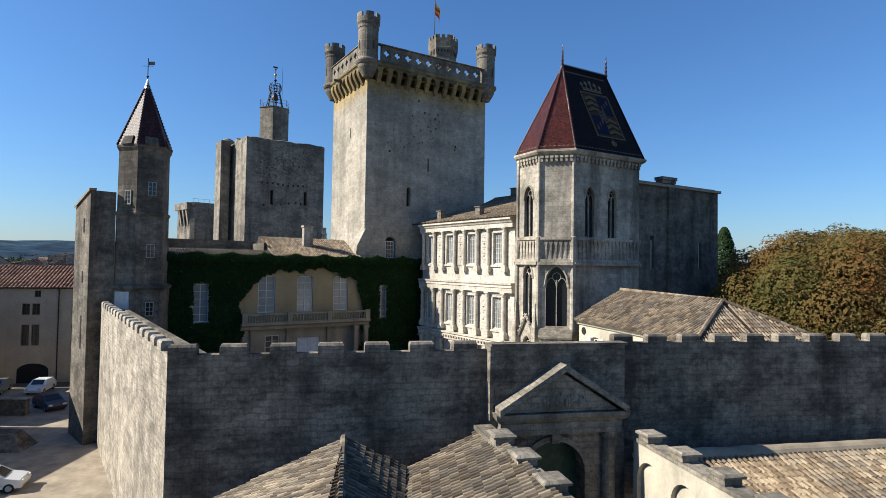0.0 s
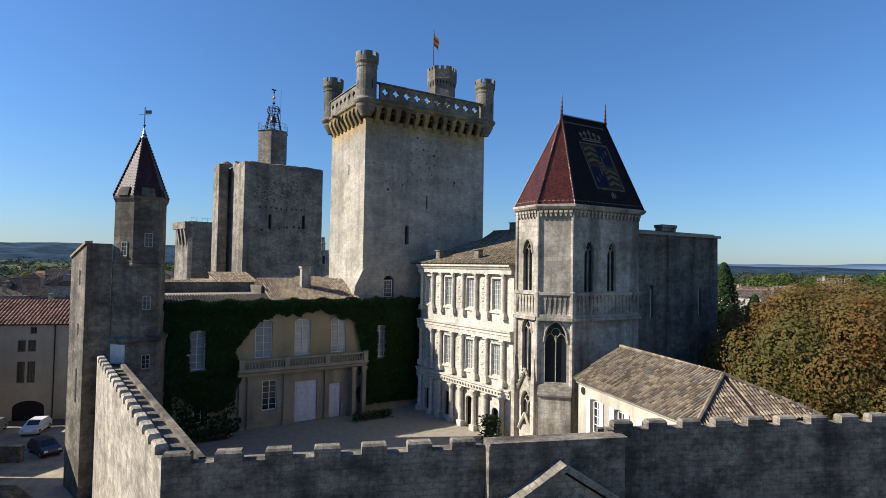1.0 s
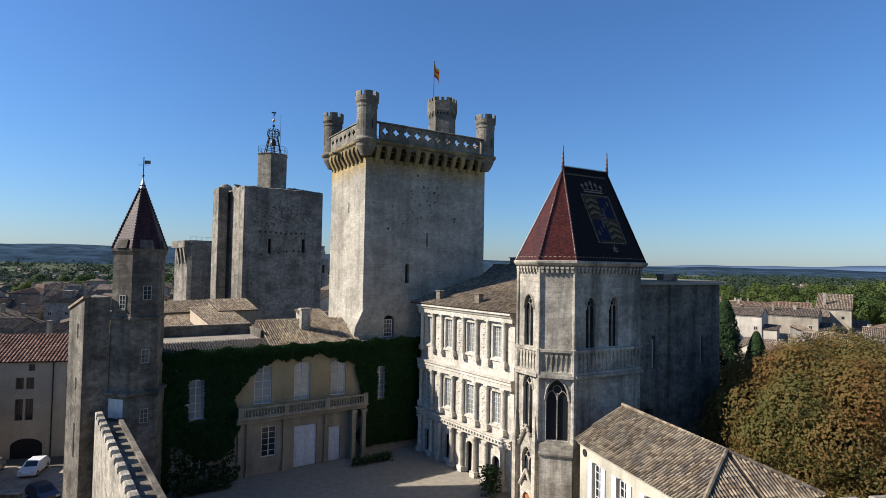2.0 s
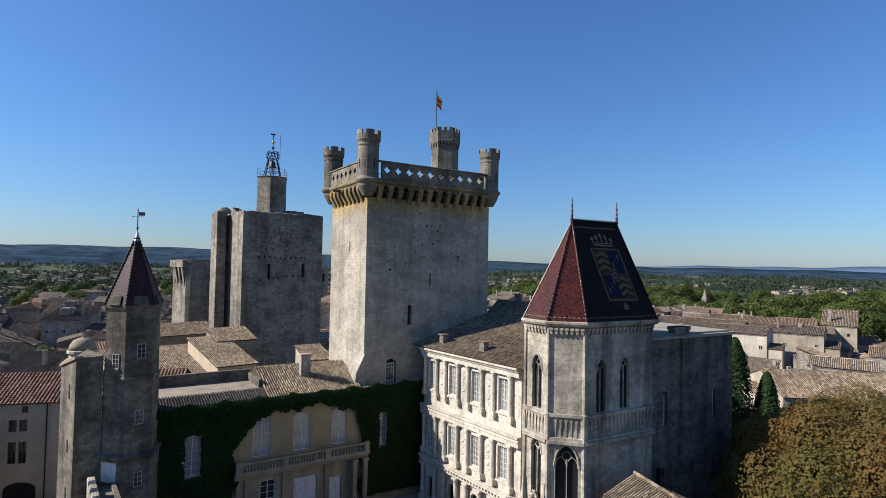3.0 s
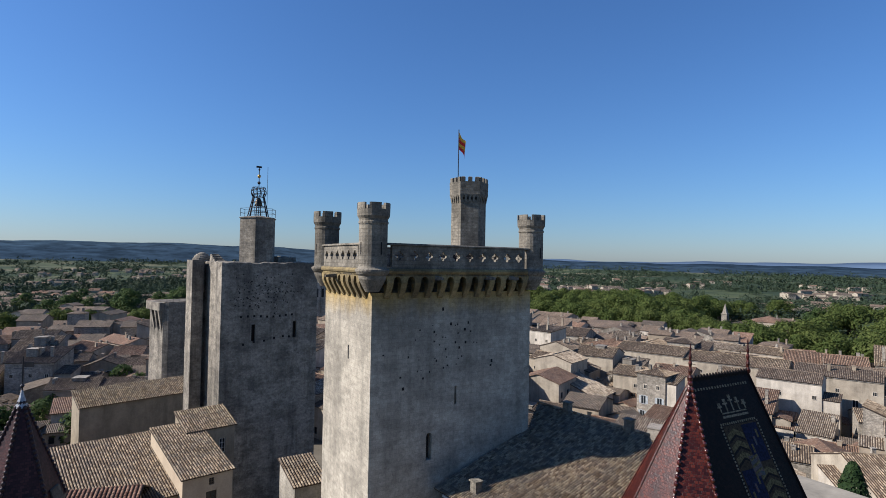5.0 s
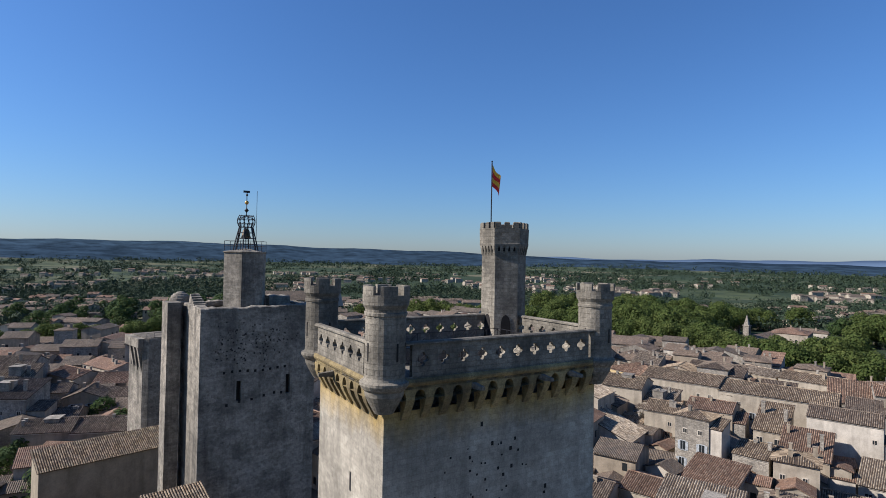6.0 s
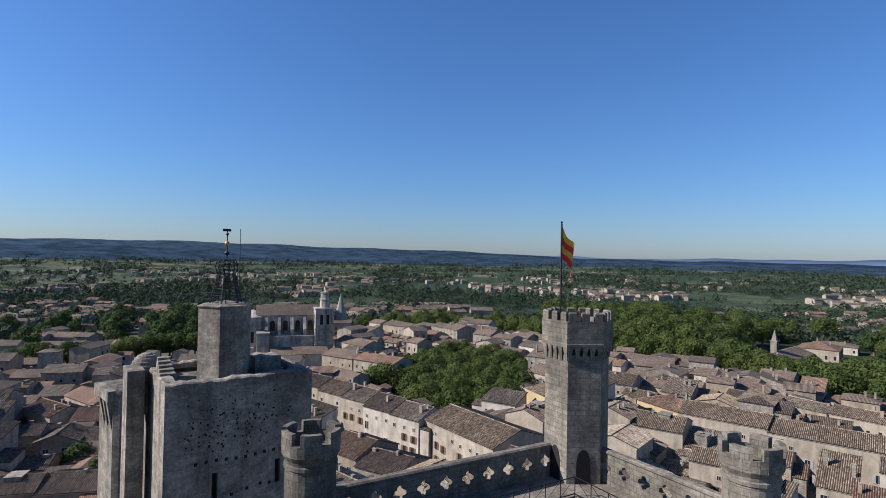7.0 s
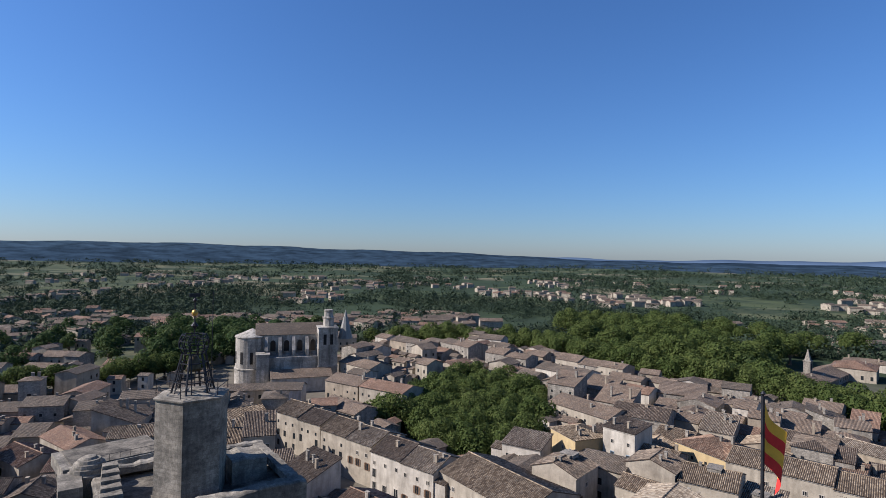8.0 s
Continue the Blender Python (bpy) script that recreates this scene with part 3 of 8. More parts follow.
    for x0, x1, y0, y1 in ((inn - 0.4, L - inn + 0.4, inn - 0.4, inn), (inn - 0.4, L - inn + 0.4, D - inn, D - inn + 0.4), (inn - 0.4, inn, inn, D - inn), (L - inn, L - inn + 0.4, inn, D - inn)):
        part("well_wall", Geo().box(x0, x1, y0, y1, 31.0, 34.6), TURRET, k)
    # pierced parapet
    for ox, oy, turn, length, count in ((0, 0, 0, L, 10), (0, D, -90, D, 6), (L, 0, 90, D, 6), (L, D, 180, L, 10)):
        m = pose(ox, oy, 0, 0, 0, turn)
        a, b = 1.35, length - 1.35
        step = (b - a) / count
        pm = mesh_from("parapet_panel", quatrefoil_panel(step, 35.2, 37.1, 0.3), TURRET)
        for i in range(count):
            part("parapet_panel", pm, None, k, m=m @ Matrix.Translation((a + i * step, -e + 0.03, 0)))
        part("coping", Geo().add(Geo().loft([[(0.9, y0, z), (length - 0.9, y0, z), (length - 0.9, y1, z), (0.9, y1, z)] for y0, y1, z in ((-e - 0.08, -e + 0.42, 37.1), (-e - 0.08, -e + 0.42, 37.2), (-e + 0.02, -e + 0.32, 37.28))]), m), TURRET, k)
    # corner turrets
    for x, y in ((0, 0), (L, 0), (0, D)):
        corner_turret(k, x, y)
    stair_turret(k, L, D)
    # iron railing round the sunken middle
    for p, q in (((inn, inn), (L - inn, inn)), ((inn, D - inn), (L - inn, D - inn)), ((inn, inn), (inn, D - inn)), ((L - inn, inn), (L - inn, D - inn))):
        g = Geo()
        p, q = Vector((*p, 35.3)), Vector((*q, 35.3))
        n = max(2, round((q - p).length / 1.1))
        for h in (0.12, 1.05):
            g.beam(p + UP * h, q + UP * h, 0.03, 4)
        for i in range(n + 1):
            c = p.lerp(q, i / n)
            g.beam(c, c + UP * 1.05, 0.025, 4)
            if i < n:
                c2 = p.lerp(q, (i + 1) / n)
                g.beam(c + UP * 0.12, c2 + UP * 1.02, 0.015, 4)
        part("railing", g, IRON, k, "thin iron railing")
    for x, y, turn in ((5.6, 0, 0), (11.0, 0, 0), (0, 6.2, -90), (13.6, 0, 0)):
        spout = Geo().loft([[(-0.18, 0, 34.3), (0.18, 0, 34.3), (0.18, 0, 34.7), (-0.18, 0, 34.7)], [(-0.16, -1.1, 34.25), (0.16, -1.1, 34.25), (0.16, -1.1, 34.55), (-0.16, -1.1, 34.55)], [(-0.12, -1.75, 34.3), (0.12, -1.75, 34.3), (0.12, -1.75, 34.5), (-0.12, -1.75, 34.5)]])
        part("water_spout", Geo().add(spout, pose(x, y, 0, 0, 0, turn)), TURRET, k, "dark stone water spout")
    casement(k, 2.75, 3.85, 12.7, 14.7, 0.25, 3, 4, SHUTTER, GLASS, 0.05)
    return k


UP = Vector((0, 0, 1))


def quatrefoil_panel(width, z0, z1, thick):
    """A parapet slab with a four-lobed opening right through it."""
    g = Geo()
    cx, cz, n = width / 2, (z0 + z1) / 2 + 0.12, 32
    hole, rim = [], []
    for i in range(n):
        a = 2 * math.pi * (i + 0.5) / n
        r = 0.2 + 0.2 * abs(math.cos(2 * a)) ** 0.7
        hole.append((cx + r * math.cos(a), cz + r * math.sin(a)))
        c, s = math.cos(a), math.sin(a)
        k = min((width / 2) / max(abs(c), 1e-6), ((z1 - cz) if s > 0 else (cz - z0)) / max(abs(s), 1e-6))
        rim.append((cx + k * c, cz + k * s))
    for i in range(n):
        j = (i + 1) % n
        for y, flip in ((0.0, False), (thick, True)):
            q = [(rim[i][0], y, rim[i][1]), (rim[j][0], y, rim[j][1]), (hole[j][0], y, hole[j][1]), (hole[i][0], y, hole[i][1])]
            g.poly(*(reversed(q) if flip else q))
        g.poly((hole[i][0], 0, hole[i][1]), (hole[j][0], 0, hole[j][1]), (hole[j][0], thick, hole[j][1]), (hole[i][0], thick, hole[i][1]))
    for x in (0.0, width):
        for z in (z0, z1):
            # the corner that the ring leaves open
            rest = [p for p in rim if (p[0] - cx) * (x - cx) > 0 and (p[1] - cz) * (z - cz) > 0]
            ver = [p for p in rest if abs(p[0] - x) < 1e-6]
            hor = [p for p in rest if abs(p[1] - z) < 1e-6]
            if ver and hor:
                pv = min(ver, key=lambda p: abs(p[1] - z))
                ph = min(hor, key=lambda p: abs(p[0] - x))
                for y in (0.0, thick):
                    g.poly((pv[0], y, pv[1]), (x, y, z), (ph[0], y, ph[1]))
    g.poly((0, 0, z1), (width, 0, z1), (width, thick, z1), (0, thick, z1))
    return g


def corner_turret(k, x, y):
    g = Geo().lathe(x, y, [(0.55, 33.3), (0.9, 33.9), (1.1, 34.3), (1.15, 34.6), (1.3, 34.75), (1.42, 34.95), (1.42, 35.1), (1.22, 35.2), (1.16, 35.35), (1.16, 38.75), (1.22, 38.8), (1.22, 38.95), (1.16, 39.0), (1.18, 39.15), (1.32, 39.4), (1.34, 39.95), (1.1, 39.95), (1.08, 39.5)], 24)
    t = part("turret", g, TURRET, k, "round corner turret on a moulded corbel")
    wedge = Geo()
    n = 5
    ring = []
    for i in range(n + 1):
        a = radians(-21 + 42 * i / n)
        ring.append((math.cos(a), math.sin(a)))
    outer, inner = [(1.34 * c, 1.34 * s) for c, s in ring], [(1.08 * c, 1.08 * s) for c, s in reversed(ring)]
    wedge.prism(outer + inner, 39.95, 40.45)
    me = mesh_from("merlon", wedge, TURRET)
    for i in range(6):
        part("merlon", me, None, t, m=pose(x, y, 0, 0, 0, 60 * i + 12))
    for a in (-80, 190, 60):
        c, s = math.cos(radians(a)), math.sin(radians(a))
        part("arrow_slit", Geo().add(Geo().box(-0.05, 0.05, -1.18, -1.0, 36.3, 37.3), pose(x, y, 0, 0, 0, a + 90)), DARK, t, "dark arrow slit")


def stair_turret(k, x, y):
    n = 6
    g = Geo().lathe(x, y, [(1.95, 34.6), (1.95, 43.2), (2.16, 43.22), (2.18, 43.42), (2.16, 43.46), (2.2, 44.75), (1.86, 44.75), (1.86, 44.2)], n, radians(30))
    t = part("stair_turret", g, TURRET, k, "tall six-sided stair turret")
    merlon = mesh_from("merlon", Geo().loft([[(1.6, -0.23, 44.7), (1.9, -0.23, 44.7), (1.9, 0.23, 44.7), (1.6, 0.23, 44.7)], [(1.6, -0.23, 45.2), (1.9, -0.23, 45.2), (1.9, 0.23, 45.2), (1.6, 0.23, 45.2)], [(1.66, -0.18, 45.28), (1.84, -0.18, 45.28), (1.84, 0.18, 45.28), (1.66, 0.18, 45.28)]]), TURRET)
    bracket = mesh_from("bracket", Geo().loft([[(1.68, -0.09, 42.45), (1.74, -0.09, 42.45), (1.74, 0.09, 42.45), (1.68, 0.09, 42.45)], [(1.68, -0.11, 42.8), (1.79, -0.11, 42.8), (1.79, 0.11, 42.8), (1.68, 0.11, 42.8)], [(1.68, -0.17, 43.22), (1.865, -0.17, 43.22), (1.865, 0.17, 43.22), (1.68, 0.17, 43.22)]]), TURRET)
    # the niche is a dark plate for the shade between brackets
    niche = mesh_from("corbel_niche", Geo().loft([[(1.67, p, q) for p, q in [(-0.09, 42.76)] + arch_line(-0.09, 0.09, 42.98, 0.12, True) + [(0.09, 42.76)]], [(1.7, p, q) for p, q in [(-0.09, 42.76)] + arch_line(-0.09, 0.09, 42.98, 0.12, True) + [(0.09, 42.76)]]]), DARK)
    for i in range(6):
        m = pose(x, y, 0, 0, 0, 60 * i)
        for o in (-0.76, 0.0, 0.76):
            part("merlon", merlon, None, t, m=m @ Matrix.Translation((0, o, 0)))
        for o in (-0.88, -0.44, 0.0, 0.44, 0.88):
            part("bracket", bracket, None, t, m=m @ Matrix.Translation((0, o, 0)))
        for o in (-0.66, -0.22, 0.22, 0.66):
            part("corbel_niche", niche, None, t, m=m @ Matrix.Translation((0, o, 0)))
    for i in (3, 4):
        g = Geo()
        line = arch_line(-0.4, 0.4, 36.6, 0.7, True)
        g.loft([[(1.5, -0.45, 35.3)] + [(1.5, p, q) for p, q in line] + [(1.5, 0.45, 35.3)], [(1.72, -0.45, 35.3)] + [(1.72, p, q) for p, q in line] + [(1.72, 0.45, 35.3)]])
        part("doorway", Geo().add(g, pose(x, y, 0, 0, 0, 60 * i)), DARK, t, "dark pointed doorway")


# near-black that stands in for shade: hole plates, sheets behind openings
DARK = plain("opening_shade", (0.015, 0.013, 0.012), 0.95, vary=0.1)
keep = build_keep()


def build_flag():
    f = thing("flag", "red and yellow striped flag on a tall pole", "flag", -1.75, 79.3, 44.4, 20)
    part("flagpole", Geo().beam((0, 0, 0), (0, 0, 6.1), 0.055, 8).lathe(0, 0, [(0.02, 6.1), (0.08, 6.17), (0.02, 6.25)], 8), IRON, f, "slim dark pole")
    red = plain("red_cloth", (0.68, 0.035, 0.025), 0.8, vary=0.08)
    yellow = plain("yellow_cloth", (0.85, 0.45, 0.04), 0.8, vary=0.08)
    n, m = 14, 12
    def at(i, j):
        u, v = i / n, j / m
        x = 0.06 + 0.95 * u * (1 - 0.25 * u)
        return (x, 0.28 * math.sin(5.5 * u + 1.7 * v) * u, 5.9 - 1.9 * v - 1.1 * u - 0.12 * math.sin(4 * u + 3 * v))
    for k in range(4):
        g = Geo()
        for j in range(k * 3, k * 3 + 3):
            for i in range(n):
                g.poly(at(i, j), at(i + 1, j), at(i + 1, j + 1), at(i, j + 1))
        part("cloth", g, (yellow, red)[k % 2], f, ("yellow stripe", "red stripe")[k % 2], smooth=True)


build_flag()


# ---- the great tower with the bell ----
def build_bell_tower():
    t = thing("clock_tower", "tall square stone tower with an iron bell cage", "tower", -36.3, 100.6, 0.0, 36.5)
    L, D, top = 15.3, 13.0, 35.0
    g = Geo()
    holes = [(4.6, 5.2, 23.0, 25.6), (11.2, 11.8, 23.2, 25.8)]
    wall_panel(g, 0, L, -2, top, holes, 0.6)
    g.poly((0, D, -2), (0, 0, -2), (0, 0, top), (0, D, top))
    g.poly((L, 0, -2), (L, D, -2), (L, D, top), (L, 0, top))
    g.poly((L, D, -2), (0, D, -2), (0, D, top), (L, D, top))
    part("roof_floor", Geo().box(0.4, L - 0.4, 0.7, D - 0.4, top - 1.2, top - 0.9), SOOT_SHADE, t, "lichen-dark stone roof floor")
    part("shaft", g, TOWER, t, "grey weathered limestone")
    part("inside_shade", Geo().box(1, L - 1, 0.6, 0.7, 20, 30), DARK, t)
    rng = random.Random(31)
    # holes drawn as near-black plates that carry their own shade
    pit = mesh_from("putlog_hole", Geo().box(-0.16, 0.16, -0.012, 0.2, -0.17, 0.17), DARK)
    for x, z in [(3.0 + 1.0 * i, 26.8 + 0.1 * math.sin(i)) for i in range(9)] + [(3.4, 22.6), (5.0, 22.9), (6.6, 23.0), (8.2, 23.3), (9.6, 23.5), (10.6, 23.4)]:
        part("putlog_hole", pit, None, t, m=Matrix.Translation((x, 0, z)))
    for _ in range(170):
        x, z = rng.gauss(6.6, 2.6), rng.gauss(30.2, 1.5)
        if 1.2 < x < 13 and 26.8 < z < 33.6:
            k = rng.uniform(0.2, 0.7)
            part("stone_pit", pit, None, t, m=Matrix.Translation((x, 0, z)) @ Matrix.Diagonal((k, 1, k * rng.uniform(0.6, 1.3), 1)))
    def worn_wall(x0, x1, y0, y1, z0, z1, along):
        """A wall head whose broken top rises and falls from stone to stone."""
        n = max(2, int(((x1 - x0) if along else (y1 - y0)) / 0.55))
        rows = []
        for i in range(n + 1):
            u = i / n
            px, py = (x0 + (x1 - x0) * u, y0) if along else (x0, y0 + (y1 - y0) * u)
            h = z1 + 0.16 * noise.noise(Vector((px * 0.5, py * 0.5, 2.0))) + rng.uniform(-0.07, 0.07) + (0.22 * math.exp(-((u - 0.8) / 0.1) ** 2) if along and y0 < 1 else 0)
            w = rng.uniform(-0.06, 0.06)
            rows.append([(px, y0 - 0.03 + w * 0.4, z0), (px, y0 + w, h - 0.12), (px, y0 + 0.2, h), (px, y1 - 0.15, h + rng.uniform(-0.1, 0.06)), (px, y1 + w, z0)] if along else
                        [(x1 + w, py, z0), (x1 - 0.15, py, h), (x0 + 0.2, py, h + rng.uniform(-0.1, 0.05)), (x0 + w, py, h - 0.12), (x0 - 0.03, py, z0)])
        return Geo().loft(rows)
    for x0, x1, y0, y1, along in ((0, L, 0, 1.5, True), (0, L, D - 1.1, D, True), (0, 1.4, 1.5, D - 1.1, False), (L - 1.1, L, 1.5, D - 1.1, False)):
        part("parapet", worn_wall(x0, x1, y0, y1, top - 0.5, top + 0.2, along), TOWER, t, "broken wall head")
    s = Geo().box(-2.4, -0.7, 8.0, 12.0, -2, 35.4)
    part("stair_buttress", s, TOWER, t, "slim stair tower against its side")
    part("buttress_dome", Geo().lathe(-0.1, 12.0, [(1.7, 30), (1.7, 35.1), (1.66, 35.3), (1.5, 35.35), (1.42, 35.75), (1.3, 35.8), (1.2, 36.1), (1.05, 36.15), (0.9, 36.4), (0.7, 36.42), (0.5, 36.6), (0.1, 36.68)], 18), TOWER, t, "small stepped stone dome", smooth=False)
    for i in range(5):
        part("ruined_step", Geo().loft([[(0.2 + 0.1 * i, 5.0 + i, top - 0.5), (2.0, 5.0 + i, top - 0.5), (2.0, 6.1 + i, top - 0.5), (0.2 + 0.1 * i, 6.1 + i, top - 0.5)], [(0.3 + 0.1 * i, 5.05 + i, top + 0.35 + 0.27 * i), (1.9, 5.1 + i, top + 0.3 + 0.27 * i), (1.85, 6.0 + i, top + 0.38 + 0.27 * i), (0.35 + 0.1 * i, 6.0 + i, top + 0.32 + 0.27 * i)]]), TOWER, t, "worn stone step")
    part("roof_stub", worn_wall(10.3, 13.4, 5.0, 8.6, top - 1, top + 1.2, True), TOWER, t, "low stub of an upper room")
    hx, hy = 7.1, 5.9
    part("bell_turret", Geo().lathe(hx, hy, [(3.05, 33.9), (3.0, 35.5), (3.0, 42.3), (3.16, 42.38), (3.18, 42.5), (2.9, 42.56), (0.2, 42.95)], 6, radians(5)), TOWER, t, "six-sided bell turret")
    cage = part("bell_cage", Geo(), IRON, t, "open wrought-iron bell cage")
    g = Geo()
    base, mid = 42.7, 46.0
    n = 6
    leg = lambda i, r, z: (hx + r * math.cos(2 * math.pi * i / n), hy + r * math.sin(2 * math.pi * i / n), z)
    for i in range(n):
        g.beam(leg(i, 1.75, base), leg(i, 0.95, mid), 0.09, 5)
        g.beam(leg(i + 0.25, 1.6, base), leg(i + 0.12, 0.92, mid), 0.05, 4)
        for z, r in ((43.6, 1.52), (44.4, 1.33), (45.2, 1.14), (46.0, 0.95)):
            g.beam(leg(i, r, z), leg(i + 1, r, z), 0.06, 4)
        # scrolls of the upper lantern
        for w in (0.0, 0.5):
            curl = [leg(i + w + 0.1 * math.sin(s), 0.95 + 0.28 * math.sin(math.pi * s / 7), mid + 1.7 * s / 7) for s in range(8)]
            for a, b in zip(curl, curl[1:]):
                g.beam(a, b, 0.05, 4)
        for z, r in ((46.5, 1.18), (47.1, 1.2), (47.6, 1.0)):
            g.beam(leg(i, r, z), leg(i + 1, r, z), 0.05, 4)
        pts = [leg(i, 0.85 + 0.35 * math.sin(math.pi * s / 5), mid + 1.5 * s / 5) if s < 5 else (hx, hy, mid + 1.6) for s in range(6)]
        for a, b in zip(pts, pts[1:]):
            g.beam(a, b, 0.045, 4)
        g.beam(leg(i, 2.9, base), leg(i, 2.9, base + 1.3), 0.04, 4)
        for z in (0.6, 1.3):
            g.beam(leg(i, 2.9, base + z), leg(i + 1, 2.9, base + z), 0.03, 4)
    g.beam((hx, hy, mid + 1.5), (hx, hy, mid + 4.9), 0.06, 5)
    for z, r in ((mid + 2.4, 0.32), (mid + 3.5, 0.26), (mid + 4.6, 0.2)):
        g.lathe(hx, hy, [(0.05, z - r), (r, z), (0.05, z + r)], 8)
    g.box(hx - 0.5, hx + 0.4, hy - 0.03, hy + 0.03, mid + 4.9, mid + 5.2)
    g.beam((hx + 1.6, hy + 0.5, base), (hx + 1.6, hy + 0.5, base + 8.6), 0.035, 4)
    part("gilt_ball", Geo().lathe(hx, hy, [(0.02, mid + 3.2), (0.2, mid + 3.28), (0.29, mid + 3.5), (0.2, mid + 3.72), (0.02, mid + 3.8)], 12), plain("gilding", (0.6, 0.36, 0.08), 0.4, 0.6), cage, "small gilded ball", smooth=True)
    cage.data = mesh_from("bell_cage", g, IRON)
    part("bell", Geo().lathe(hx, hy, [(0.7, 44.5), (0.58, 44.8), (0.48, 45.4), (0.3, 45.75), (0.05, 45.85)], 14), plain("bronze", (0.12, 0.09, 0.05), 0.5, 0.7), cage, "dark bronze bell", smooth=True)


build_bell_tower()


def build_far_tower():
    t = thing("round_cornered_tower", "old stone tower with deep corbel arches", "tower", -60.9, 133.0, 0.0, 45)
    L, D, top = 11.5, 9.0, 26.2
    part("shaft", Geo().prism([(0.8, 0), (L, 0), (L, D), (0, D), (0, 0.8)], -2, top), TOWER, t)
    part("roof_floor", Geo().prism([(1.0, 0.3), (L - 0.3, 0.3), (L - 0.3, D - 0.3), (0.3, D - 0.3), (0.3, 1.0)], top, top + 0.15), SOOT_SHADE, t, "lichen-dark stone roof floor")
    for i in range(3):
        part("corbel", Geo().loft([[(-0.05, 1.2 + 2.2 * i, 20), (0, 1.2 + 2.2 * i, 20), (0, 2.0 + 2.2 * i, 20), (-0.05, 2.0 + 2.2 * i, 20)], [(-0.8, 1.2 + 2.2 * i, 24.5), (0, 1.2 + 2.2 * i, 24.5), (0, 2.0 + 2.2 * i, 24.5), (-0.8, 2.0 + 2.2 * i, 24.5)]]), TOWER, t)
    for i in range(3):
        line = arch_line(2.0 + 2.2 * i, 3.4 + 2.2 * i, 24.2, 0.7)
        # flat dark plate in place of the shade inside the arch
        part("deep_arch", Geo().loft([[(-0.02, 2.0 + 2.2 * i, 20.6)] + [(-0.02, p, q) for p, q in line] + [(-0.02, 3.4 + 2.2 * i, 20.6)], [(0.1, 2.0 + 2.2 * i, 20.6)] + [(0.1, p, q) for p, q in line] + [(0.1, 3.4 + 2.2 * i, 20.6)]]), DARK, t, "dark arched recess")
    part("machicolation", Geo().box(-0.85, 0.0, 0.6, D, 24.5, 26.2), TOWER, t)
    g = Geo()
    for i in range(9):
        g.beam((0.5 + i * 1.3, 0.4, top), (0.5 + i * 1.3, 0.4, top + 1.0), 0.03, 4)
    g.beam((0.5, 0.4, top + 1), (L - 0.3, 0.4, top + 1), 0.03, 4)
    part("railing", g, IRON, t)


build_far_tower()


# ---- chapel ----
def lancet(parent, x, w, z0, z1, y, frame, depth=0.35, lights=2):
    """A traceried pointed window set in a wall that faces -y."""
    g = Geo()
    rise = w * 0.95
    zt = z1 - rise
    b = 0.07
    line = arch_line(x - w / 2, x + w / 2, zt, rise, True)
    for i in range(1, lights):
        c = x - w / 2 + w * i / lights
        g.box(c - b / 2, c + b / 2, y + 0.12, y + 0.26, z0, zt + rise * 0.35)
    for i in range(lights):
        a, c = x - w / 2 + w * i / lights, x - w / 2 + w * (i + 1) / lights
        sub = arch_line(a, c, zt - 0.1, (c - a) * 0.95, True)
        for p, q in zip(sub, sub[1:]):
            g.beam((p[0], y + 0.19, p[1]), (q[0], y + 0.19, q[1]), b * 0.55, 4)
    cz = zt + rise * 0.5
    for i in range(12):
        p, q = [(x + w * 0.2 * math.cos(2 * math.pi * k / 12), y + 0.19, cz + w * 0.2 * math.sin(2 * math.pi * k / 12)) for k in (i, i + 1)]
        g.beam(p, q, b * 0.5, 4)
    win = part("tracery_window", g, frame, parent)
    part("leaded_pane", Geo().box(x - w / 2, x + w / 2, y + 0.28, y + 0.31, z0, z1), GLASS, win)
    # hood over the arch
    path = [(x + (ax - x) * 1.12, zt + (az - zt) * 1.08) for ax, az in line]
    rings = []
    for i, (px, pz) in enumerate(path):
        (ax, az), (bx, bz) = path[max(0, i - 1)], path[min(len(path) - 1, i + 1)]
        u = Vector((bx - ax, 0, bz - az)).normalized()
        s = Vector((-u.z, 0, u.x))
        rings.append([Vector((px, y - 0.02, pz)) + 0.09 * (s * math.cos(a) + Vector((0, 1, 0)) * math.sin(a)) for a in (0.0, 1.257, 2.513, 3.77, 5.027)])
    part("hood_mould", Geo().loft(rings), frame, win)


CHAPEL_L = 7.65


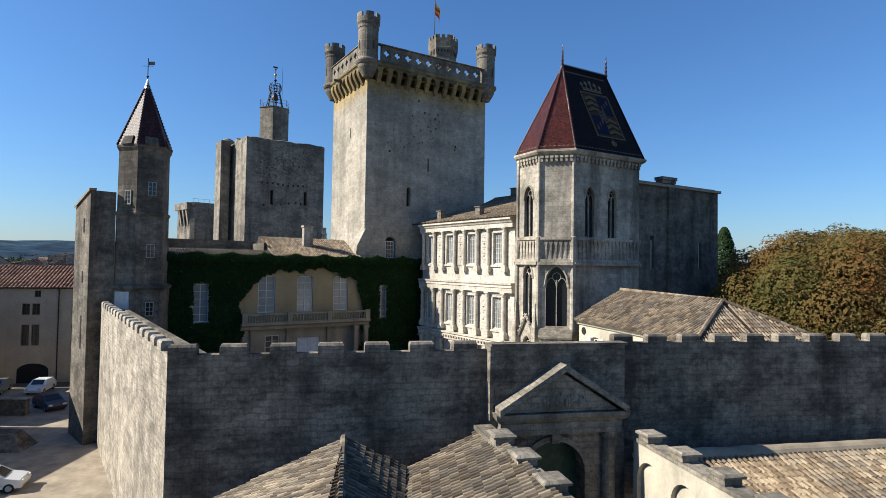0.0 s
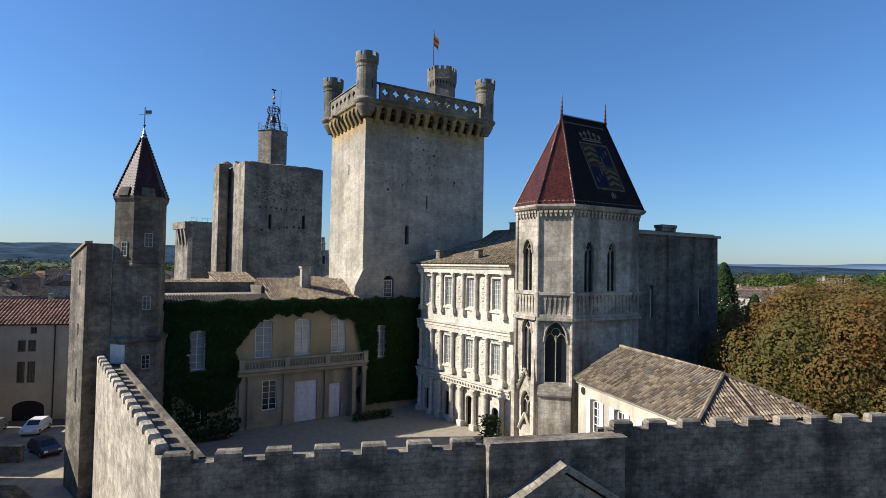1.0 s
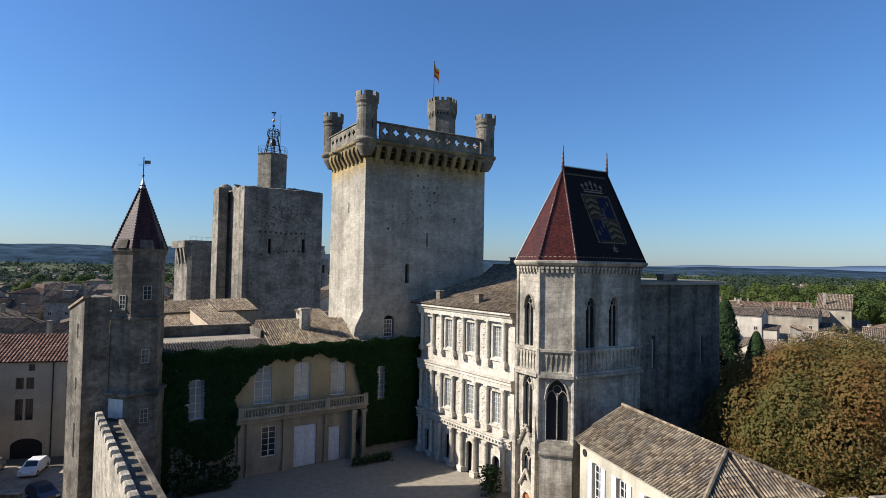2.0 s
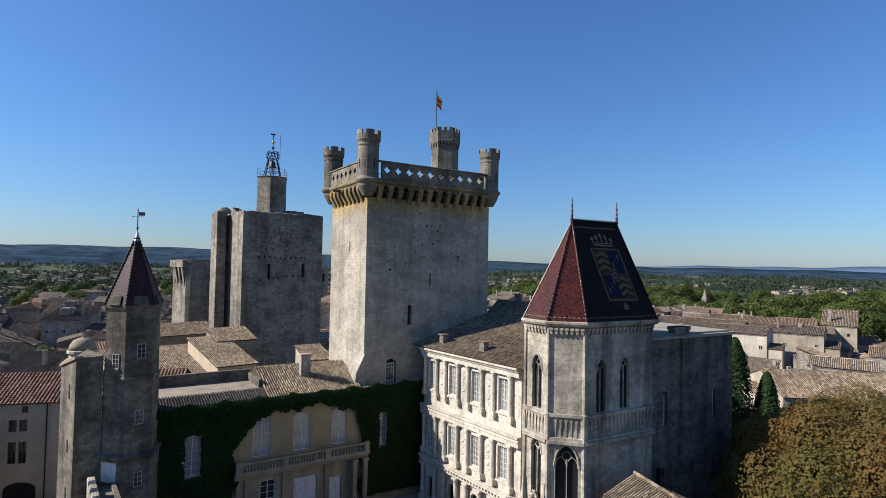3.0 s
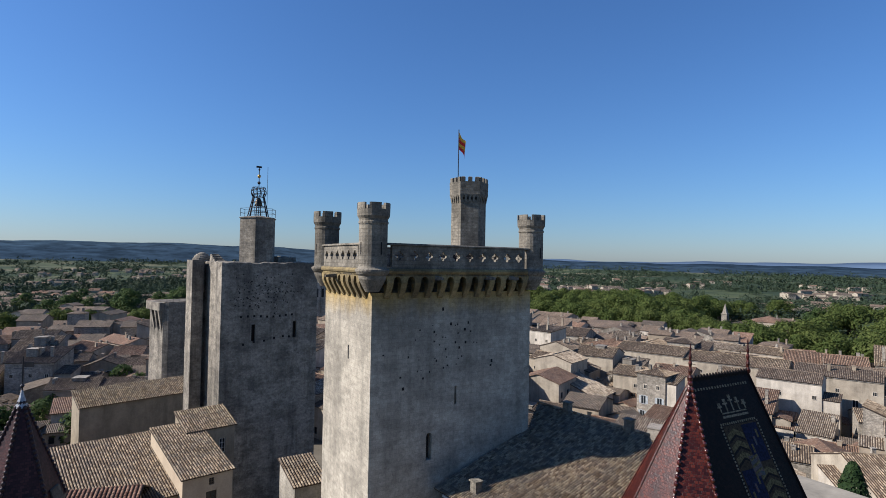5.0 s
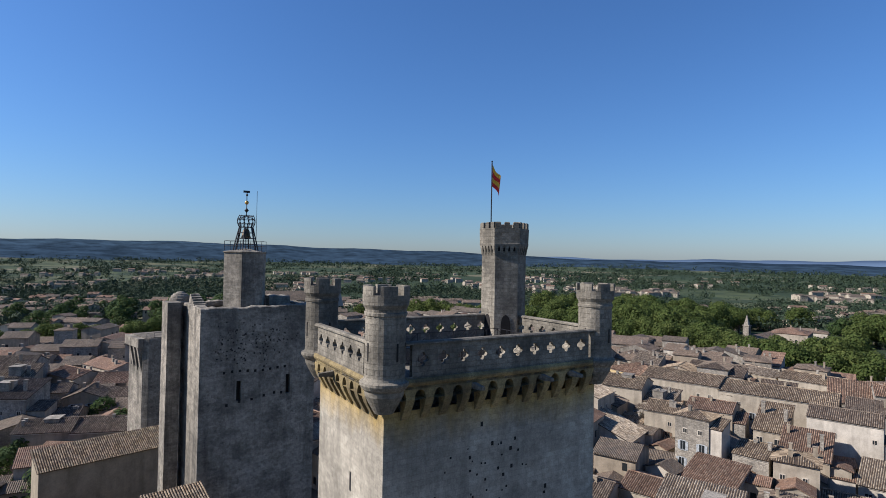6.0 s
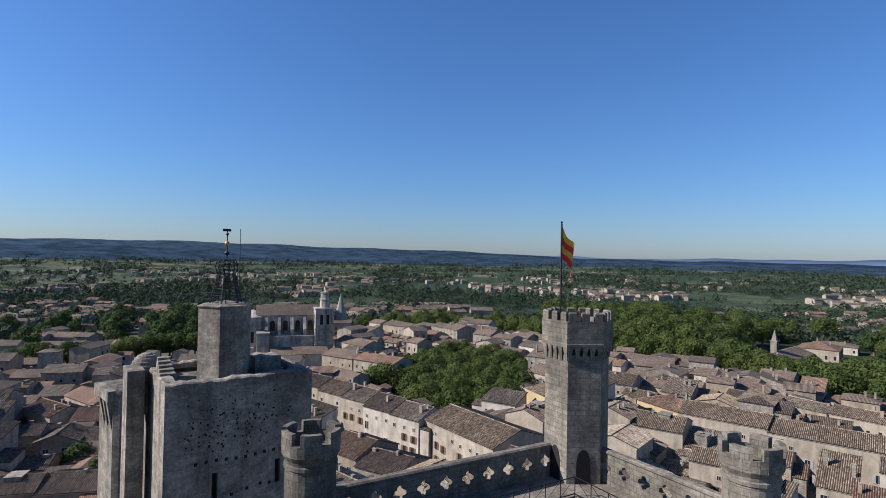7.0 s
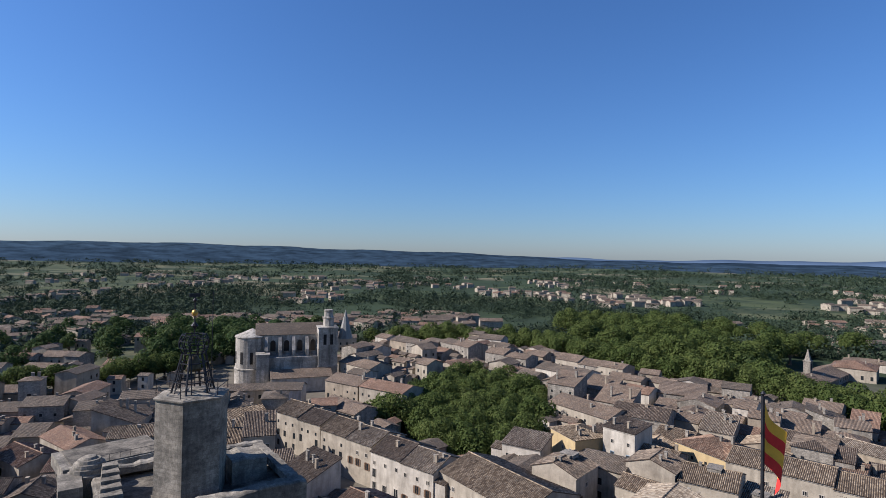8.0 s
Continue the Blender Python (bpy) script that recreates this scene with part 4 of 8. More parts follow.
def build_chapel():
    c = thing("chapel", "gothic stone chapel under a steep glazed tile roof", "chapel", 10.46, 44.3, 0.0, 30)
    s = 2.75
    k = s * math.sqrt(0.5)
    ring = [(0, 0), (CHAPEL_L, 0), (CHAPEL_L, 2 * k + s), (0, 2 * k + s), (-k, k + s), (-k, k)]
    eave = 21.3
    faces = [((0, 0), (CHAPEL_L, 0)), ((-k, k), (0, 0)), ((-k, k + s), (-k, k)), ((0, 2 * k + s), (-k, k + s))]
    body = Geo()
    plans = {0: [(1.75, 1.05, 14.5, 18.6), (4.35, 1.05, 14.5, 18.6)], 1: [(1.45, 1.7, 7.2, 12.0)], 2: [(1.4, 1.15, 14.5, 18.7), (1.4, 1.2, 7.3, 12.2), (1.4, 1.3, 3.4, 6.2)], 3: []}
    for n, (a, b) in enumerate(faces):
        d = Vector(b) - Vector(a)
        m = pose(a[0], a[1], 0, 0, 0, math.degrees(math.atan2(d.y, d.x)))
        holes = [(x - w / 2, x + w / 2, z0, z1, w * 0.95, True) for x, w, z0, z1 in plans[n]]
        if n == 2:
            holes.append((0.85, 1.85, 0, 2.5, 0.5))
        g = wall_panel(Geo(), 0, d.length, -1, eave, holes, 0.35)
        body.add(g, m)
        face = part("wall_face", Geo().add(g, m), CHAPEL, c)
        for x, w, z0, z1 in plans[n]:
            lancet_at(face, m, x, w, z0, z1)
        # balustrade band with blind arches
        for z0, z1, y in ((14.2, 14.42, -0.22), (12.4, 12.62, -0.2), (12.15, 12.396, -0.3)):
            part("band", Geo().add(Geo().box(0, d.length, y, 0, z0, z1), m), CHAPEL, face)
        cnt = round(d.length / 0.42)
        bal = mesh_from("blind_baluster", Geo().loft([[(-0.05, -0.03, 12.62), (0.05, -0.03, 12.62), (0.05, 0, 12.62), (-0.05, 0, 12.62)], [(-0.07, -0.1, 13.7), (0.07, -0.1, 13.7), (0.07, 0, 13.7), (-0.07, 0, 13.7)], [(-0.2, -0.12, 14.2), (0.2, -0.12, 14.2), (0.2, 0, 14.2), (-0.2, 0, 14.2)]]), CHAPEL)
        for i in range(cnt):
            part("blind_baluster", bal, None, face, m=m @ Matrix.Translation(((i + 0.5) * d.length / cnt, 0, 0)))
        # corbel frieze under the eave
        fr = mesh_from("frieze_corbel", Geo().box(-0.09, 0.09, -0.2, 0.0, eave - 0.75, eave - 0.25).box(-0.14, 0.14, -0.26, 0.0, eave - 0.45, eave - 0.25), CHAPEL)
        cnt = round(d.length / 0.42)
        for i in range(cnt):
            part("frieze_corbel", fr, None, face, m=m @ Matrix.Translation(((i + 0.5) * d.length / cnt, 0, 0)))
    d = Vector(faces[1][1]) - Vector(faces[1][0])
    m = pose(*faces[1][0], 0, 0, 0, math.degrees(math.atan2(d.y, d.x)))
    low = part("lower_body", Geo().add(Geo().box(0.2, d.length - 0.05, -0.85, 0, -1, 6.3), m), CHAPEL, c, "plain projecting lower wall")
    part("weathering", Geo().add(Geo().loft([[(0.1, -1.0, 6.3), (d.length, -1.0, 6.3), (d.length, 0, 6.3), (0.1, 0, 6.3)], [(0.1, -1.0, 6.42), (d.length, -1.0, 6.42), (d.length, 0, 7.1), (0.1, 0, 7.1)]]), m), TURRET, low, "sloping stone weathering")
    part("slit", Geo().add(Geo().box(1.3, 1.5, -0.86, -0.8, 0.8, 2.6), m), DARK, low)
    # gabled portal with pinnacles on the west face
    d = Vector(faces[2][1]) - Vector(faces[2][0])
    m = pose(*faces[2][0], 0, 0, 0, math.degrees(math.atan2(d.y, d.x)))
    portal = Geo()
    for p, q in (((0.35, 6.2), (1.4, 8.0)), ((2.4, 6.2), (1.4, 8.0)), ((0.55, 3.0), (1.4, 4.4)), ((2.2, 3.0), (1.4, 4.4))):
        portal.beam((p[0], -0.12, p[1]), (q[0], -0.12, q[1]), 0.13, 6)
    body = part("portal_gable", Geo().add(portal, m), CHAPEL, c, "pointed gables over the chapel door")
    for x in (0.12, 2.63):
        pin = Geo().box(x - 0.22, x + 0.22, -0.42, 0.0, -0.5, 7.2)
        pin.lathe(x, -0.21, [(0.3, 7.2), (0.2, 7.5), (0.03, 9.0)], 4, radians(45))
        for i in range(4):
            pin.lathe(x, -0.21, [(0.02, 7.5 + 0.35 * i), (0.2 - 0.035 * i, 7.58 + 0.35 * i), (0.02, 7.68 + 0.35 * i)], 8)
        part("pinnacle", Geo().add(pin, m), CHAPEL, body)
    for i in range(5):
        t = (i + 0.5) / 5
        for s0 in (-1, 1):
            part("crocket", Geo().add(Geo().lathe(1.4 + s0 * 1.05 * (1 - t), -0.2, [(0.02, 6.25 + 1.8 * t), (0.12, 6.37 + 1.8 * t), (0.02, 6.5 + 1.8 * t)], 6), m), CHAPEL, body)
    g = Geo()
    g.poly((CHAPEL_L, 0, -1), (CHAPEL_L, 2 * k + s, -1), (CHAPEL_L, 2 * k + s, eave), (CHAPEL_L, 0, eave))
    g.poly((CHAPEL_L, 2 * k + s, -1), (0, 2 * k + s, -1), (0, 2 * k + s, eave), (CHAPEL_L, 2 * k + s, eave))
    part("wall_back", g, CHAPEL, c)
    part("inside_shade", Geo().prism([(0.6, 0.5), (7.1, 0.5), (7.1, 5), (0.4, 5), (-1.3, 4.2), (-1.3, 2.1)], 0, 21), DARK, c)
    def grown(e, z):
        cx, cy = 3.4, k + s / 2
        return [(x + e * (1 if x > cx else -1) * (1.0 if x not in (0,) else 0.42), y + e * (1 if y > cy else -1) * (1.0 if abs(y - cy) > s else 0.42), z) for x, y in ring]
    part("eave_cornice", Geo().loft([grown(e, z) for e, z in ((0.05, eave - 0.28), (0.3, eave - 0.12), (0.42, eave + 0.05), (0.42, eave + 0.2), (0.3, eave + 0.24))]), CHAPEL, c, "moulded stone cornice")
    # corner shafts
    for x, y in ring:
        if x < 7:
            part("corner_shaft", Geo().lathe(x, y, [(0.24, -0.5), (0.2, 12.3), (0.26, 12.4), (0.26, 14.4), (0.17, 14.5), (0.17, eave - 0.3)], 8), CHAPEL, c, "slim engaged corner shaft")
    # roof
    z0, z1 = eave + 0.22, 29.6
    cy = k + s / 2
    r0, r1 = (1.65, cy, z1), (6.95, cy, z1)
    e = grown(0.28, z0)
    dark_faces = [(e[0], e[1], r1, r0), (e[2], e[3], r0, r1)]
    red_faces = [(e[5], e[0], r0), (e[4], e[5], r0), (e[3], e[4], r0), (e[1], e[2], r1)]
    roofs = []
    for pts, mat, label in [(q, GLAZED_DARK, "dark glazed tiles with a patterned panel") for q in dark_faces] + [(q, GLAZED, "dark red glazed tiles") for q in red_faces]:
        roofs.append(part("roof_face", Geo().poly(*pts), mat, c, label))
    for a in (e[0], e[5], e[4], e[3]):
        a, b = Vector(a), Vector(r0)
        n = 26
        ball = mesh_from("hip_tile", Geo().lathe(0, 0, [(0.03, -0.14), (0.09, -0.08), (0.1, 0.08), (0.04, 0.14)], 8), GLAZED_SHINY, True)
        part("hip_rib", Geo().beam(a, b, 0.07, 6), GLAZED, c)
        if a == Vector(e[0]) or a == Vector(e[5]):
            for i in range(n):
                p = a.lerp(b, (i + 0.5) / n)
                part("hip_tile", ball, None, c, m=Matrix.Translation(p + Vector((-0.04, -0.05, 0.05))))
    for a in (e[1], e[2]):
        part("hip_rib", Geo().beam(a, r1, 0.07, 6), GLAZED_DARK, c)
    tooth = mesh_from("ridge_tooth", Geo().loft([[(-0.12, -0.05, -0.02), (0.12, -0.05, -0.02), (0.12, 0.05, -0.02), (-0.12, 0.05, -0.02)], [(-0.12, -0.05, 0.14), (0.12, -0.05, 0.14), (0.12, 0.05, 0.14), (-0.12, 0.05, 0.14)], [(-0.07, -0.04, 0.2), (0.07, -0.04, 0.2), (0.07, 0.04, 0.2), (-0.07, 0.04, 0.2)], [(-0.02, -0.02, 0.3), (0.02, -0.02, 0.3), (0.02, 0.02, 0.3), (-0.02, 0.02, 0.3)]]), GLAZED_DARK)
    for i in range(20):
        x = r0[0] + (r1[0] - r0[0]) * (i + 0.5) / 20
        part("ridge_tooth", tooth, None, c, m=Matrix.Translation((x, cy, z1)))
    fin = mesh_from("finial", Geo().lathe(0, 0, [(0.14, 0), (0.16, 0.2), (0.07, 0.35), (0.13, 0.55), (0.06, 0.75), (0.11, 0.95), (0.05, 1.15), (0.09, 1.35), (0.03, 1.6), (0.05, 1.75), (0.01, 2.05)], 10), GLAZED)
    for r in (r0, r1):
        part("finial", fin, None, c, "glazed knobbed finial", m=Matrix.Translation(r))
    roof_arms(c, e[0], e[1], r1, r0)
    zigzag(c, e[5], e[0], r0)
    zigzag(c, e[4], e[5], r0)
    zigzag(c, e[0], e[1], r1)
    return c


def lancet_at(face, m, x, w, z0, z1):
    """Window parts are built in the plane of their wall face, then turned into place."""
    before = set(face.children)
    lancet(face, x, w, z0, z1, 0.0, CHAPEL)
    for ob in face.children:
        if ob not in before:
            ob.matrix_basis = m


def zigzag(c, a, b, apex):
    """A light zigzag course of tiles just above the eave."""
    a, b, t = Vector(a), Vector(b), Vector(apex)
    n = (b - a).cross(t - a).normalized()
    ud = (b - a).normalized()
    vd = n.cross(ud)
    g = Geo()
    L = (b - a).length
    k = max(4, round(L / 0.36))
    for i in range(k):
        u0, u1 = L * (i + 0.05) / k, L * (i + 0.95) / k
        inset = 0.35 * 0.45
        u0, u1 = max(u0, inset), min(u1, L - inset)
        o = a + n * 0.012
        part("zigzag_tile", Geo().poly(o + ud * u0 + vd * 0.28, o + ud * ((u0 + u1) / 2) + vd * 0.42, o + ud * u1 + vd * 0.28, o + ud * ((u0 + u1) / 2) + vd * 0.34), CREAM_TILE, c, "cream zigzag tile")


CREAM_TILE = plain("cream_glazed_tile", (0.27, 0.21, 0.13), 0.75, vary=0.4, scale=8, spec=0.1)
BLUE_TILE = plain("blue_glazed_tile", (0.016, 0.017, 0.042), 0.75, vary=0.45, scale=8, spec=0.1)
OCHRE_TILE = plain("ochre_glazed_tile", (0.16, 0.115, 0.05), 0.75, vary=0.4, scale=8, spec=0.1)
BROWN_TILE = plain("brown_glazed_tile", (0.07, 0.045, 0.025), 0.75, vary=0.4, scale=8, spec=0.1)


def roof_arms(c, e0, e1, r1, r0):
    """The shield with crown that is laid in coloured tiles in the roof."""
    a, b = Vector(e0), Vector(e1)
    n = (b - a).cross(Vector(r0) - a).normalized()
    ud = (b - a).normalized()
    vd = n.cross(ud)
    mid = ((Vector(r0) + Vector(r1)) / 2 - a).dot(ud) + 0.25
    H = (Vector(r0) - a).dot(vd)
    k = -0.06
    at = lambda u, v, h: a + ud * (mid + u + k * (v - H * 0.5)) + vd * v + n * h
    def patch(name, rects, mat, label, h=0.012, slope=0.0, parent=None):
        g = Geo()
        for u0, u1, v0, v1 in rects:
            g.loft([[at(u0, v0, 0.002), at(u1, v0 + slope, 0.002), at(u1, v1 + slope, 0.002), at(u0, v1, 0.002)], [at(u0, v0, h), at(u1, v0 + slope, h), at(u1, v1 + slope, h), at(u0, v1, h)]])
        return part(name, g, mat, parent or c, label)
    W, v0, v1 = 1.62, H * 0.20, H * 0.72
    shield = patch("roof_shield", [(-W + 0.12, W - 0.12, v0 + 0.1, v1 - 0.1)], BROWN_TILE, "brown field of the shield laid in the roof")
    dots = []
    m = 26
    for i in range(m):
        t0, t1 = v0 + (v1 - v0) * i / m, v0 + (v1 - v0) * (i + 0.55) / m
        dots += [(-W - 0.06, -W + 0.06, t0, t1), (W - 0.06, W + 0.06, t0, t1)]
    for i in range(17):
        u = -W + 2 * W * i / 17
        dots += [(u, u + 0.1, v0 - 0.06, v0 + 0.06), (u, u + 0.1, v1 - 0.06, v1 + 0.06)]
    tagged(patch("shield_border", dots, CREAM_TILE, "dotted cream border of the roof shield", 0.02, parent=shield), kind="stuff")
    vm, q = (v0 + v1) / 2, (v1 - v0) / 2
    # two quarters with chevron bands, two quarters of blue
    for u0, u1, w0 in ((-W + 0.2, -0.04, vm + 0.1), (0.04, W - 0.2, v0 + 0.2)):
        um = (u0 + u1) / 2
        for row in range(3):
            z = w0 + 0.12 + row * (q - 0.5) / 3
            patch("chevron", [(u0, um, z, z + 0.3)], OCHRE_TILE, "", 0.018, 0.3, shield)
            patch("chevron", [(um, u1, z + 0.3, z + 0.6)], OCHRE_TILE, "", 0.018, -0.3, shield)
            patch("chevron_shadow", [(u0, um, z - 0.14, z - 0.02)], GLAZED_DARK, "", 0.018, 0.3, shield)
            patch("chevron_shadow", [(um, u1, z + 0.16, z + 0.28)], GLAZED_DARK, "", 0.018, -0.3, shield)
    for u0, u1, w0 in ((-W + 0.2, -0.04, v0 + 0.2), (0.04, W - 0.2, vm + 0.1)):
        patch("blue_quarter", [(u0, u1, w0, w0 + q - 0.3)], BLUE_TILE, "blue quarter of the roof shield", 0.018, 0.0, shield)
        for i in range(3):
            patch("quarter_charge", [(u0 + 0.2 + 0.4 * i, u0 + 0.36 + 0.4 * i, w0 + 0.5 + 0.35 * i, w0 + 0.95 + 0.35 * i)], (OCHRE_TILE, GLAZED, OCHRE_TILE)[i], "", 0.024, 0.0, shield)
    patch("shield_heart", [(-0.42, 0.42, vm - 0.55, vm + 0.5)], GLAZED, "red heart of the roof shield", 0.024, 0.0, shield)
    for i in range(3):
        patch("heart_band", [(-0.36, 0.36, vm - 0.45 + 0.33 * i, vm - 0.32 + 0.33 * i)], OCHRE_TILE, "", 0.03, 0.2, shield)
    crown = patch("shield_crown", [(-1.15, 1.15, v1 + 0.28, v1 + 0.4), (-1.1, 1.1, v1 + 0.5, v1 + 0.57)], CREAM_TILE, "cream crown over the roof shield")
    for i, h in enumerate((0.45, 0.7, 0.95, 0.7, 0.45)):
        u = -1.1 + 0.55 * i
        for du, dv, sw, sh in ((0, 0.0, 0.05, h * 0.8), (0, h * 0.55, 0.2, 0.09), (0, h * 0.75, 0.12, 0.16)):
            patch("crown_leaf", [(u - sw, u + sw, v1 + 0.6 + dv, v1 + 0.6 + dv + sh)], CREAM_TILE, "", 0.014 + 0.004 * sw, 0.0, crown)
    pend = patch("shield_pendant", [(-0.06, 0.06, v0 - 0.9, v0 - 0.2)], CREAM_TILE, "cream cross below the roof shield")
    patch("pendant_arm", [(-0.3, 0.3, v0 - 0.55, v0 - 0.45)], CREAM_TILE, "", 0.02, 0.0, pend)
    for s in (-1, 1):
        patch("pendant_arm", [(s * 0.2 - 0.05, s * 0.2 + 0.05, v0 - 0.8, v0 - 0.62)], CREAM_TILE, "", 0.02, 0.0, pend)
    tagged(patch("ridge_pattern", [(-2.55 + 0.24 * i, -2.43 + 0.24 * i, H * 0.935, H * 0.95) for i in range(20)], CREAM_TILE, "row of cream tiles below the ridge"), kind="stuff")


build_chapel()


# ---- wing behind the chapel ----
def build_rear():
    r = thing("rear_wing", "tall dark stone wing with a flat roof", "building", 10.46, 44.3, 0.0, 30)
    g = wall_panel(Geo(), CHAPEL_L, 20.3, -1, 19.6, [(10.3, 10.8, 12.0, 15.0), (17.2, 17.7, 12.0, 14.6), (9.4, 10.5, 6.5, 8.5)], 0.4, 1.0)
    g.poly((20.3, 1.0, -1), (20.3, 12, -1), (20.3, 12, 19.6), (20.3, 1.0, 19.6))
    g.poly((20.3, 12, -1), (CHAPEL_L, 12, -1), (CHAPEL_L, 12, 19.6), (20.3, 12, 19.6))
    part("wall", g, SOOT_SHADE, r)
    part("inside_shade", Geo().box(8.2, 19.8, 1.4, 2.0, 0, 19), DARK, r)
    part("corner_pier", Geo().box(12.6, 14.2, 0.75, 1.0, -1, 19.6), SOOT_SHADE, r)
    part("roof", Geo().box(CHAPEL_L - 0.1, 20.5, 0.75, 12.2, 19.6, 19.85).box(8.2, 20.1, 1.2, 11.8, 19.85, 20.0), plain("pale_roof_screed", (0.29, 0.26, 0.205), 0.9, vary=0.2, scale=0.5), r, "flat pale roof with a thin edge")
    for x, w in ((12.0, 1.6), (13.2, 0.7)):
        part("roof_block", Geo().box(x, x + w, 1.0, 1.8, 20.0, 20.6).box(x - 0.08, x + w + 0.08, 0.92, 1.88, 20.6, 20.3), TOWER, r, "low stone chimney block")
    for x in (10.55, 17.45):
        casement(r, x - 0.25, x + 0.25, 12.0, 14.6, 1.25, 1, 5, FRAME, GLASS)


build_rear()


# ---- renaissance facade ----
def build_facade():
    f = thing("renaissance_wing", "sunlit renaissance palace front with three storeys of columns", "palace wing", -2.3, 64.3, 0.0, -53.6)
    L, top = 15.3, 16.6
    wc = [1.45, 5.2, 8.9, 12.9]
    nc = [3.3, 7.05, 10.9]
    holes = []
    for x in wc:
        holes += [(x - 0.62, x + 0.62, 12.2, 15.2), (x - 0.62, x + 0.62, 5.9, 8.9)]
    holes += [(1.0, 1.9, 0.2, 2.6), (4.7, 5.7, 0.4, 3.0, 0.3), (8.4, 9.4, 0.0, 3.2, 0.4), (12.4, 13.4, 0.2, 2.8, 0.4)]
    g = wall_panel(Geo(), 0, L, -1, top, holes, 0.3)
    part("wall", g, FACADE, f, "pale dressed limestone")
    part("end_wall", Geo().poly((0, 9, -1), (0, 0, -1), (0, 0, top), (0, 9, top)).poly((L, 0, -1), (L, 9, -1), (L, 9, top), (L, 0, top)).poly((L, 9, -1), (0, 9, -1), (0, 9, top), (L, 9, top)), FACADE, f)
    part("inside_shade", Geo().box(0.2, L - 0.2, 0.45, 0.6, 0, 16), DARK, f)
    for x in wc:
        for z in (12.2, 5.9):
            casement(f, x - 0.62, x + 0.62, z, z + 3.0, 0.14, 4, 6, FRAME, GLASS_PALE, 0.03)
            part("window_surround", Geo().box(x - 0.82, x - 0.62, -0.06, 0.0, z - 0.1, z + 3.05).box(x + 0.62, x + 0.82, -0.06, 0.0, z - 0.1, z + 3.05).box(x - 0.9, x + 0.9, -0.1, 0, z + 3.05, z + 3.25)
                 .box(x - 0.95, x + 0.95, -0.14, 0, z - 0.3, z - 0.1), FACADE, f)
            ped = Geo()
            arch = arch_line(x - 0.95, x + 0.95, z + 3.3, 0.42)
            ped.loft([[(p, -0.16, q) for p, q in arch], [(p, 0.0, q) for p, q in arch]])
            part("pediment", ped, FACADE, f)
    # carved panels between the windows
    for x in nc:
        for z in (12.0, 5.7):
            g = Geo().box(x - 0.45, x + 0.45, -0.05, 0, z, z + 3.3)
            for i in range(5):
                zz = z + 0.4 + 0.62 * i
                g.lathe(x, 0.03, [(0.04, zz - 0.24), (0.2 if i % 2 else 0.15, zz), (0.04, zz + 0.24)], 8)
                g.box(x - 0.3, x + 0.3, -0.09, 0, zz + 0.2, zz + 0.27)
            part("carved_panel", g, FACADE, f, "panel carved in relief")
    cols = [0.35, 2.5, 4.1, 6.25, 7.9, 10.0, 11.75, 14.1, 15.1]
    for z0, h, r in ((11.4, 4.3, 0.2), (5.1, 4.3, 0.22), (0.0, 4.0, 0.26)):
        me = mesh_from("column", Geo().box(-r * 1.45, r * 1.45, -2.2 * r, 0, 0, 0.55).lathe(0, -r, [(r * 1.2, 0.55), (r, 0.68), (r * 0.88, h - 0.45), (r, h - 0.4), (r * 1.25, h - 0.1)], 12).box(-r * 1.4, r * 1.4, -2.3 * r, 0, h - 0.1, h + 0.05), FACADE)
        for x in cols[:-1]:
            part("column", me, None, f, m=Matrix.Translation((x, 0, z0)))
    for z, h, out in ((15.7, 0.9, 0.75), (9.45, 0.95, 0.55), (4.1, 0.8, 0.6)):
        part("entablature", Geo().loft([[(-0.15, -y, zz), (L + 0.05, -y, zz), (L + 0.05, 0.0, zz), (-0.15, 0.0, zz)] for y, zz in ((0.42, z), (0.42, z + h * 0.45), (0.5, z + h * 0.5), (out * 0.8, z + h * 0.7), (out, z + h * 0.82), (out, z + h))]), FACADE, f, "moulded cornice")
        if z < 9:
            dm = mesh_from("dentil", Geo().box(-0.1, 0.1, -0.56, -0.4, z + 0.25, z + 0.45), FACADE)
            for i in range(34):
                part("dentil", dm, None, f, m=Matrix.Translation((0.25 + i * 0.45, 0, 0)))
    # roof
    rng = random.Random(5)
    # one deep slope that runs back past the keep's corner
    slope = [(x, y, 16.75 + 0.293 * (y + 0.7)) for x, y in ((-1.4, -0.7), (L + 1.5, -0.7), (L + 1.5, 6.5), (9.0, 14.5), (-4.0, 14.5), (-1.2, 10.2))]
    bed = Geo()
    roof_slab(bed, slope, 0.16)
    part("roof_bed", bed, TILE_BED, f)
    back = Geo()
    for p, q in zip(slope[1:4], slope[2:5]):
        back.poly((p[0], p[1], -1), (q[0], q[1], -1), (q[0], q[1], q[2] - 0.15), (p[0], p[1], p[2] - 0.15))
    part("rear_wall", back, CHAPEL, f)
    tagged(part("roof_tiles", ribbed_roof(Geo(), slope, rng), TILE, f, "brown barrel tile roof"), kind="stuff")
    g = Geo()
    p, q = Vector(slope[4]), Vector(slope[3])
    for i in range(30):
        g.beam(p.lerp(q, i / 30) + UP * 0.1, p.lerp(q, (i + 1.05) / 30) + UP * 0.08, 0.15, 7, 0.13)
    tagged(part("ridge_tiles", g, TILE, f), kind="stuff")
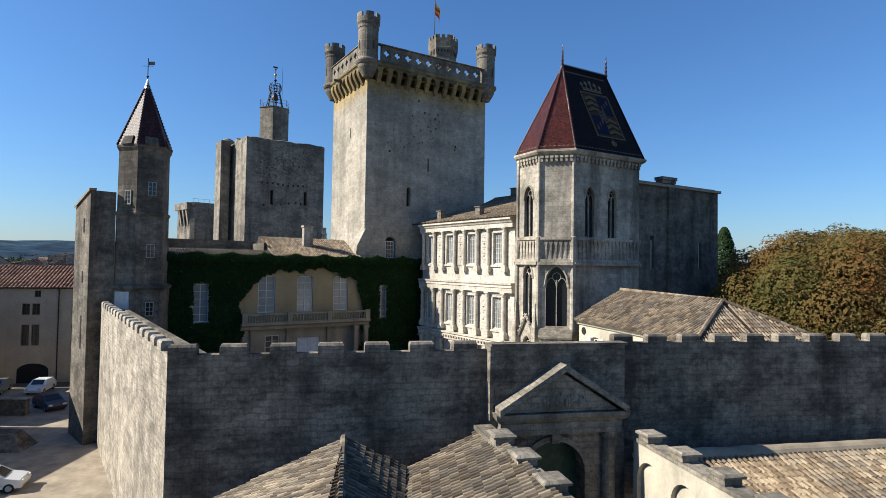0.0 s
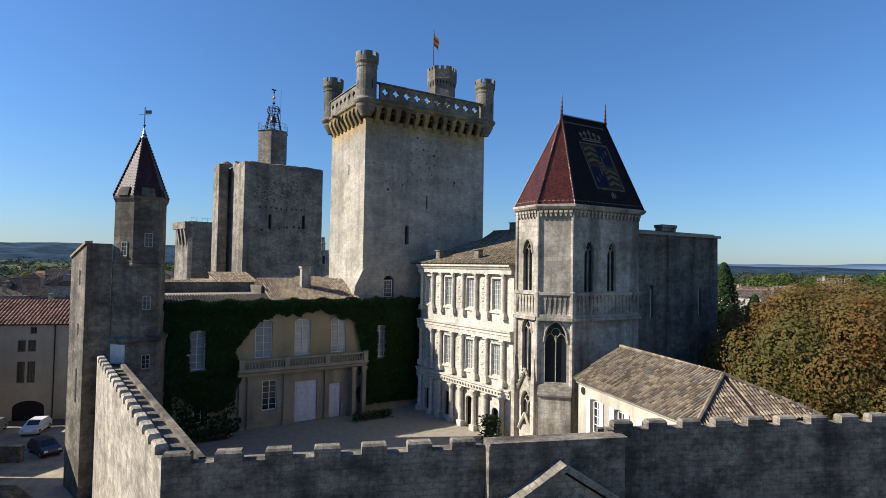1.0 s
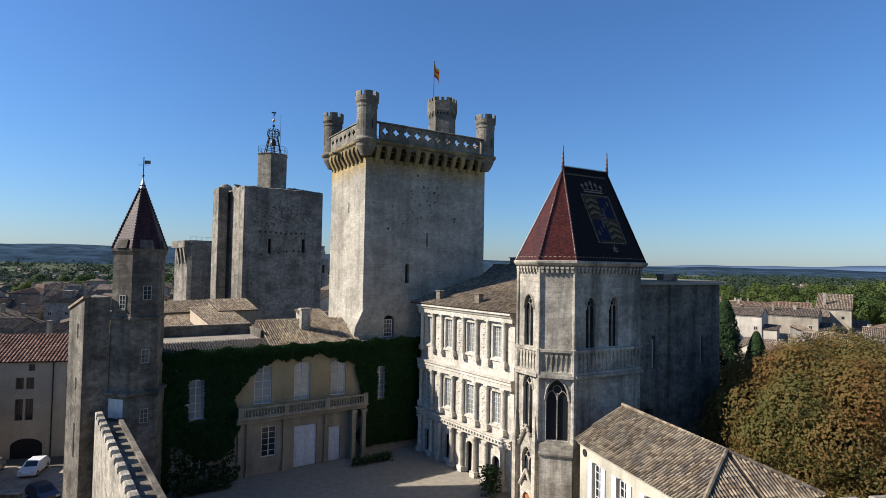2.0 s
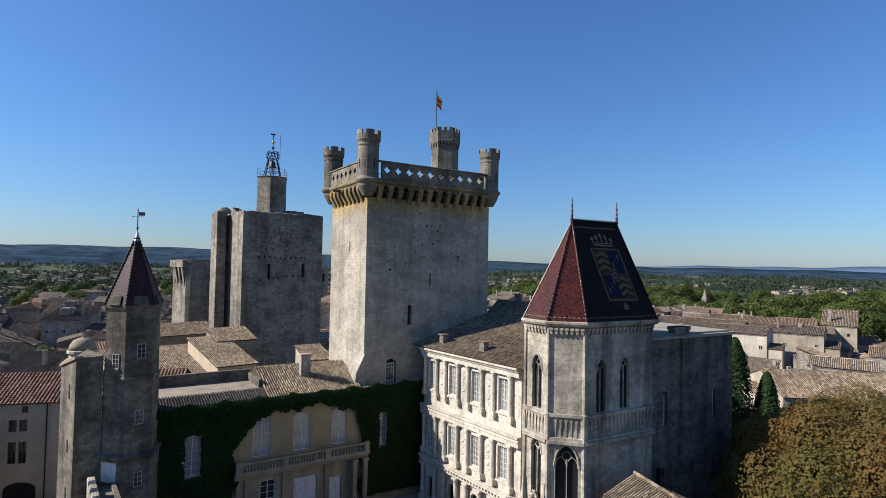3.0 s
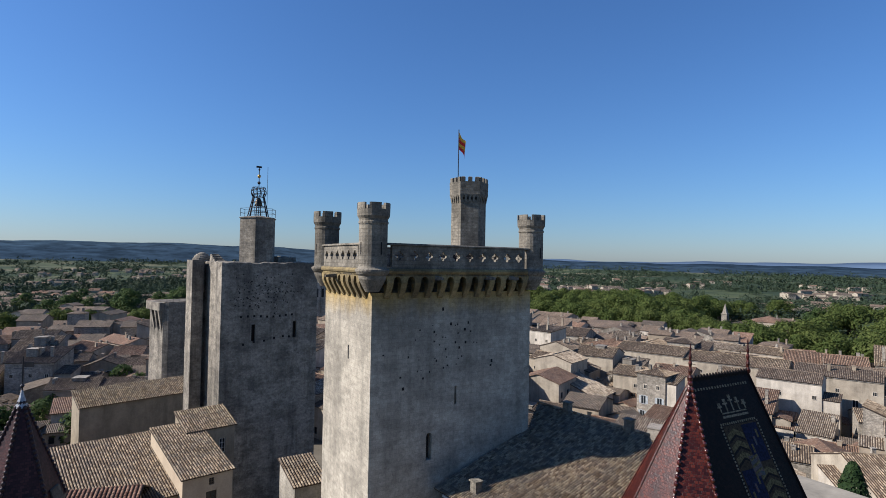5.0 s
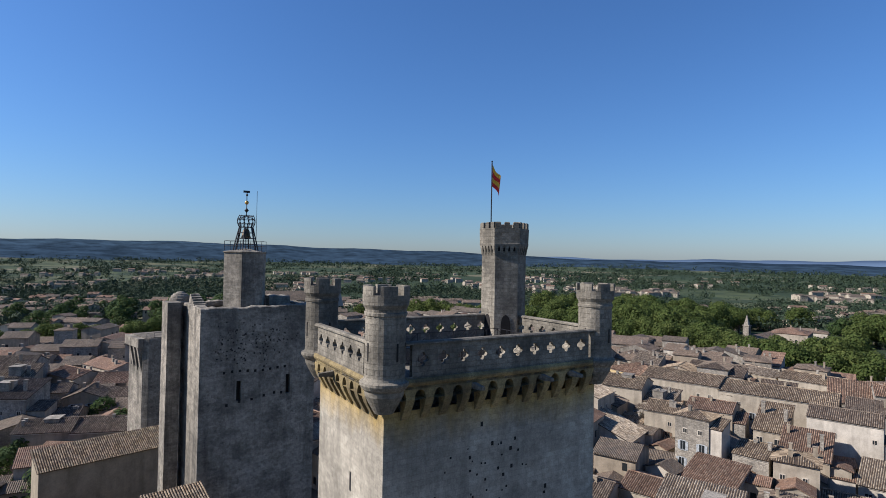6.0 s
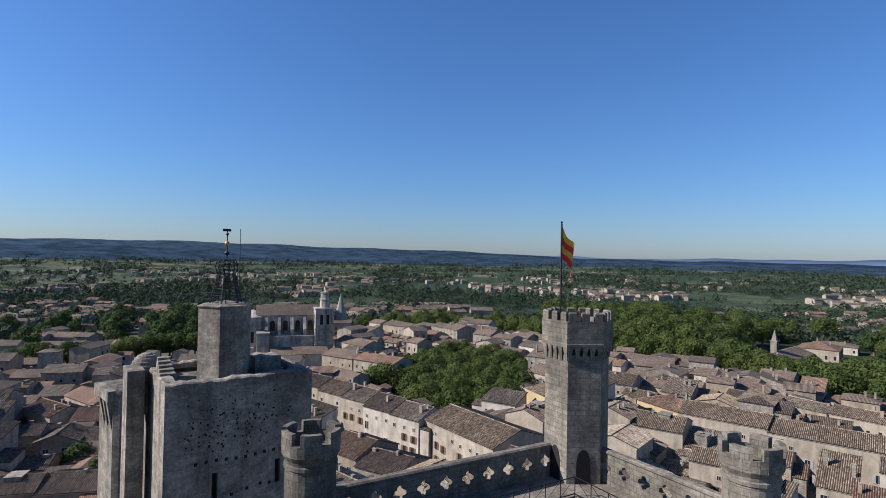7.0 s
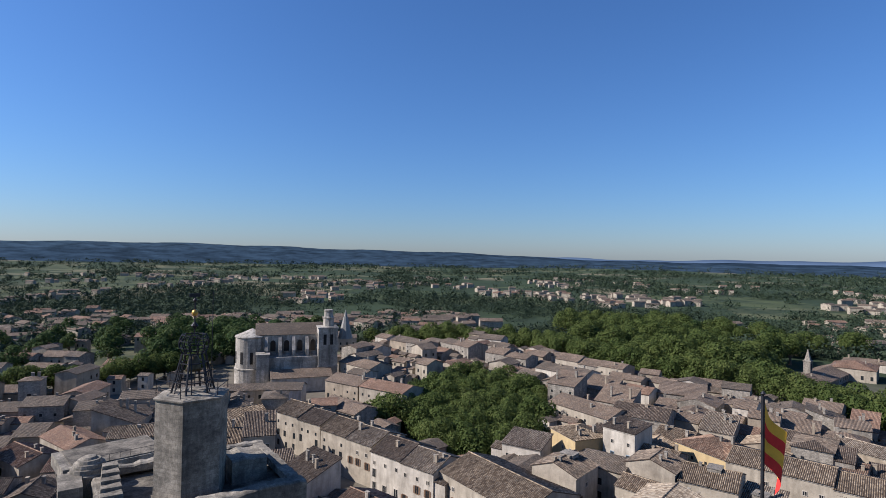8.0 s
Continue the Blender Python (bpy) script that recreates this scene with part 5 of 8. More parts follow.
    for x, y, z in ((2.2, 0.9, 17.2), (9.0, 0.9, 17.2), (0.2, 14.2, 21.3), (7.2, 14.2, 21.3)):
        part("chimney", Geo().box(x - 0.35, x + 0.35, y - 0.3, y + 0.3, z - 0.8, z + 0.9).box(x - 0.45, x + 0.45, y - 0.4, y + 0.4, z + 0.9, z + 1.0), TURRET, f, "squat stone chimney")


build_facade()


# ---- ivy wing ----
def build_wing():
    w = thing("ivy_wing", "long ivy-covered palace wing with shuttered windows", "palace wing", -26.0, 50.4, 0.0, 33.5)
    L, top = 28.0, 12.4
    holes = []
    wins = [(3.7, 1.5, 6.2, 9.9), (9.9, 1.7, 6.9, 10.7), (13.9, 1.7, 6.9, 10.7), (17.9, 1.7, 6.9, 10.7), (22.9, 1.3, 6.0, 9.6)]
    for x, wd, z0, z1 in wins:
        holes.append((x - wd / 2, x + wd / 2, z0, z1, 0.4))
    ground = [(10.6, 1.5, 1.6, 4.6), (14.4, 2.4, 0.0, 4.2), (17.6, 1.3, 0.0, 3.6), (4.2, 1.4, 1.2, 3.4)]
    for x, wd, z0, z1 in ground:
        holes.append((x - wd / 2, x + wd / 2, z0, z1))
    g = wall_panel(Geo(), 0, 7.2, -1, top, [h for h in holes if h[1] < 7.2], 0.3)
    part("wall", g, WINGWALL, w)
    upper = wall_panel(Geo(), 7.2, L, 5.8, top, [h for h in holes if h[0] > 7.2 and h[2] > 5], 0.3)
    part("upper_wall", upper, OCHRE_PLASTER, w, "ochre plaster")
    part("lower_wall", wall_panel(Geo(), 7.2, L, -1, 5.8, [h for h in holes if h[0] > 7.2 and h[2] < 5], 0.3), WINGWALL, w)
    part("back_wall", Geo().poly((0, 9, -1), (0, 0, -1), (0, 0, top), (0, 9, top)).poly((L, 9, -1), (0, 9, -1), (0, 9, top), (L, 9, top)), WINGWALL, w)
    part("inside_shade", Geo().box(0.3, L - 0.3, 0.5, 0.6, 0, 12), DARK, w)
    for x, wd, z0, z1 in wins:
        casement(w, x - wd / 2, x + wd / 2, z0, z1 - 0.05, 0.14, 2, 5, SHUTTER, GLASS_PALE, 0.05, "tall pale window with drawn curtains")
        line = arch_line(x - wd / 2 - 0.16, x + wd / 2 + 0.16, z1 - 0.4, 0.52)
        inner = arch_line(x - wd / 2, x + wd / 2, z1 - 0.4, 0.4)
        rim = Geo()
        for i in range(len(line) - 1):
            rim.loft([[(p[0], y, p[1]) for p in (inner[i], inner[i + 1], line[i + 1], line[i])] for y in (-0.06, 0.0)])
        part("window_surround", rim, WINGWALL, w)
    for x, wd, z0, z1 in ground:
        if z0 > 0.5:
            casement(w, x - wd / 2, x + wd / 2, z0, z1, 0.12, 2, 5, FRAME, GLASS, 0.05)
        else:
            d = part("door", Geo().box(x - wd / 2, x + wd / 2, 0.15, 0.25, 0, z1).box(x - 0.03, x + 0.03, 0.12, 0.15, 0, z1), SHUTTER, w, "pale painted double door")
            for s in (-1, 1):
                part("door_panel", Geo().box(x + s * wd / 4 - wd * 0.15, x + s * wd / 4 + wd * 0.15, 0.12, 0.15, 0.4, z1 - 0.5), SHUTTER, d)
    # portico with balcony
    for x in (7.8, 8.6, 12.2, 16.6, 19.4, 20.6):
        part("pilaster", Geo().box(x - 0.22, x + 0.22, -0.18 if x < 19 else -1.0, 0, 0, 5.2).box(x - 0.3, x + 0.3, -0.25 if x < 19 else -1.1, 0, 5.0, 5.3).box(x - 0.3, x + 0.3, -0.25 if x < 19 else -1.1, 0, 0, 0.35), WINGWALL, w)
    part("balcony_slab", Geo().loft([[(7.3, -y, z), (21.0, -y, z), (21.0, 0, z), (7.3, 0, z)] for y, z in ((0.7, 5.3), (0.8, 5.6), (1.15, 5.75), (1.15, 5.95))]), WINGWALL, w, "stone balcony slab")
    rail = part("balcony_rail", Geo().box(7.4, 20.9, -1.1, -0.85, 6.75, 6.92).box(7.4, 20.9, -1.08, -0.87, 5.95, 6.05), WINGWALL, w, "stone balustrade")
    bm = mesh_from("baluster", Geo().lathe(0, 0, [(0.07, 6.05), (0.1, 6.3), (0.05, 6.55), (0.08, 6.75)], 6), WINGWALL)
    x = 7.7
    while x < 20.7:
        if min(abs(x - p) for p in (7.5, 12.0, 16.3, 20.8)) > 0.35:
            part("baluster", bm, None, rail, m=Matrix.Translation((x, -0.97, 0)))
        x += 0.3
    for x in (7.6, 12.0, 16.3, 20.7):
        part("post", Geo().box(x - 0.25, x + 0.25, -1.12, -0.83, 5.95, 7.0), WINGWALL, rail)
    # cornice and roof
    part("cornice", Geo().loft([[(-0.2, -y, z), (L, -y, z), (L, 0, z), (-0.2, 0, z)] for y, z in ((0.1, 12.0), (0.35, 12.3), (0.4, 12.55), (0.3, 12.6))]), WINGWALL, w)
    rng = random.Random(8)
    a = 10.3
    part("roof_bed", Geo().loft([[(a, -0.3, 12.6), (20.2, -0.3, 12.6), (20.2, 7, 12.6), (a, 7, 12.6)], [(a, -0.3, 12.68), (20.2, -0.3, 12.68), (20.2, 7, 12.68), (a, 7, 12.68)], [(a, 4.8, 14.72), (20.2, 4.8, 14.72), (20.2, 5.0, 14.72), (a, 5.0, 14.72)]]), TILE_BED, w)
    part("low_roof_bed", Geo().poly((0, -0.3, 12.62), (a, -0.3, 12.62), (a, 1.8, 13.2), (0, 1.8, 13.2)).poly((0, 1.8, 13.2), (a, 1.8, 13.2), (a, 9, 13.2), (0, 9, 13.2)), plain("terrace_screed", (0.25, 0.215, 0.16), 0.95, vary=0.2, scale=0.7), w, "flat pale terrace")
    tagged(part("low_roof_tiles", ribbed_roof(Geo(), [(0, -0.35, 12.64), (a, -0.35, 12.64), (a, 1.7, 13.2), (0, 1.7, 13.2)], rng), TILE_DARKEST, w, "very dark barrel tiles along the terrace"), kind="stuff")
    tagged(part("roof_tiles", ribbed_roof(Geo(), [(a, -0.35, 12.66), (20.2, -0.35, 12.66), (20.2, 4.9, 14.74), (a, 4.9, 14.74)], rng), TILE, w, "brown barrel tile roof"), kind="stuff")
    # dark stone puts the shade on the parapet's face into its colour
    part("terrace_parapet", Geo().box(0, a, 6.4, 6.8, 13.2, 14.3).box(a - 0.3, a, 1.8, 6.4, 13.2, 14.0), SOOT_SHADE, w, "terrace parapet, dark stone for its shaded face")
    part("chimney", Geo().box(14.5, 15.5, 2.4, 3.1, 12.9, 15.9).box(14.4, 15.6, 2.3, 3.2, 15.9, 16.1), CHAPEL, w, "tall rendered chimney")
    part("keep_buttress", Geo().loft([[(19.4, 0.2, 11), (21.4, 0.2, 11), (21.4, 3, 11), (19.4, 3, 11)], [(19.9, 0.4, 14), (21.4, 0.4, 14), (21.4, 2.6, 14), (19.9, 2.6, 14)], [(21.2, 0.6, 16.4), (21.4, 0.6, 16.4), (21.4, 2.2, 16.4), (21.2, 2.2, 16.4)]]), KEEP, w)
    return w


wing = build_wing()


def scatter_leaves(g, rng, count, place, size):
    for _ in range(count):
        p, n = place()
        n = (n + Vector((rng.uniform(-1, 1), rng.uniform(-1, 1), rng.uniform(-0.6, 1))) * 0.55).normalized()
        a = n.orthogonal().normalized()
        a.rotate(Matrix.Rotation(rng.uniform(0, 6.28), 3, n))
        b = n.cross(a)
        s = size * rng.uniform(0.6, 1.35)
        g.poly(p - a * s - b * s * 0.7, p + a * s * 0.9 - b * s * 0.5, p + b * s * 1.2)


def build_ivy():
    rng = random.Random(3)
    t = tagged(part("ivy", Geo(), IVY), "dark green ivy covering the wing", "ivy", kind="stuff")
    g = Geo()
    m = pose(-26.0, 50.4, 0, 0, 0, 33.5)
    wins = [(3.7, 1.5, 6.1, 10.0), (22.9, 1.1, 5.8, 9.7)]
    def inside(x, z):
        if z > 12.9 - 0.3 * abs(math.sin(x)):
            return False
        for c, wd, z0, z1 in wins:
            if abs(x - c) < wd / 2 and z0 < z < z1:
                return False
        edge = 11.35 - 0.035 * (x - 14.2) ** 2 + 0.22 * math.sin(x * 1.3) + 0.16 * math.sin(x * 4.1)
        left = 7.4 + 0.3 * math.sin(z * 1.4) + max(0, z - 8) * 0.45
        right = 20.3 - max(0, z - 8.5) * 0.5 + 0.2 * math.sin(z * 2)
        if left < x < right and z < edge:
            return False
        if x < 7.6 and z < 3.2 + 0.9 * math.sin(x * 0.9) and x > 1.5:
            return rng.random() < 0.15
        if x > 20.6 and z < 1.0:
            return False
        return True
    def place():
        while True:
            x, z = rng.uniform(0.1, 27.8), rng.uniform(0, 13.1)
            if inside(x, z):
                d = 0.18 + 0.25 * noise.noise(Vector((x * 0.7, z * 0.7, 0))) + 0.1
                y = -max(0.05, d) - rng.uniform(0, 0.28) - (0.4 if z > 12.0 else 0)
                return m @ Vector((x, y, z)), m.to_3x3() @ Vector((0, -1, 0.2))
    scatter_leaves(g, rng, 26000, place, 0.16)
    t.data = mesh_from("ivy", g, IVY)


build_ivy()


# ---- stair turret with the pointed roof, and the square tower beside it ----
HIP_GLAZE = plain("dark_hip_glaze", (0.036, 0.02, 0.02), 0.45, vary=0.45, scale=6.0, spec=0.3)


def build_stair_tower():
    t = thing("stair_tower", "six-sided stone stair tower with a pointed glazed roof", "tower", -26.7, 49.0, 0.0, 0)
    ang = radians(-77)
    ring = lambda r, z: [(r * math.cos(ang + i * math.pi / 3), r * math.sin(ang + i * math.pi / 3), z) for i in range(6)]
    part("shaft", Geo().loft([ring(2.35, -3.6), ring(2.35, 9.4), ring(2.55, 9.6), ring(2.55, 9.8), ring(2.15, 10.0), ring(2.13, 15.8), ring(2.25, 15.95), ring(2.25, 16.1), ring(2.08, 16.2), ring(2.06, 21.4), ring(2.22, 21.7), ring(2.26, 21.95), ring(2.1, 22.0)]), SOOT_SHADE, t, "dark weathered limestone")
    apex = (0, 0, 27.9)
    bead = mesh_from("hip_tile", Geo().lathe(0, 0, [(0.03, -0.13), (0.1, -0.07), (0.11, 0.06), (0.04, 0.13)], 7), HIP_GLAZE, True)
    r = ring(2.24, 21.95)
    for i in range(6):
        part("roof_face", Geo().poly(r[i], r[(i + 1) % 6], apex), GLAZED_MATT, t)
        part("hip_rib", Geo().beam(r[i], apex, 0.06, 5), GLAZED_MATT, t)
        for k in range(22):
            part("hip_tile", bead, None, t, m=Matrix.Translation(Vector(r[i]).lerp(Vector(apex), (k + 0.5) / 23)))
        p, q = Vector(r[i]), Vector(r[(i + 1) % 6])
        ap = Vector(apex)
        g = Geo()
        n = (q - p).cross(ap - p).normalized()
        a, b = p.lerp(q, 0.25), p.lerp(q, 0.75)
        g.loft([[a + n * 0.03, b + n * 0.03, b.lerp(ap, 0.13) + n * 0.03, a.lerp(ap, 0.13) + n * 0.03], [a + n * 0.12, b + n * 0.12, b.lerp(ap, 0.12) + n * 0.1, a.lerp(ap, 0.12) + n * 0.1]])
        part("eave_slab", g, SOOT_SHADE, t)
    part("lead_cap", Geo().lathe(0, 0, [(0.32, 27.25), (0.12, 27.9), (0.05, 28.2)], 6, ang), LEAD, t, "grey lead cap")
    vane = Geo().beam((0, 0, 28.1), (0, 0, 30.1), 0.04, 5).beam((-0.5, 0, 29.4), (0.5, 0, 29.4), 0.025, 4).lathe(0, 0, [(0.02, 28.3), (0.12, 28.45), (0.02, 28.6)], 8)
    vane.box(0.08, 0.6, -0.02, 0.02, 29.5, 29.8)
    part("weather_vane", vane, IRON, t, "iron weather vane")
    for face, z in ((0, 17.6), (0, 12.2), (0, 7.2), (5, 16.8)):
        a, b = Vector(ring(2.1, 0)[face]), Vector(ring(2.1, 0)[(face + 1) % 6])
        d = b - a
        m = pose(a.x, a.y, 0, 0, 0, math.degrees(math.atan2(d.y, d.x)))
        off = -0.2 if z < 9 else 0.0
        x = d.length * 0.58
        g = Geo().box(x - 0.33, x - 0.27, off - 0.05, off + 0.05, z, z + 1.2).box(x + 0.27, x + 0.33, off - 0.05, off + 0.05, z, z + 1.2).box(x - 0.27, x + 0.27, off - 0.05, off + 0.05, z + 1.14, z + 1.2).box(x - 0.27, x + 0.27, off - 0.05, off + 0.05, z, z + 0.06).box(x - 0.02, x + 0.02, off - 0.045, off + 0.05, z + 0.06, z + 1.14)
        for k in (0.4, 0.75):
            g.box(x - 0.27, x + 0.27, off - 0.042, off + 0.05, z + k, z + k + 0.035)
        win = part("window", Geo().add(g, m), SASH, t)
        part("pane", Geo().add(Geo().box(x - 0.27, x + 0.27, off - 0.03, off + 0.04, z, z + 1.2), m), GLASS, win)
        part("window_sill", Geo().add(Geo().box(x - 0.42, x + 0.42, off - 0.12, off + 0.05, z - 0.14, z - 0.004), m), SOOT_SHADE, win)
    a, b = Vector(ring(2.35, 0)[5]), Vector(ring(2.35, 0)[0])
    d = b - a
    part("door", Geo().add(Geo().box(0.5, 2.0, -0.06, 0.02, 7.7, 9.3), pose(a.x, a.y, 0, 0, 0, math.degrees(math.atan2(d.y, d.x)))), FRAME, t, "white painted door to the wall walk")


build_stair_tower()


def build_west_tower():
    t = thing("west_tower", "narrow stone gate tower with a lean-to roof", "tower", -29.5, 46.0, 0.0, 46)
    L, D = 1.9, 4.7
    g = Geo()
    g.loft([[(0, 0, -3.8), (L, 0, -3.8), (L, D, -3.8), (0, D, -3.8)], [(0, 0, 17.8), (L, 0, 17.8), (L, D, 17.8), (0, D, 16.6)]])
    part("shaft", g, SOOT_SHADE, t)
    part("roof_edge", Geo().loft([[(-0.15, -0.1, 17.75), (0.4, -0.1, 17.85), (0.4, D, 17.0), (-0.15, D, 16.55)], [(-0.15, -0.1, 17.95), (0.4, -0.1, 18.0), (0.4, D, 17.2), (-0.15, D, 16.75)]]), TILE, t)
    for z, h in ((14.3, 1.2), (10.0, 1.0), (4.4, 2.8)):
        part("loophole", Geo().box(-0.03, 0.1, 1.6, 1.95, z, z + h), DARK, t)


build_west_tower()


# ---- annex beside the chapel ----
def build_annex():
    a = thing("annex", "low rendered building with a hipped barrel tile roof", "house", 10.57, 42.6, 0.0, -73.5)
    L, D, top, ridge = 11.9, 7.9, 8.0, 10.2
    wins = [2.3, 5.3, 8.3]
    g = wall_panel(Geo(), 0, L, -1, top, [(x - 0.55, x + 0.55, 3.9, 6.9, 0.15) for x in wins] + [(x - 0.4, x + 0.4, 0.6, 2.0) for x in (0.6, 3.8)], 0.3)
    g.poly((L, 0, -1), (L, D, -1), (L, D, top), (L, 0, top))
    g.poly((L, D, -1), (0, D, -1), (0, D, top), (L, D, top))
    g.poly((0, D, -1), (0, 0, -1), (0, 0, top), (0, D, top))
    part("wall", g, ANNEX, a, "cream limewash, patchy")
    part("inside_shade", Geo().box(0.3, L - 0.3, 0.5, 0.6, 0, 7.8), DARK, a)
    for x in wins:
        casement(a, x - 0.5, x + 0.5, 3.9, 6.8, 0.18, 2, 5, FRAME, GLASS, 0.05)
        for s in (-1, 1):
            part("shutter", Geo().box(x + s * 0.83 - 0.26, x + s * 0.83 + 0.26, -0.07, -0.015, 3.9, 6.85), SHUTTER, a, "pale grey open shutter")
    part("round_vent", Geo().add(Geo().lathe(0, 0, [(0.28, -0.02), (0.28, 0.05)], 14), pose(0.7, 0.0, 7.2, 90, 0, 0)), DARK, a)
    e = 0.45
    far = L + 0.95
    c = [(-0.2, -e, top), (far, -e, top), (far, D + e, top), (-0.2, D + e, top)]
    r0, r1 = (-0.4, D / 2, ridge), (10.1, D / 2, ridge - 0.2)
    bed = Geo()
    for q in ((c[0], c[1], r1, r0), (c[1], c[2], r1), (c[2], c[3], r0, r1), (c[3], c[0], r0)):
        bed.poly(*q)
    bed.poly(*reversed(c))
    part("roof_bed", bed, TILE_BED, a)
    part("eave_moulding", Geo().loft([[(-0.1, -y, z), (L + y, -y, z), (L + y, D + y, z), (-0.1, D + y, z)] for y, z in ((0.03, top - 0.4), (0.14, top - 0.32), (0.16, top - 0.2), (0.32, top - 0.1), (0.4, top - 0.02))], False, False), ANNEX, a)
    rng = random.Random(11)
    g = Geo()
    for q in ((c[0], c[1], r1, r0), (c[1], c[2], r1), (c[2], c[3], r0, r1)):
        ribbed_roof(g, q, rng)
    tagged(part("roof_tiles", g, TILE, a, "brown barrel tile roof"), kind="stuff")
    g = Geo()
    for p, q in ((r0, r1), (r1, c[1]), (r1, c[2])):
        p, q = Vector(p), Vector(q)
        n = int((q - p).length / 0.4)
        for i in range(n):
            g.beam(p.lerp(q, i / n) + UP * 0.1, p.lerp(q, (i + 1.05) / n) + UP * 0.08, 0.14, 7, 0.12)
    tagged(part("ridge_tiles", g, TILE, a), kind="stuff")


build_annex()


# ---- gate in the rampart ----
def build_gate():
    g0 = thing("gate", "classical stone gateway with a triangular pediment", "gateway", 2.3, 25.2, 0.0, 11.5)
    L = 6.6
    part("gate_wall", wall_panel(Geo(), 0, L, -3.6, 8.35, [(1.5, 4.6, -3.5, 4.0, 1.55)], 1.2).poly((0, 0, 8.35), (L, 0, 8.35), (L, 1.2, 8.35), (0, 1.2, 8.35)).poly((0, 1.2, -3.6), (0, 0, -3.6), (0, 0, 8.35), (0, 1.2, 8.35)).poly((L, 0, -3.6), (L, 1.2, -3.6), (L, 1.2, 8.35), (L, 0, 8.35))
         .poly((L, 1.2, -3.6), (0, 1.2, -3.6), (0, 1.2, 8.35), (L, 1.2, 8.35)), RAMPART, g0, "dark weathered rampart stone")
    part("coping", Geo().box(-0.05, L + 0.1, -0.08, 0.6, 8.35, 8.45).box(-0.1, 0.06, -0.1, 0.5, 5.0, 8.35), RAMPART, g0)
    part("gate_leaf", Geo().box(1.5, 4.6, 0.9, 1.0, -3.5, 4.0), plain("green_gate_paint", (0.03, 0.06, 0.035), 0.6), g0, "dark green gate leaves")
    ped = Geo()
    y0 = -0.75
    ped.loft([[(0.55, y0 + 0.15, 5.45), (5.95, y0 + 0.15, 5.45), (3.25, y0 + 0.15, 7.15)], [(0.55, 0, 5.45), (5.95, 0, 5.45), (3.25, 0, 7.15)]])
    p = part("pediment", ped, TURRET, g0, "carved triangular pediment")
    for s in (-1, 1):
        a, b = (3.25 + s * 3.1, 5.35), (3.25, 7.3)
        part("raking_cornice", Geo().loft([[(a[0], y0 - 0.15, a[1]), (b[0], y0 - 0.15, b[1]), (b[0], y0 - 0.15, b[1] + 0.3), (a[0], y0 - 0.15, a[1] + 0.3)], [(a[0], 0.0, a[1]), (b[0], 0.0, b[1]), (b[0], 0.0, b[1] + 0.3), (a[0], 0.0, a[1] + 0.3)]]), TURRET, p)
    part("entablature", Geo().loft([[(0.3 - y, -0.5 - y, z), (6.2 + y, -0.5 - y, z), (6.2 + y, 0, z), (0.3 - y, 0, z)] for y, z in ((0.0, 4.4), (0.0, 4.95), (0.15, 5.05), (0.25, 5.2), (0.28, 5.4))]), TURRET, g0)
    rng = random.Random(2)
    for i in range(14):
        x = 3.25 + rng.uniform(-1.0, 1.0)
        part("carving", Geo().lathe(x, y0 + 0.13, [(0.03, 5.6), (rng.uniform(0.08, 0.16), 5.85), (0.03, 6.1 + rng.uniform(0, 0.3) * (1 - abs(x - 3.25)))], 7), TURRET, p, "worn carved trophy")
    for x in (0.7, 5.7):
        part("column", Geo().box(x - 0.42, x + 0.42, -0.6, 0.1, -3.5, -2.6).lathe(x, -0.15, [(0.38, -2.6), (0.33, -2.4), (0.29, 4.0), (0.36, 4.1), (0.4, 4.4)], 16), TURRET, g0)
    line = arch_line(1.3, 4.8, 2.45, 1.75, False, 8)
    line2 = arch_line(1.55, 4.55, 2.45, 1.5, False, 8)
    for i in range(len(line) - 1):
        part("voussoir", Geo().loft([[(p[0], y, p[1]) for p in (line[i], line[i + 1], line2[i + 1], line2[i])] for y in (-0.12, 0.0)]), TURRET, g0)
    part("keystone", Geo().box(2.85, 3.25, -0.25, 0, 3.9, 4.4), TURRET, g0)


build_gate()


# ---- low buildings in front of the rampart ----
def flank_wall(name, p, q, z, base, label, arches):
    """A wall with blind arches towards the street and heavy coping blocks, beside the way to the gate."""
    d = Vector(q) - Vector(p)
    L = d.length
    w = thing(name, label, "wall", p[0], p[1], 0, math.degrees(math.atan2(d.y, d.x)))
    holes = [(L * (i + 0.12) / arches, L * (i + 0.88) / arches, base + 0.1, z - 0.7, 1.0) for i in range(arches)]
    g = wall_panel(Geo(), 0, L, base, z, holes, 0.22)
    g.poly((0, 0.22, base), (L, 0.22, base), (L, 0.22, z), (0, 0.22, z)).poly((0, 0, z), (L, 0, z), (L, 0.6, z), (0, 0.6, z)).poly((L, 0.6, base), (0, 0.6, base), (0, 0.6, z), (L, 0.6, z))
    part("wall_body", g, ANNEX, w)
    part("coping", Geo().box(-0.05, L, -0.1, 0.7, z, z + 0.16), TURRET, w)
    x = 0.5
    while x < L - 1:
        b = part("coping_block", Geo().box(x, x + 0.75, -0.06, 0.66, z + 0.16, z + 0.42), TURRET, w, "weathered coping block")
        part("block_cap", Geo().loft([[(x - 0.1 - k, -0.16 - k, zz), (x + 0.85 + k, -0.16 - k, zz), (x + 0.85 + k, 0.76 + k, zz), (x - 0.1 - k, 0.76 + k, zz)] for k, zz in ((0, z + 0.42), (0.02, z + 0.5), (-0.1, z + 0.58))]), TURRET, b)
        x += 2.35
    return w


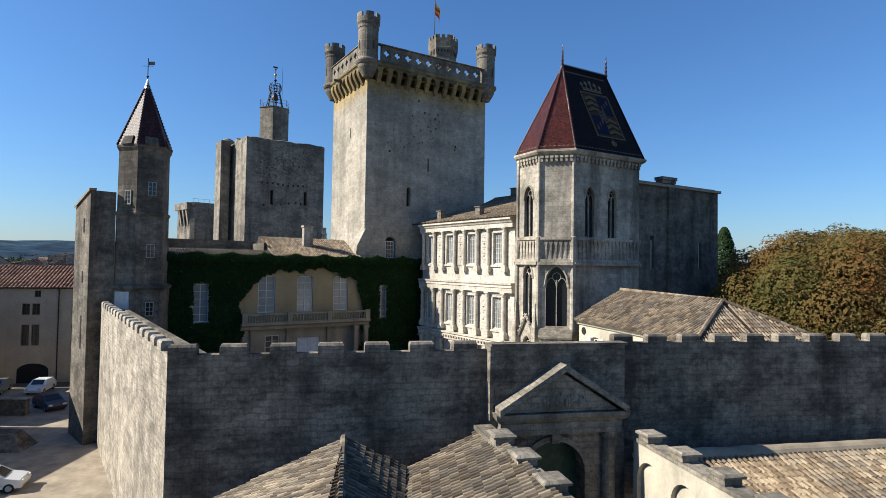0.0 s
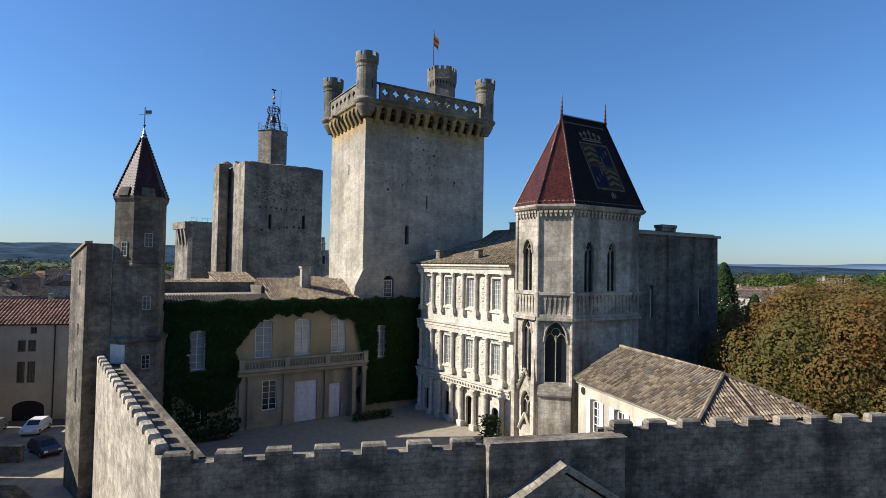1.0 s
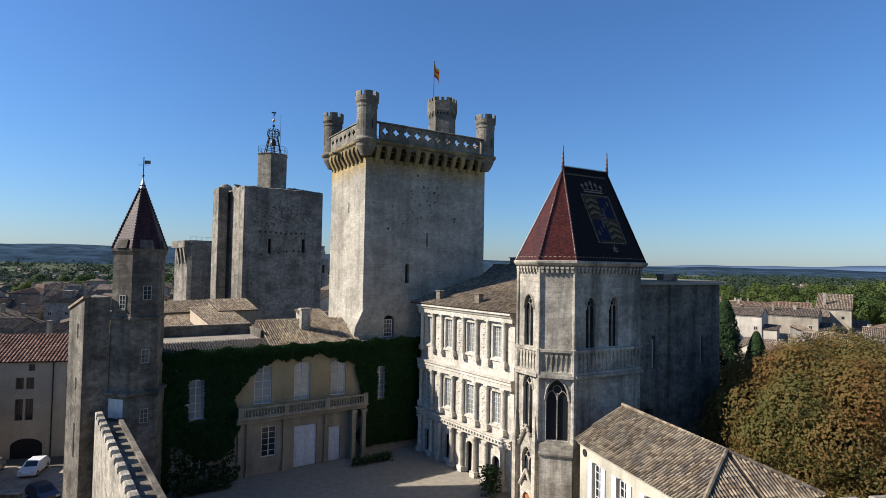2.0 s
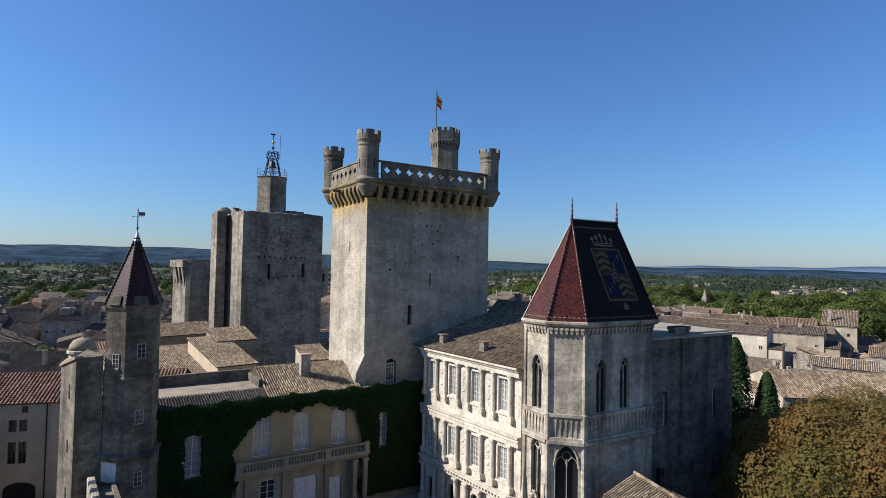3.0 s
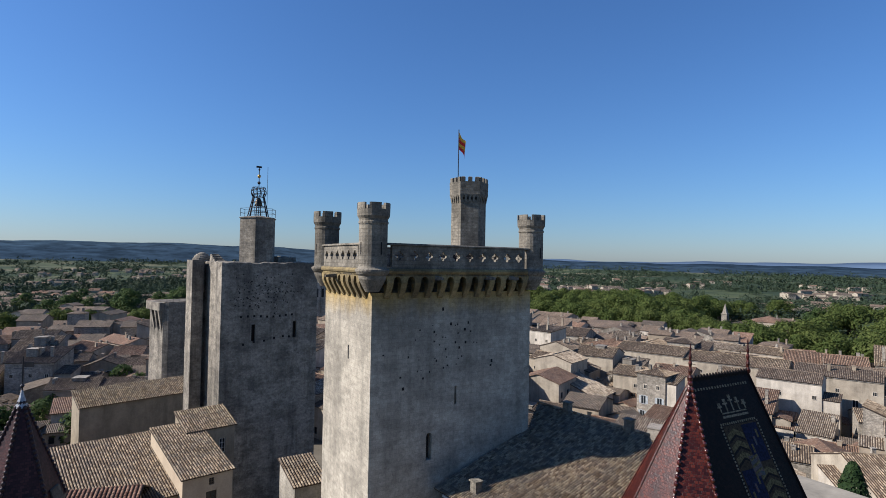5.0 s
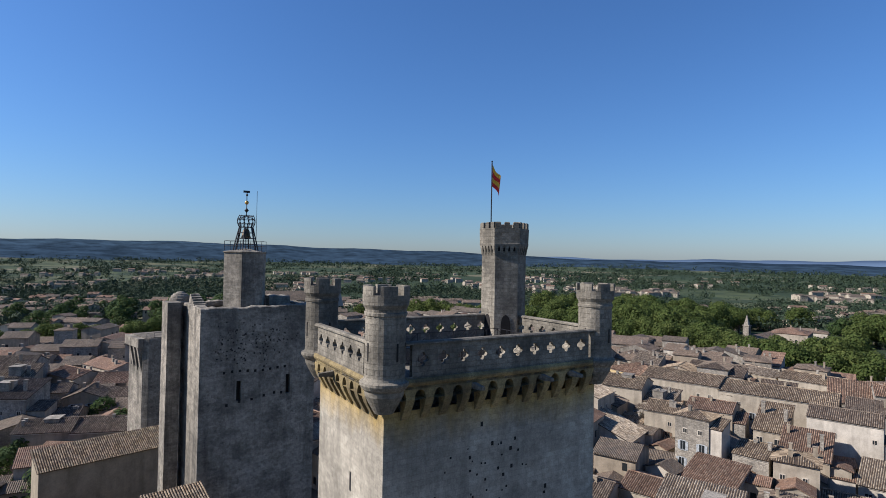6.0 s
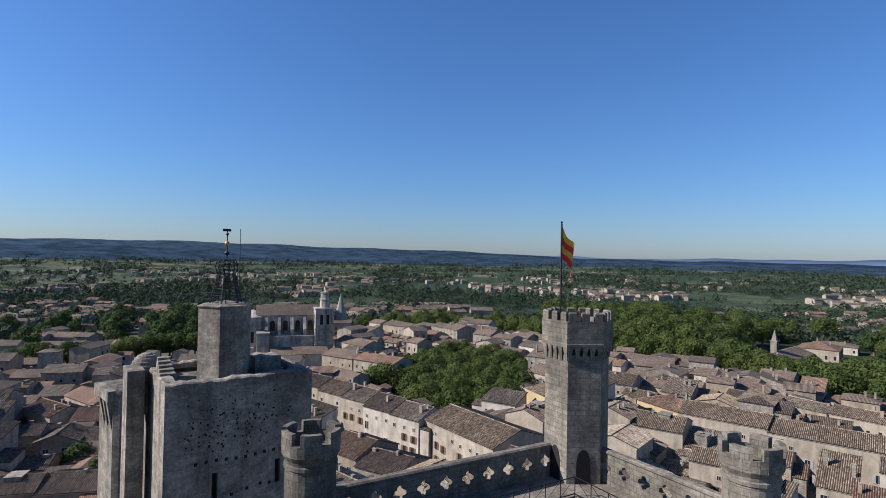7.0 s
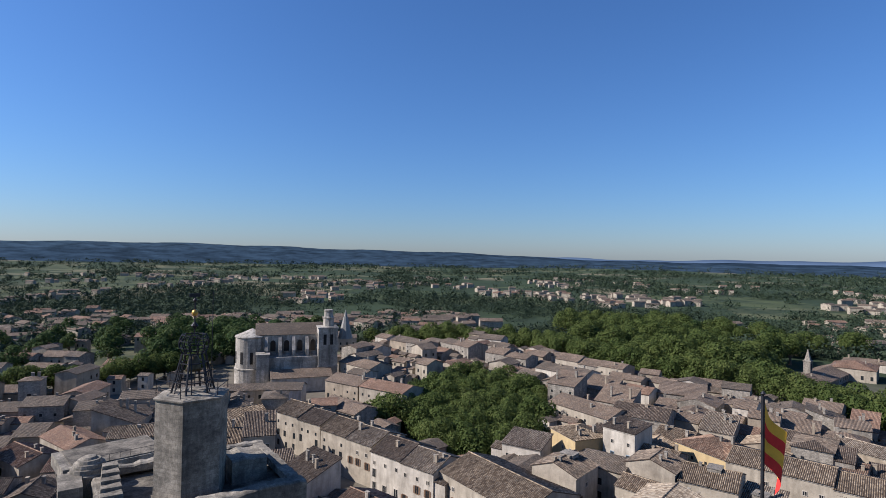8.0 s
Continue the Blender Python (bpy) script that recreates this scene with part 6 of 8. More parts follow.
flank_wall("forecourt_wall", (8.9, 25.6), (11.0, 16.0), 4.15, -3.5, "cream wall with blind arches and coping blocks", 4)
flank_wall("forecourt_wall", (4.6, 14.5), (2.15, 24.6), 4.85, -3.5, "cream wall with coping blocks beside tiled roofs", 4)


def tile_objects(parent, spots, mat):
    """Single barrel tiles, all on one mesh."""
    g = Geo()
    ring = []
    for v, r, h in ((0.0, 1.0, 1.0), (1.0, 0.82, 0.8)):
        ring.append([(-r, v, 0.05), (-r * 0.62, v, 0.8 * h), (0, v, h), (r * 0.62, v, 0.8 * h), (r, v, 0.05)])
    g.v = ring[0] + ring[1]
    for s in range(4):
        g.f.append((s, s + 1, s + 6, s + 5))
    g.f.append((4, 3, 2, 1, 0))
    me = mesh_from("roof_tile", g, mat)
    for p, ud, vd, n, length, r in spots:
        m = Matrix((ud * r, vd * length, n * 0.12)).transposed().to_4x4()
        m.translation = p
        part("roof_tile", me, None, parent, m=m)


def tiled_slopes(h, slopes, rng, pitch, course, mat, label):
    bed, g = Geo(), Geo()
    for face in slopes:
        bed.poly(*face)
        ribbed_roof(g, face, rng, pitch, course)
    part("roof_bed", bed, TILE_BED, h)
    tagged(part("roof_tiles", g, mat, h, label), kind="stuff")


TILE_LODGE = tiles("weathered_lodge_tiles", ((0.085, 0.064, 0.042), (0.18, 0.14, 0.09), (0.31, 0.25, 0.165)), ribs=False, lichen=0.6)
TILE_ONE = single_tiles("single_roof_tiles", ((0.15, 0.105, 0.062), (0.28, 0.205, 0.122), (0.43, 0.34, 0.215)))


def build_front_house():
    h = thing("gatehouse_lodge", "low lodge with weathered barrel tile roofs", "house", 0.0, 18.0, -3.4, 0)
    rng = random.Random(21)
    o = Vector((0, 18.0, -3.4))
    q = lambda *pts: [Vector(p) - o for p in pts]
    part("wall", Geo().prism([(-11.4, -2), (3.6, -2), (2.0, 6.3), (-10.4, 4.3)], 0, 3.6), ANNEX, h)
    slopes = [
        q((-12.3, 14.0, 0.9), (-11.4, 23.0, 1.2), (-3.95, 22.9, 4.75), (-2.4, 14.0, 4.3)),
        q((-1.0, 14.0, 3.0), (-3.0, 14.0, 4.1), (-3.9, 22.95, 4.72), (-1.5, 23.5, 3.5)),
        q((-0.9, 14.0, 3.1), (-1.4, 23.6, 3.3), (2.15, 24.4, 5.0), (4.3, 14.0, 4.8)),
    ]
    slopes[0] = [slopes[0][1], slopes[0][0], slopes[0][3], slopes[0][2]]
    slopes[2] = [slopes[2][1], slopes[2][0], slopes[2][3], slopes[2][2]]
    slopes[1] = [slopes[1][0], slopes[1][3], slopes[1][2], slopes[1][1]]
    tiled_slopes(h, slopes, rng, 0.25, 0.38, TILE_LODGE, "grey weathered barrel tiles")
    g = Geo()
    for p, r in ((q((-3.95, 22.9, 4.85))[0], q((-2.5, 14.0, 4.4))[0]),):
        n = 22
        for i in range(n):
            g.beam(p.lerp(r, i / n), p.lerp(r, (i + 1.05) / n) - UP * 0.02, 0.15, 7, 0.13)
    tagged(part("ridge_tiles", g, TILE_LODGE, h), kind="stuff")


build_front_house()


def build_east_lodge():
    h = thing("east_lodge", "low lodge with a red-brown barrel tile roof under the rampart", "house", 18.0, 24.0, -3.4, 10.5)
    rng = random.Random(22)
    part("wall", Geo().box(-8.2, 22, -8.0, 3.9, 0, 3.6), ANNEX, h)
    slopes = [[(-8.1, -9.0, 3.2), (22, -9.0, 3.2), (22, 3.7, 6.35), (-8.1, 3.7, 6.35)]]
    tiled_slopes(h, [[Vector(p) for p in s] for s in slopes], rng, 0.29, 0.42, TILE, "sun-bleached barrel tiles")
    spots = []
    ribbed_roof(Geo(), [Vector(p) + Vector((0, 0, 0.03)) for p in [(-6.5, -2.2, 4.89), (-0.5, -2.2, 4.89), (-0.5, 3.0, 6.18), (-6.5, 3.0, 6.18)]], rng, 0.29, 0.42, keep=spots)
    tile_objects(h, spots[:300], TILE_ONE)
    part("ridge_coping", Geo().loft([[(x, 4.05 + 0.48 * math.cos(a) + 0.03 * noise.noise(Vector((x, 0, 0))), 6.28 + (0.4 + 0.05 * noise.noise(Vector((x * 0.8, 3, 0)))) * math.sin(a)) for a in (math.pi * k / 8 for k in range(9))] for x in (-8.0 + 0.5 * i for i in range(61))]), WINGWALL, h, "rounded mortar ridge")


build_east_lodge()


# ---- courtyard details ----
def build_court():
    d = thing("chapel_door", "orange-brown wooden door with a stone arch", "door", 7.35, 46.15, 0, -60)
    part("leaf", Geo().box(-0.5, 0.5, -0.02, 0.1, 0, 2.3), plain("orange_wood", (0.36, 0.13, 0.04), 0.6), d)
    bed_rng = random.Random(14)
    for x, y, w, dpt, hgt, cnt in ((-7.2, 59.5, 4.5, 1.0, 0.8, 700), (-21.5, 51.2, 5.0, 1.2, 1.0, 900), (4.6, 51.6, 1.6, 1.6, 2.6, 900)):
        s = thing("shrub", "dark green shrubs along the wall", "shrub", x, y, 0, 33, "shrubs")
        g = Geo()
        def place():
            a = Vector((bed_rng.uniform(-w / 2, w / 2), bed_rng.uniform(-dpt / 2, dpt / 2), hgt * bed_rng.random() ** 0.6))
            return a, Vector((0, 0, 1))
        scatter_leaves(g, bed_rng, cnt, place, 0.13)
        tagged(part("leaves", g, OLIVE, s), kind="stuff")
        part("stem", Geo().beam((0, 0, -0.05), (0, 0, hgt * 0.6), 0.06, 5), BARK, s)


build_court()


# ---- houses inside and beside the castle ----
BROWN_FRAME = plain("brown_window_paint", (0.09, 0.065, 0.045), 0.7, vary=0.15)


def yard_house(name, label, x, y, turn, L, D, eave, rise, mat, wins=(), base=-2.0, tile=None, pitch=0.3, back=False):
    h = thing(name, label, "house", x, y, 0.0, turn)
    rng = random.Random(int(L * 10 + D))
    depth = 2 * D if back else D
    w = wall_panel(Geo(), 0, L, base, eave, [(a, b, c, d) for a, b, c, d in wins], 0.22)
    w.poly((0, D, base), (0, 0, base), (0, 0, eave), (0, D, eave + rise)).poly((L, 0, base), (L, D, base), (L, D, eave + rise), (L, 0, eave)).poly((L, D, base), (0, D, base), (0, D, eave + rise), (L, D, eave + rise))
    if back:
        w.poly((0, 2 * D, base), (0, D, base), (0, D, eave + rise), (0, 2 * D, eave))
    part("wall", w, mat, h)
    for a, b, c, d in wins:
        casement(h, a, b, c, d, 0.14, 2, 3, FRAME if mat is not HOUSE_WALL else BROWN_FRAME, GLASS, 0.04)
    k = rise / D
    o = 0.35
    face = [(-0.25, -o, eave - o * k + 0.05), (L + 0.25, -o, eave - o * k + 0.05), (L + 0.25, D, eave + rise + 0.05), (-0.25, D, eave + rise + 0.05)]
    bed = Geo()
    roof_slab(bed, face, 0.14)
    if back:
        roof_slab(bed, [(L + 0.25, 2 * D + o, eave - o * k + 0.05), (-0.25, 2 * D + o, eave - o * k + 0.05), (-0.25, D, eave + rise + 0.05), (L + 0.25, D, eave + rise + 0.05)], 0.14)
    part("roof_bed", bed, TILE_BED, h)
    g = ribbed_roof(Geo(), face, rng, pitch, 0.42)
    tagged(part("roof_tiles", g, tile or TILE, h, "old barrel tiles"), kind="stuff")
    return h


yard_house("stable_range", "long low range with a lean-to tile roof", -63.4, 110.6, 47, 18.8, 4.6, 10.4, 2.0, WINGWALL)
yard_house("yard_house", "rendered house with a wide tile roof", -41.5, 73.6, 42, 12.6, 15.5, 9.0, 3.1, WINGWALL, [(10.6, 11.5, 4.5, 6.5)])
yard_house("yard_house", "taller rendered house with a tile roof and a shuttered window", -31.9, 80.2, 42, 5.6, 13.0, 11.0, 2.6, HOUSE_WALL, [(2.6, 3.8, 6.6, 8.9), (2.9, 3.5, 9.6, 10.4)])
yard_house("yard_house", "small upper house with a tile roof", -36.0, 90.0, 42, 6.2, 5.0, 13.2, 1.5, WINGWALL, [(4.2, 5.0, 9.5, 11.5)])
yard_house("yard_shed", "small shed roof beside the keep", -17.5, 73.0, 33, 3.2, 5.0, 13.4, 1.2, KEEP)
wh = yard_house("street_house", "cream rendered house with a ribbed red-brown tile roof", -66.0, 64.6, 15, 33.0, 5.5, 8.5, 2.5, HOUSE_WALL,
           [(x + a, x + a + 0.85, z, z + h) for x in (4.5, 9.5, 14.6, 20.0) for a in (0, 1.1) for z, h in ((1.2, 2.6), (5.0, 1.4))] + [(15.9, 16.6, 7.2, 8.0)], -3.6, TILE_RED, 0.42, True)
arch = arch_line(14.3, 17.7, -1.9, 0.9)
part("carriage_arch", Geo().loft([[(14.3, -0.02, -3.4)] + [(p, -0.02, q) for p, q in arch] + [(17.7, -0.02, -3.4)], [(14.3, 0.1, -3.4)] + [(p, 0.1, q) for p, q in arch] + [(17.7, 0.1, -3.4)]]), DARK, wh, "dark arched carriage door")
for x in (11.9, 18.6):
    part("drainpipe", Geo().beam((x, -0.1, -3.4), (x, -0.1, 8.4), 0.07, 6), IRON, wh)


# ---- street ----
def car(x, y, turn, paint, label):
    c = thing("car", label, "car", x, y, -3.36, turn, "parked cars")
    mat = plain("car_paint", paint, 0.3, 0.1, 0.03, 2.0, 0.6)
    side = [(-2.0, 0.3), (-2.05, 0.75), (-1.85, 0.95), (-1.45, 1.4), (0.35, 1.45), (1.05, 0.98), (1.9, 0.8), (2.05, 0.55), (2.0, 0.3)]
    g = Geo()
    rings = []
    for w, k in ((-0.86, 0.0), (-0.8, 1.0), (0.8, 1.0), (0.86, 0.0)):
        rings.append([(px, w * (0.82 if pz > 1.0 else 1.0), pz) for px, pz in side])
    g.loft(rings)
    body = part("body", g, mat, c)
    part("windscreen", Geo().poly((1.02, -0.62, 1.03), (1.02, 0.62, 1.03), (0.42, 0.56, 1.43), (0.42, -0.56, 1.43)).add(Geo(), Matrix()), GLASS, c)
    for s in (-1, 1):
        part("side_window", Geo().poly((-1.35, s * 0.715, 1.36), (0.3, s * 0.715, 1.4), (0.85, s * 0.72, 1.04), (-1.6, s * 0.72, 1.04)), GLASS, c)
        part("headlight", Geo().box(1.86, 2.04, s * 0.62 - 0.16, s * 0.62 + 0.16, 0.6, 0.76), FRAME, body)
        for wx in (-1.3, 1.3):
            w = part("wheel", Geo().add(Geo().lathe(0, 0, [(0.31, -0.1), (0.31, 0.1)], 16), pose(wx, s * 0.78, 0.31, 90, 0, 0)), plain("tyre", (0.02, 0.02, 0.02), 0.9), c)
            part("rim", Geo().add(Geo().lathe(0, 0, [(0.19, -0.115), (0.19, 0.115)], 12), pose(wx, s * 0.78, 0.31, 90, 0, 0)), LEAD, w)
    part("rear_window", Geo().poly((-1.9, -0.6, 1.0), (-1.9, 0.6, 1.0), (-1.52, 0.55, 1.36), (-1.52, -0.55, 1.36)), GLASS, c)


car(-46.2, 64.2, -75, (0.75, 0.75, 0.74), "white hatchback parked before the house")
car(-50.6, 63.4, -70, (0.18, 0.18, 0.17), "grey car parked before the house")
car(-40.2, 57.2, -35, (0.02, 0.025, 0.05), "dark blue car parked beside the tower")
car(-29.6, 36.8, 20, (0.62, 0.61, 0.57), "silver car parked in the street")
low = thing("low_wall", "low rubble wall along the ramp", "wall", -60, 53.0, -3.4, 4)
part("wall_body", Geo().box(0, 19.5, 0, 0.6, 0, 1.6), RAMPART, low)
part("coping", Geo().box(-0.05, 19.55, -0.06, 0.66, 1.6, 1.72), CHAPEL, low)
low2 = thing("low_wall", "broken rubble bank with weeds", "wall", -48, 42.0, -3.4, 8)
part("wall_body", Geo().loft([[(0, 0, 0), (15, 0, 0), (15, 2.5, 0), (0, 2.5, 0)], [(0.5, 0.5, 1.9), (14.2, 0.6, 1.2), (14.0, 2.0, 1.3), (0.6, 2.0, 2.0)]]), RAMPART, low2)

# a plain house across the street, whose shadow lies on the paving
side = thing("house", "plain rendered house across the street", "house", -52.0, 27.0, -3.4, 0)
part("wall", Geo().box(0, 11.5, 0, 22, 0, 8.8), HOUSE_WALL, side)
eaves = Geo()
roof_slab(eaves, [(-0.4, 22.4, 8.7), (-0.4, -0.4, 8.7), (5.75, -0.4, 10.4), (5.75, 22.4, 10.4)])
roof_slab(eaves, [(11.9, -0.4, 8.7), (11.9, 22.4, 8.7), (5.75, 22.4, 10.4), (5.75, -0.4, 10.4)])
part("roof", eaves, TILE_BED, side)
corner = thing("house", "plain rendered corner house across the street", "house", -74.0, 49.6, -3.4, 0)
part("wall", Geo().box(0, 20, 0, 12.5, 0, 12.0), HOUSE_WALL, corner)
eaves = Geo()
roof_slab(eaves, [(-0.4, -0.4, 11.9), (20.4, -0.4, 11.9), (20.4, 6.25, 13.8), (-0.4, 6.25, 13.8)])
roof_slab(eaves, [(20.4, 12.9, 11.9), (-0.4, 12.9, 11.9), (-0.4, 6.25, 13.8), (20.4, 6.25, 13.8)])
part("roof", eaves, TILE_BED, corner)
dome = thing("roof_lantern", "small pale domed lantern rising behind the roofs", "lantern", -48.6, 76.5, 0.0, 0)
part("drum", Geo().lathe(0, 0, [(1.6, 4.0), (1.6, 13.2), (1.85, 13.3), (1.85, 13.6), (1.7, 13.7)], 16), ANNEX, dome)
part("cap", Geo().lathe(0, 0, [(1.7, 13.7), (1.55, 14.3), (1.15, 14.9), (0.6, 15.2), (0.12, 15.3), (0.05, 15.8)], 16), WINGWALL, dome, "weathered grey dome", smooth=True)
weed = thing("shrub", "grey-green bushes by the street", "shrub", -34.5, 36.0, -3.4, 0, "shrubs")
bush_rng = random.Random(4)
bush = Geo()
crown = [(-3.2, 1.2, 1.0, 1.4), (-1.2, 0.4, 1.1, 1.3), (0.8, 0.0, 0.8, 1.1), (-2.2, -0.8, 0.9, 1.2)]


def bush_spot():
    cx, cy, cz, r = bush_rng.choice(crown)
    u = Vector((bush_rng.gauss(0, 1), bush_rng.gauss(0, 1), bush_rng.gauss(0.3, 1))).normalized()
    return Vector((cx, cy, cz)) + u * r * bush_rng.uniform(0.6, 1.1), u


scatter_leaves(bush, bush_rng, 3500, bush_spot, 0.11)
tagged(part("leaves", bush, OLIVE, weed), kind="stuff")
part("stem", Geo().beam((-1.5, 0, -0.1), (-1.2, 0.1, 1.0), 0.08, 5), BARK, weed)


# ---- distant hills ----
def build_hills():
    # haze is painted into both colours: blue near ridge, paler blue far one
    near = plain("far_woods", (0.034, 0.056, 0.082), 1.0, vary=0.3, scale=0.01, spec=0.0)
    far = plain("painted_haze_hills", (0.115, 0.165, 0.24), 1.0, vary=0.1, scale=0.002, spec=0.0)
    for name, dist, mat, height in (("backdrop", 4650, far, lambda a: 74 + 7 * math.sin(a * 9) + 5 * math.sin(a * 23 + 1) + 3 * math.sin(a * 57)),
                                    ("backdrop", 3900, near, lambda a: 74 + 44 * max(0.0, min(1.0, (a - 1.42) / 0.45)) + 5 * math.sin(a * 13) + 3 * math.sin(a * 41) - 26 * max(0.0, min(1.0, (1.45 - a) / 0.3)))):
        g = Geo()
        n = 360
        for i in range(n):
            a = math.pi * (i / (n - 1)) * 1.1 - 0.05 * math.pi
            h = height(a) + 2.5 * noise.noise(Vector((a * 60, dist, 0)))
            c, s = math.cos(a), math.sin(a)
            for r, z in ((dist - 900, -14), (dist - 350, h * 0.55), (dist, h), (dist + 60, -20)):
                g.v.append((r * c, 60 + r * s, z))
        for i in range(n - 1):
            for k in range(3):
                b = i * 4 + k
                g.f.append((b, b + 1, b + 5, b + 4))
        tagged(part(name, g, mat, smooth=True), "wooded hills along the horizon, haze in their colour", "hills", kind="structure")


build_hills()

# ---- town houses ----
WALLS = [plaster("house_cream", (0.44, 0.38, 0.285), (0.25, 0.21, 0.155), soil=0.85), plaster("house_sand", (0.38, 0.31, 0.22), (0.21, 0.172, 0.122), soil=0.85),
         masonry("house_stone", (0.44, 0.385, 0.295), (0.25, 0.215, 0.165), (0.075, 0.066, 0.052), 0.26, 0.45, joint=0.03, soil=0.45, streak=0.5, rubble=0.8, relief=0.9, contrast=1.0, speck=0.8), plaster("house_white", (0.56, 0.50, 0.405), (0.34, 0.30, 0.24), soil=0.85), plaster("house_yellow", (0.48, 0.36, 0.17), (0.38, 0.28, 0.14))]
ROOFS = [TILE_FAR, TILE_FAR2, TILE_FAR, TILE_FAR3, TILE_FAR]
WALL_WORDS = ["cream rendered", "sand-coloured rendered", "grey stone", "white rendered", "yellow ochre rendered"]
SHUT = [plain("shutter_grey", (0.33, 0.35, 0.36), 0.7), plain("shutter_brown", (0.16, 0.10, 0.06), 0.7), plain("shutter_blue", (0.25, 0.32, 0.38), 0.7)]


def window_meshes():
    """Window frames of two lights, with or without open shutters, each one plate with two openings."""
    out = []
    for w, h, mat, shutters in ((1.0, 1.7, SHUT[0], True), (1.0, 1.6, SHUT[1], True), (0.9, 1.5, SHUT[2], False), (1.1, 1.9, WALLS[3], False), (0.7, 0.8, WALLS[3], False)):
        side = w * 1.02 if shutters else w / 2 + 0.2
        xs = [-side, -w / 2 - 0.12, -w / 2, -0.035, 0.035, w / 2, w / 2 + 0.12, side]
        zs = [-0.14, 0.0, h, h + 0.14]
        solid = {(i, j) for i in range(1, 6) for j in range(3)} - {(2, 1), (4, 1)}
        if shutters:
            solid |= {(0, 1), (6, 1)}
        g, spot = Geo(), {}
        def at(i, j, y):
            if (i, j, y) not in spot:
                spot[i, j, y] = len(g.v)
                g.v.append((xs[i], y, zs[j]))
            return spot[i, j, y]
        for i, j in sorted(solid):
            g.f.append((at(i, j, -0.07), at(i + 1, j, -0.07), at(i + 1, j + 1, -0.07), at(i, j + 1, -0.07)))
            for di, dj, (p, q) in ((-1, 0, ((i, j + 1), (i, j))), (1, 0, ((i + 1, j), (i + 1, j + 1))), (0, -1, ((i, j), (i + 1, j))), (0, 1, ((i + 1, j + 1), (i, j + 1)))):
                if (i + di, j + dj) not in solid:
                    g.f.append((at(*p, -0.07), at(*p, 0.0), at(*q, 0.0), at(*q, -0.07)))
        out.append((mesh_from("window", g, mat), mesh_from("pane", Geo().box(-w / 2, w / 2, -0.03, 0, 0, h), GLASS)))
    return out


WINDOWS = window_meshes()


def add_windows(h, rng, L, z0, z1, m, kind, bare=False, sparse=0.3):
    n = max(1, int(L / 3.1))
    floors = max(1, int((z1 - z0 - 0.8) / 2.9))
    for f in range(floors):
        z = z0 + 1.0 + f * (z1 - z0 - 0.9) / floors
        for i in range(n):
            if rng.random() < sparse:
                continue
            wm, pm = WINDOWS[kind if f < floors - 1 or floors < 3 else 4]
            at = m @ Matrix.Translation((L * (i + 0.5 + rng.uniform(-0.12, 0.12)) / n, 0, z + rng.uniform(-0.15, 0.15)))
            if bare:
                part("window", pm, None, h, m=at)
            else:
                part("pane", pm, None, part("window", wm, None, h, m=at))


def skin(h, faces, roof, rng, near, ridge=None):
    """The roof of a house: slabs, and on the nearer houses their rows of tiles."""
    rg = Geo()
    for q in faces:
        roof_slab(rg, q, 0.15)
    if not near:
        part("roof", rg, ROOFS[roof], h)
        return
    part("roof", rg, TILE_BED, h, "dark bed under the tiles")
    g = Geo()
    for q in faces:
        ribbed_roof(g, q, rng, 0.36, 0.62, coarse=True)
    if ridge:
        p, q = Vector(ridge[0]), Vector(ridge[1])
        n = max(2, int((q - p).length / 0.5))
        for i in range(n):
            g.beam(p.lerp(q, i / n), p.lerp(q, (i + 1.04) / n), 0.16, 5, 0.13)
    tagged(part("roof_tiles", g, (TILE_TOWN, TILE_DARK, TILE_TOWN, TILE_RED2, TILE_PALE)[roof], h, "old barrel tiles"), kind="stuff")


TILE_DARK = tiles("dark_town_tiles", ((0.085, 0.06, 0.042), (0.165, 0.122, 0.085), (0.27, 0.21, 0.15)), ribs=False, lichen=0.5)
TILE_PALE = tiles("pale_town_tiles", ((0.16, 0.118, 0.078), (0.30, 0.235, 0.16), (0.45, 0.37, 0.265)), ribs=False, lichen=0.4)
TILE_RED2 = tiles("orange_town_tiles", ((0.14, 0.078, 0.048), (0.235, 0.14, 0.088), (0.34, 0.235, 0.155)), ribs=False, lichen=0.3)


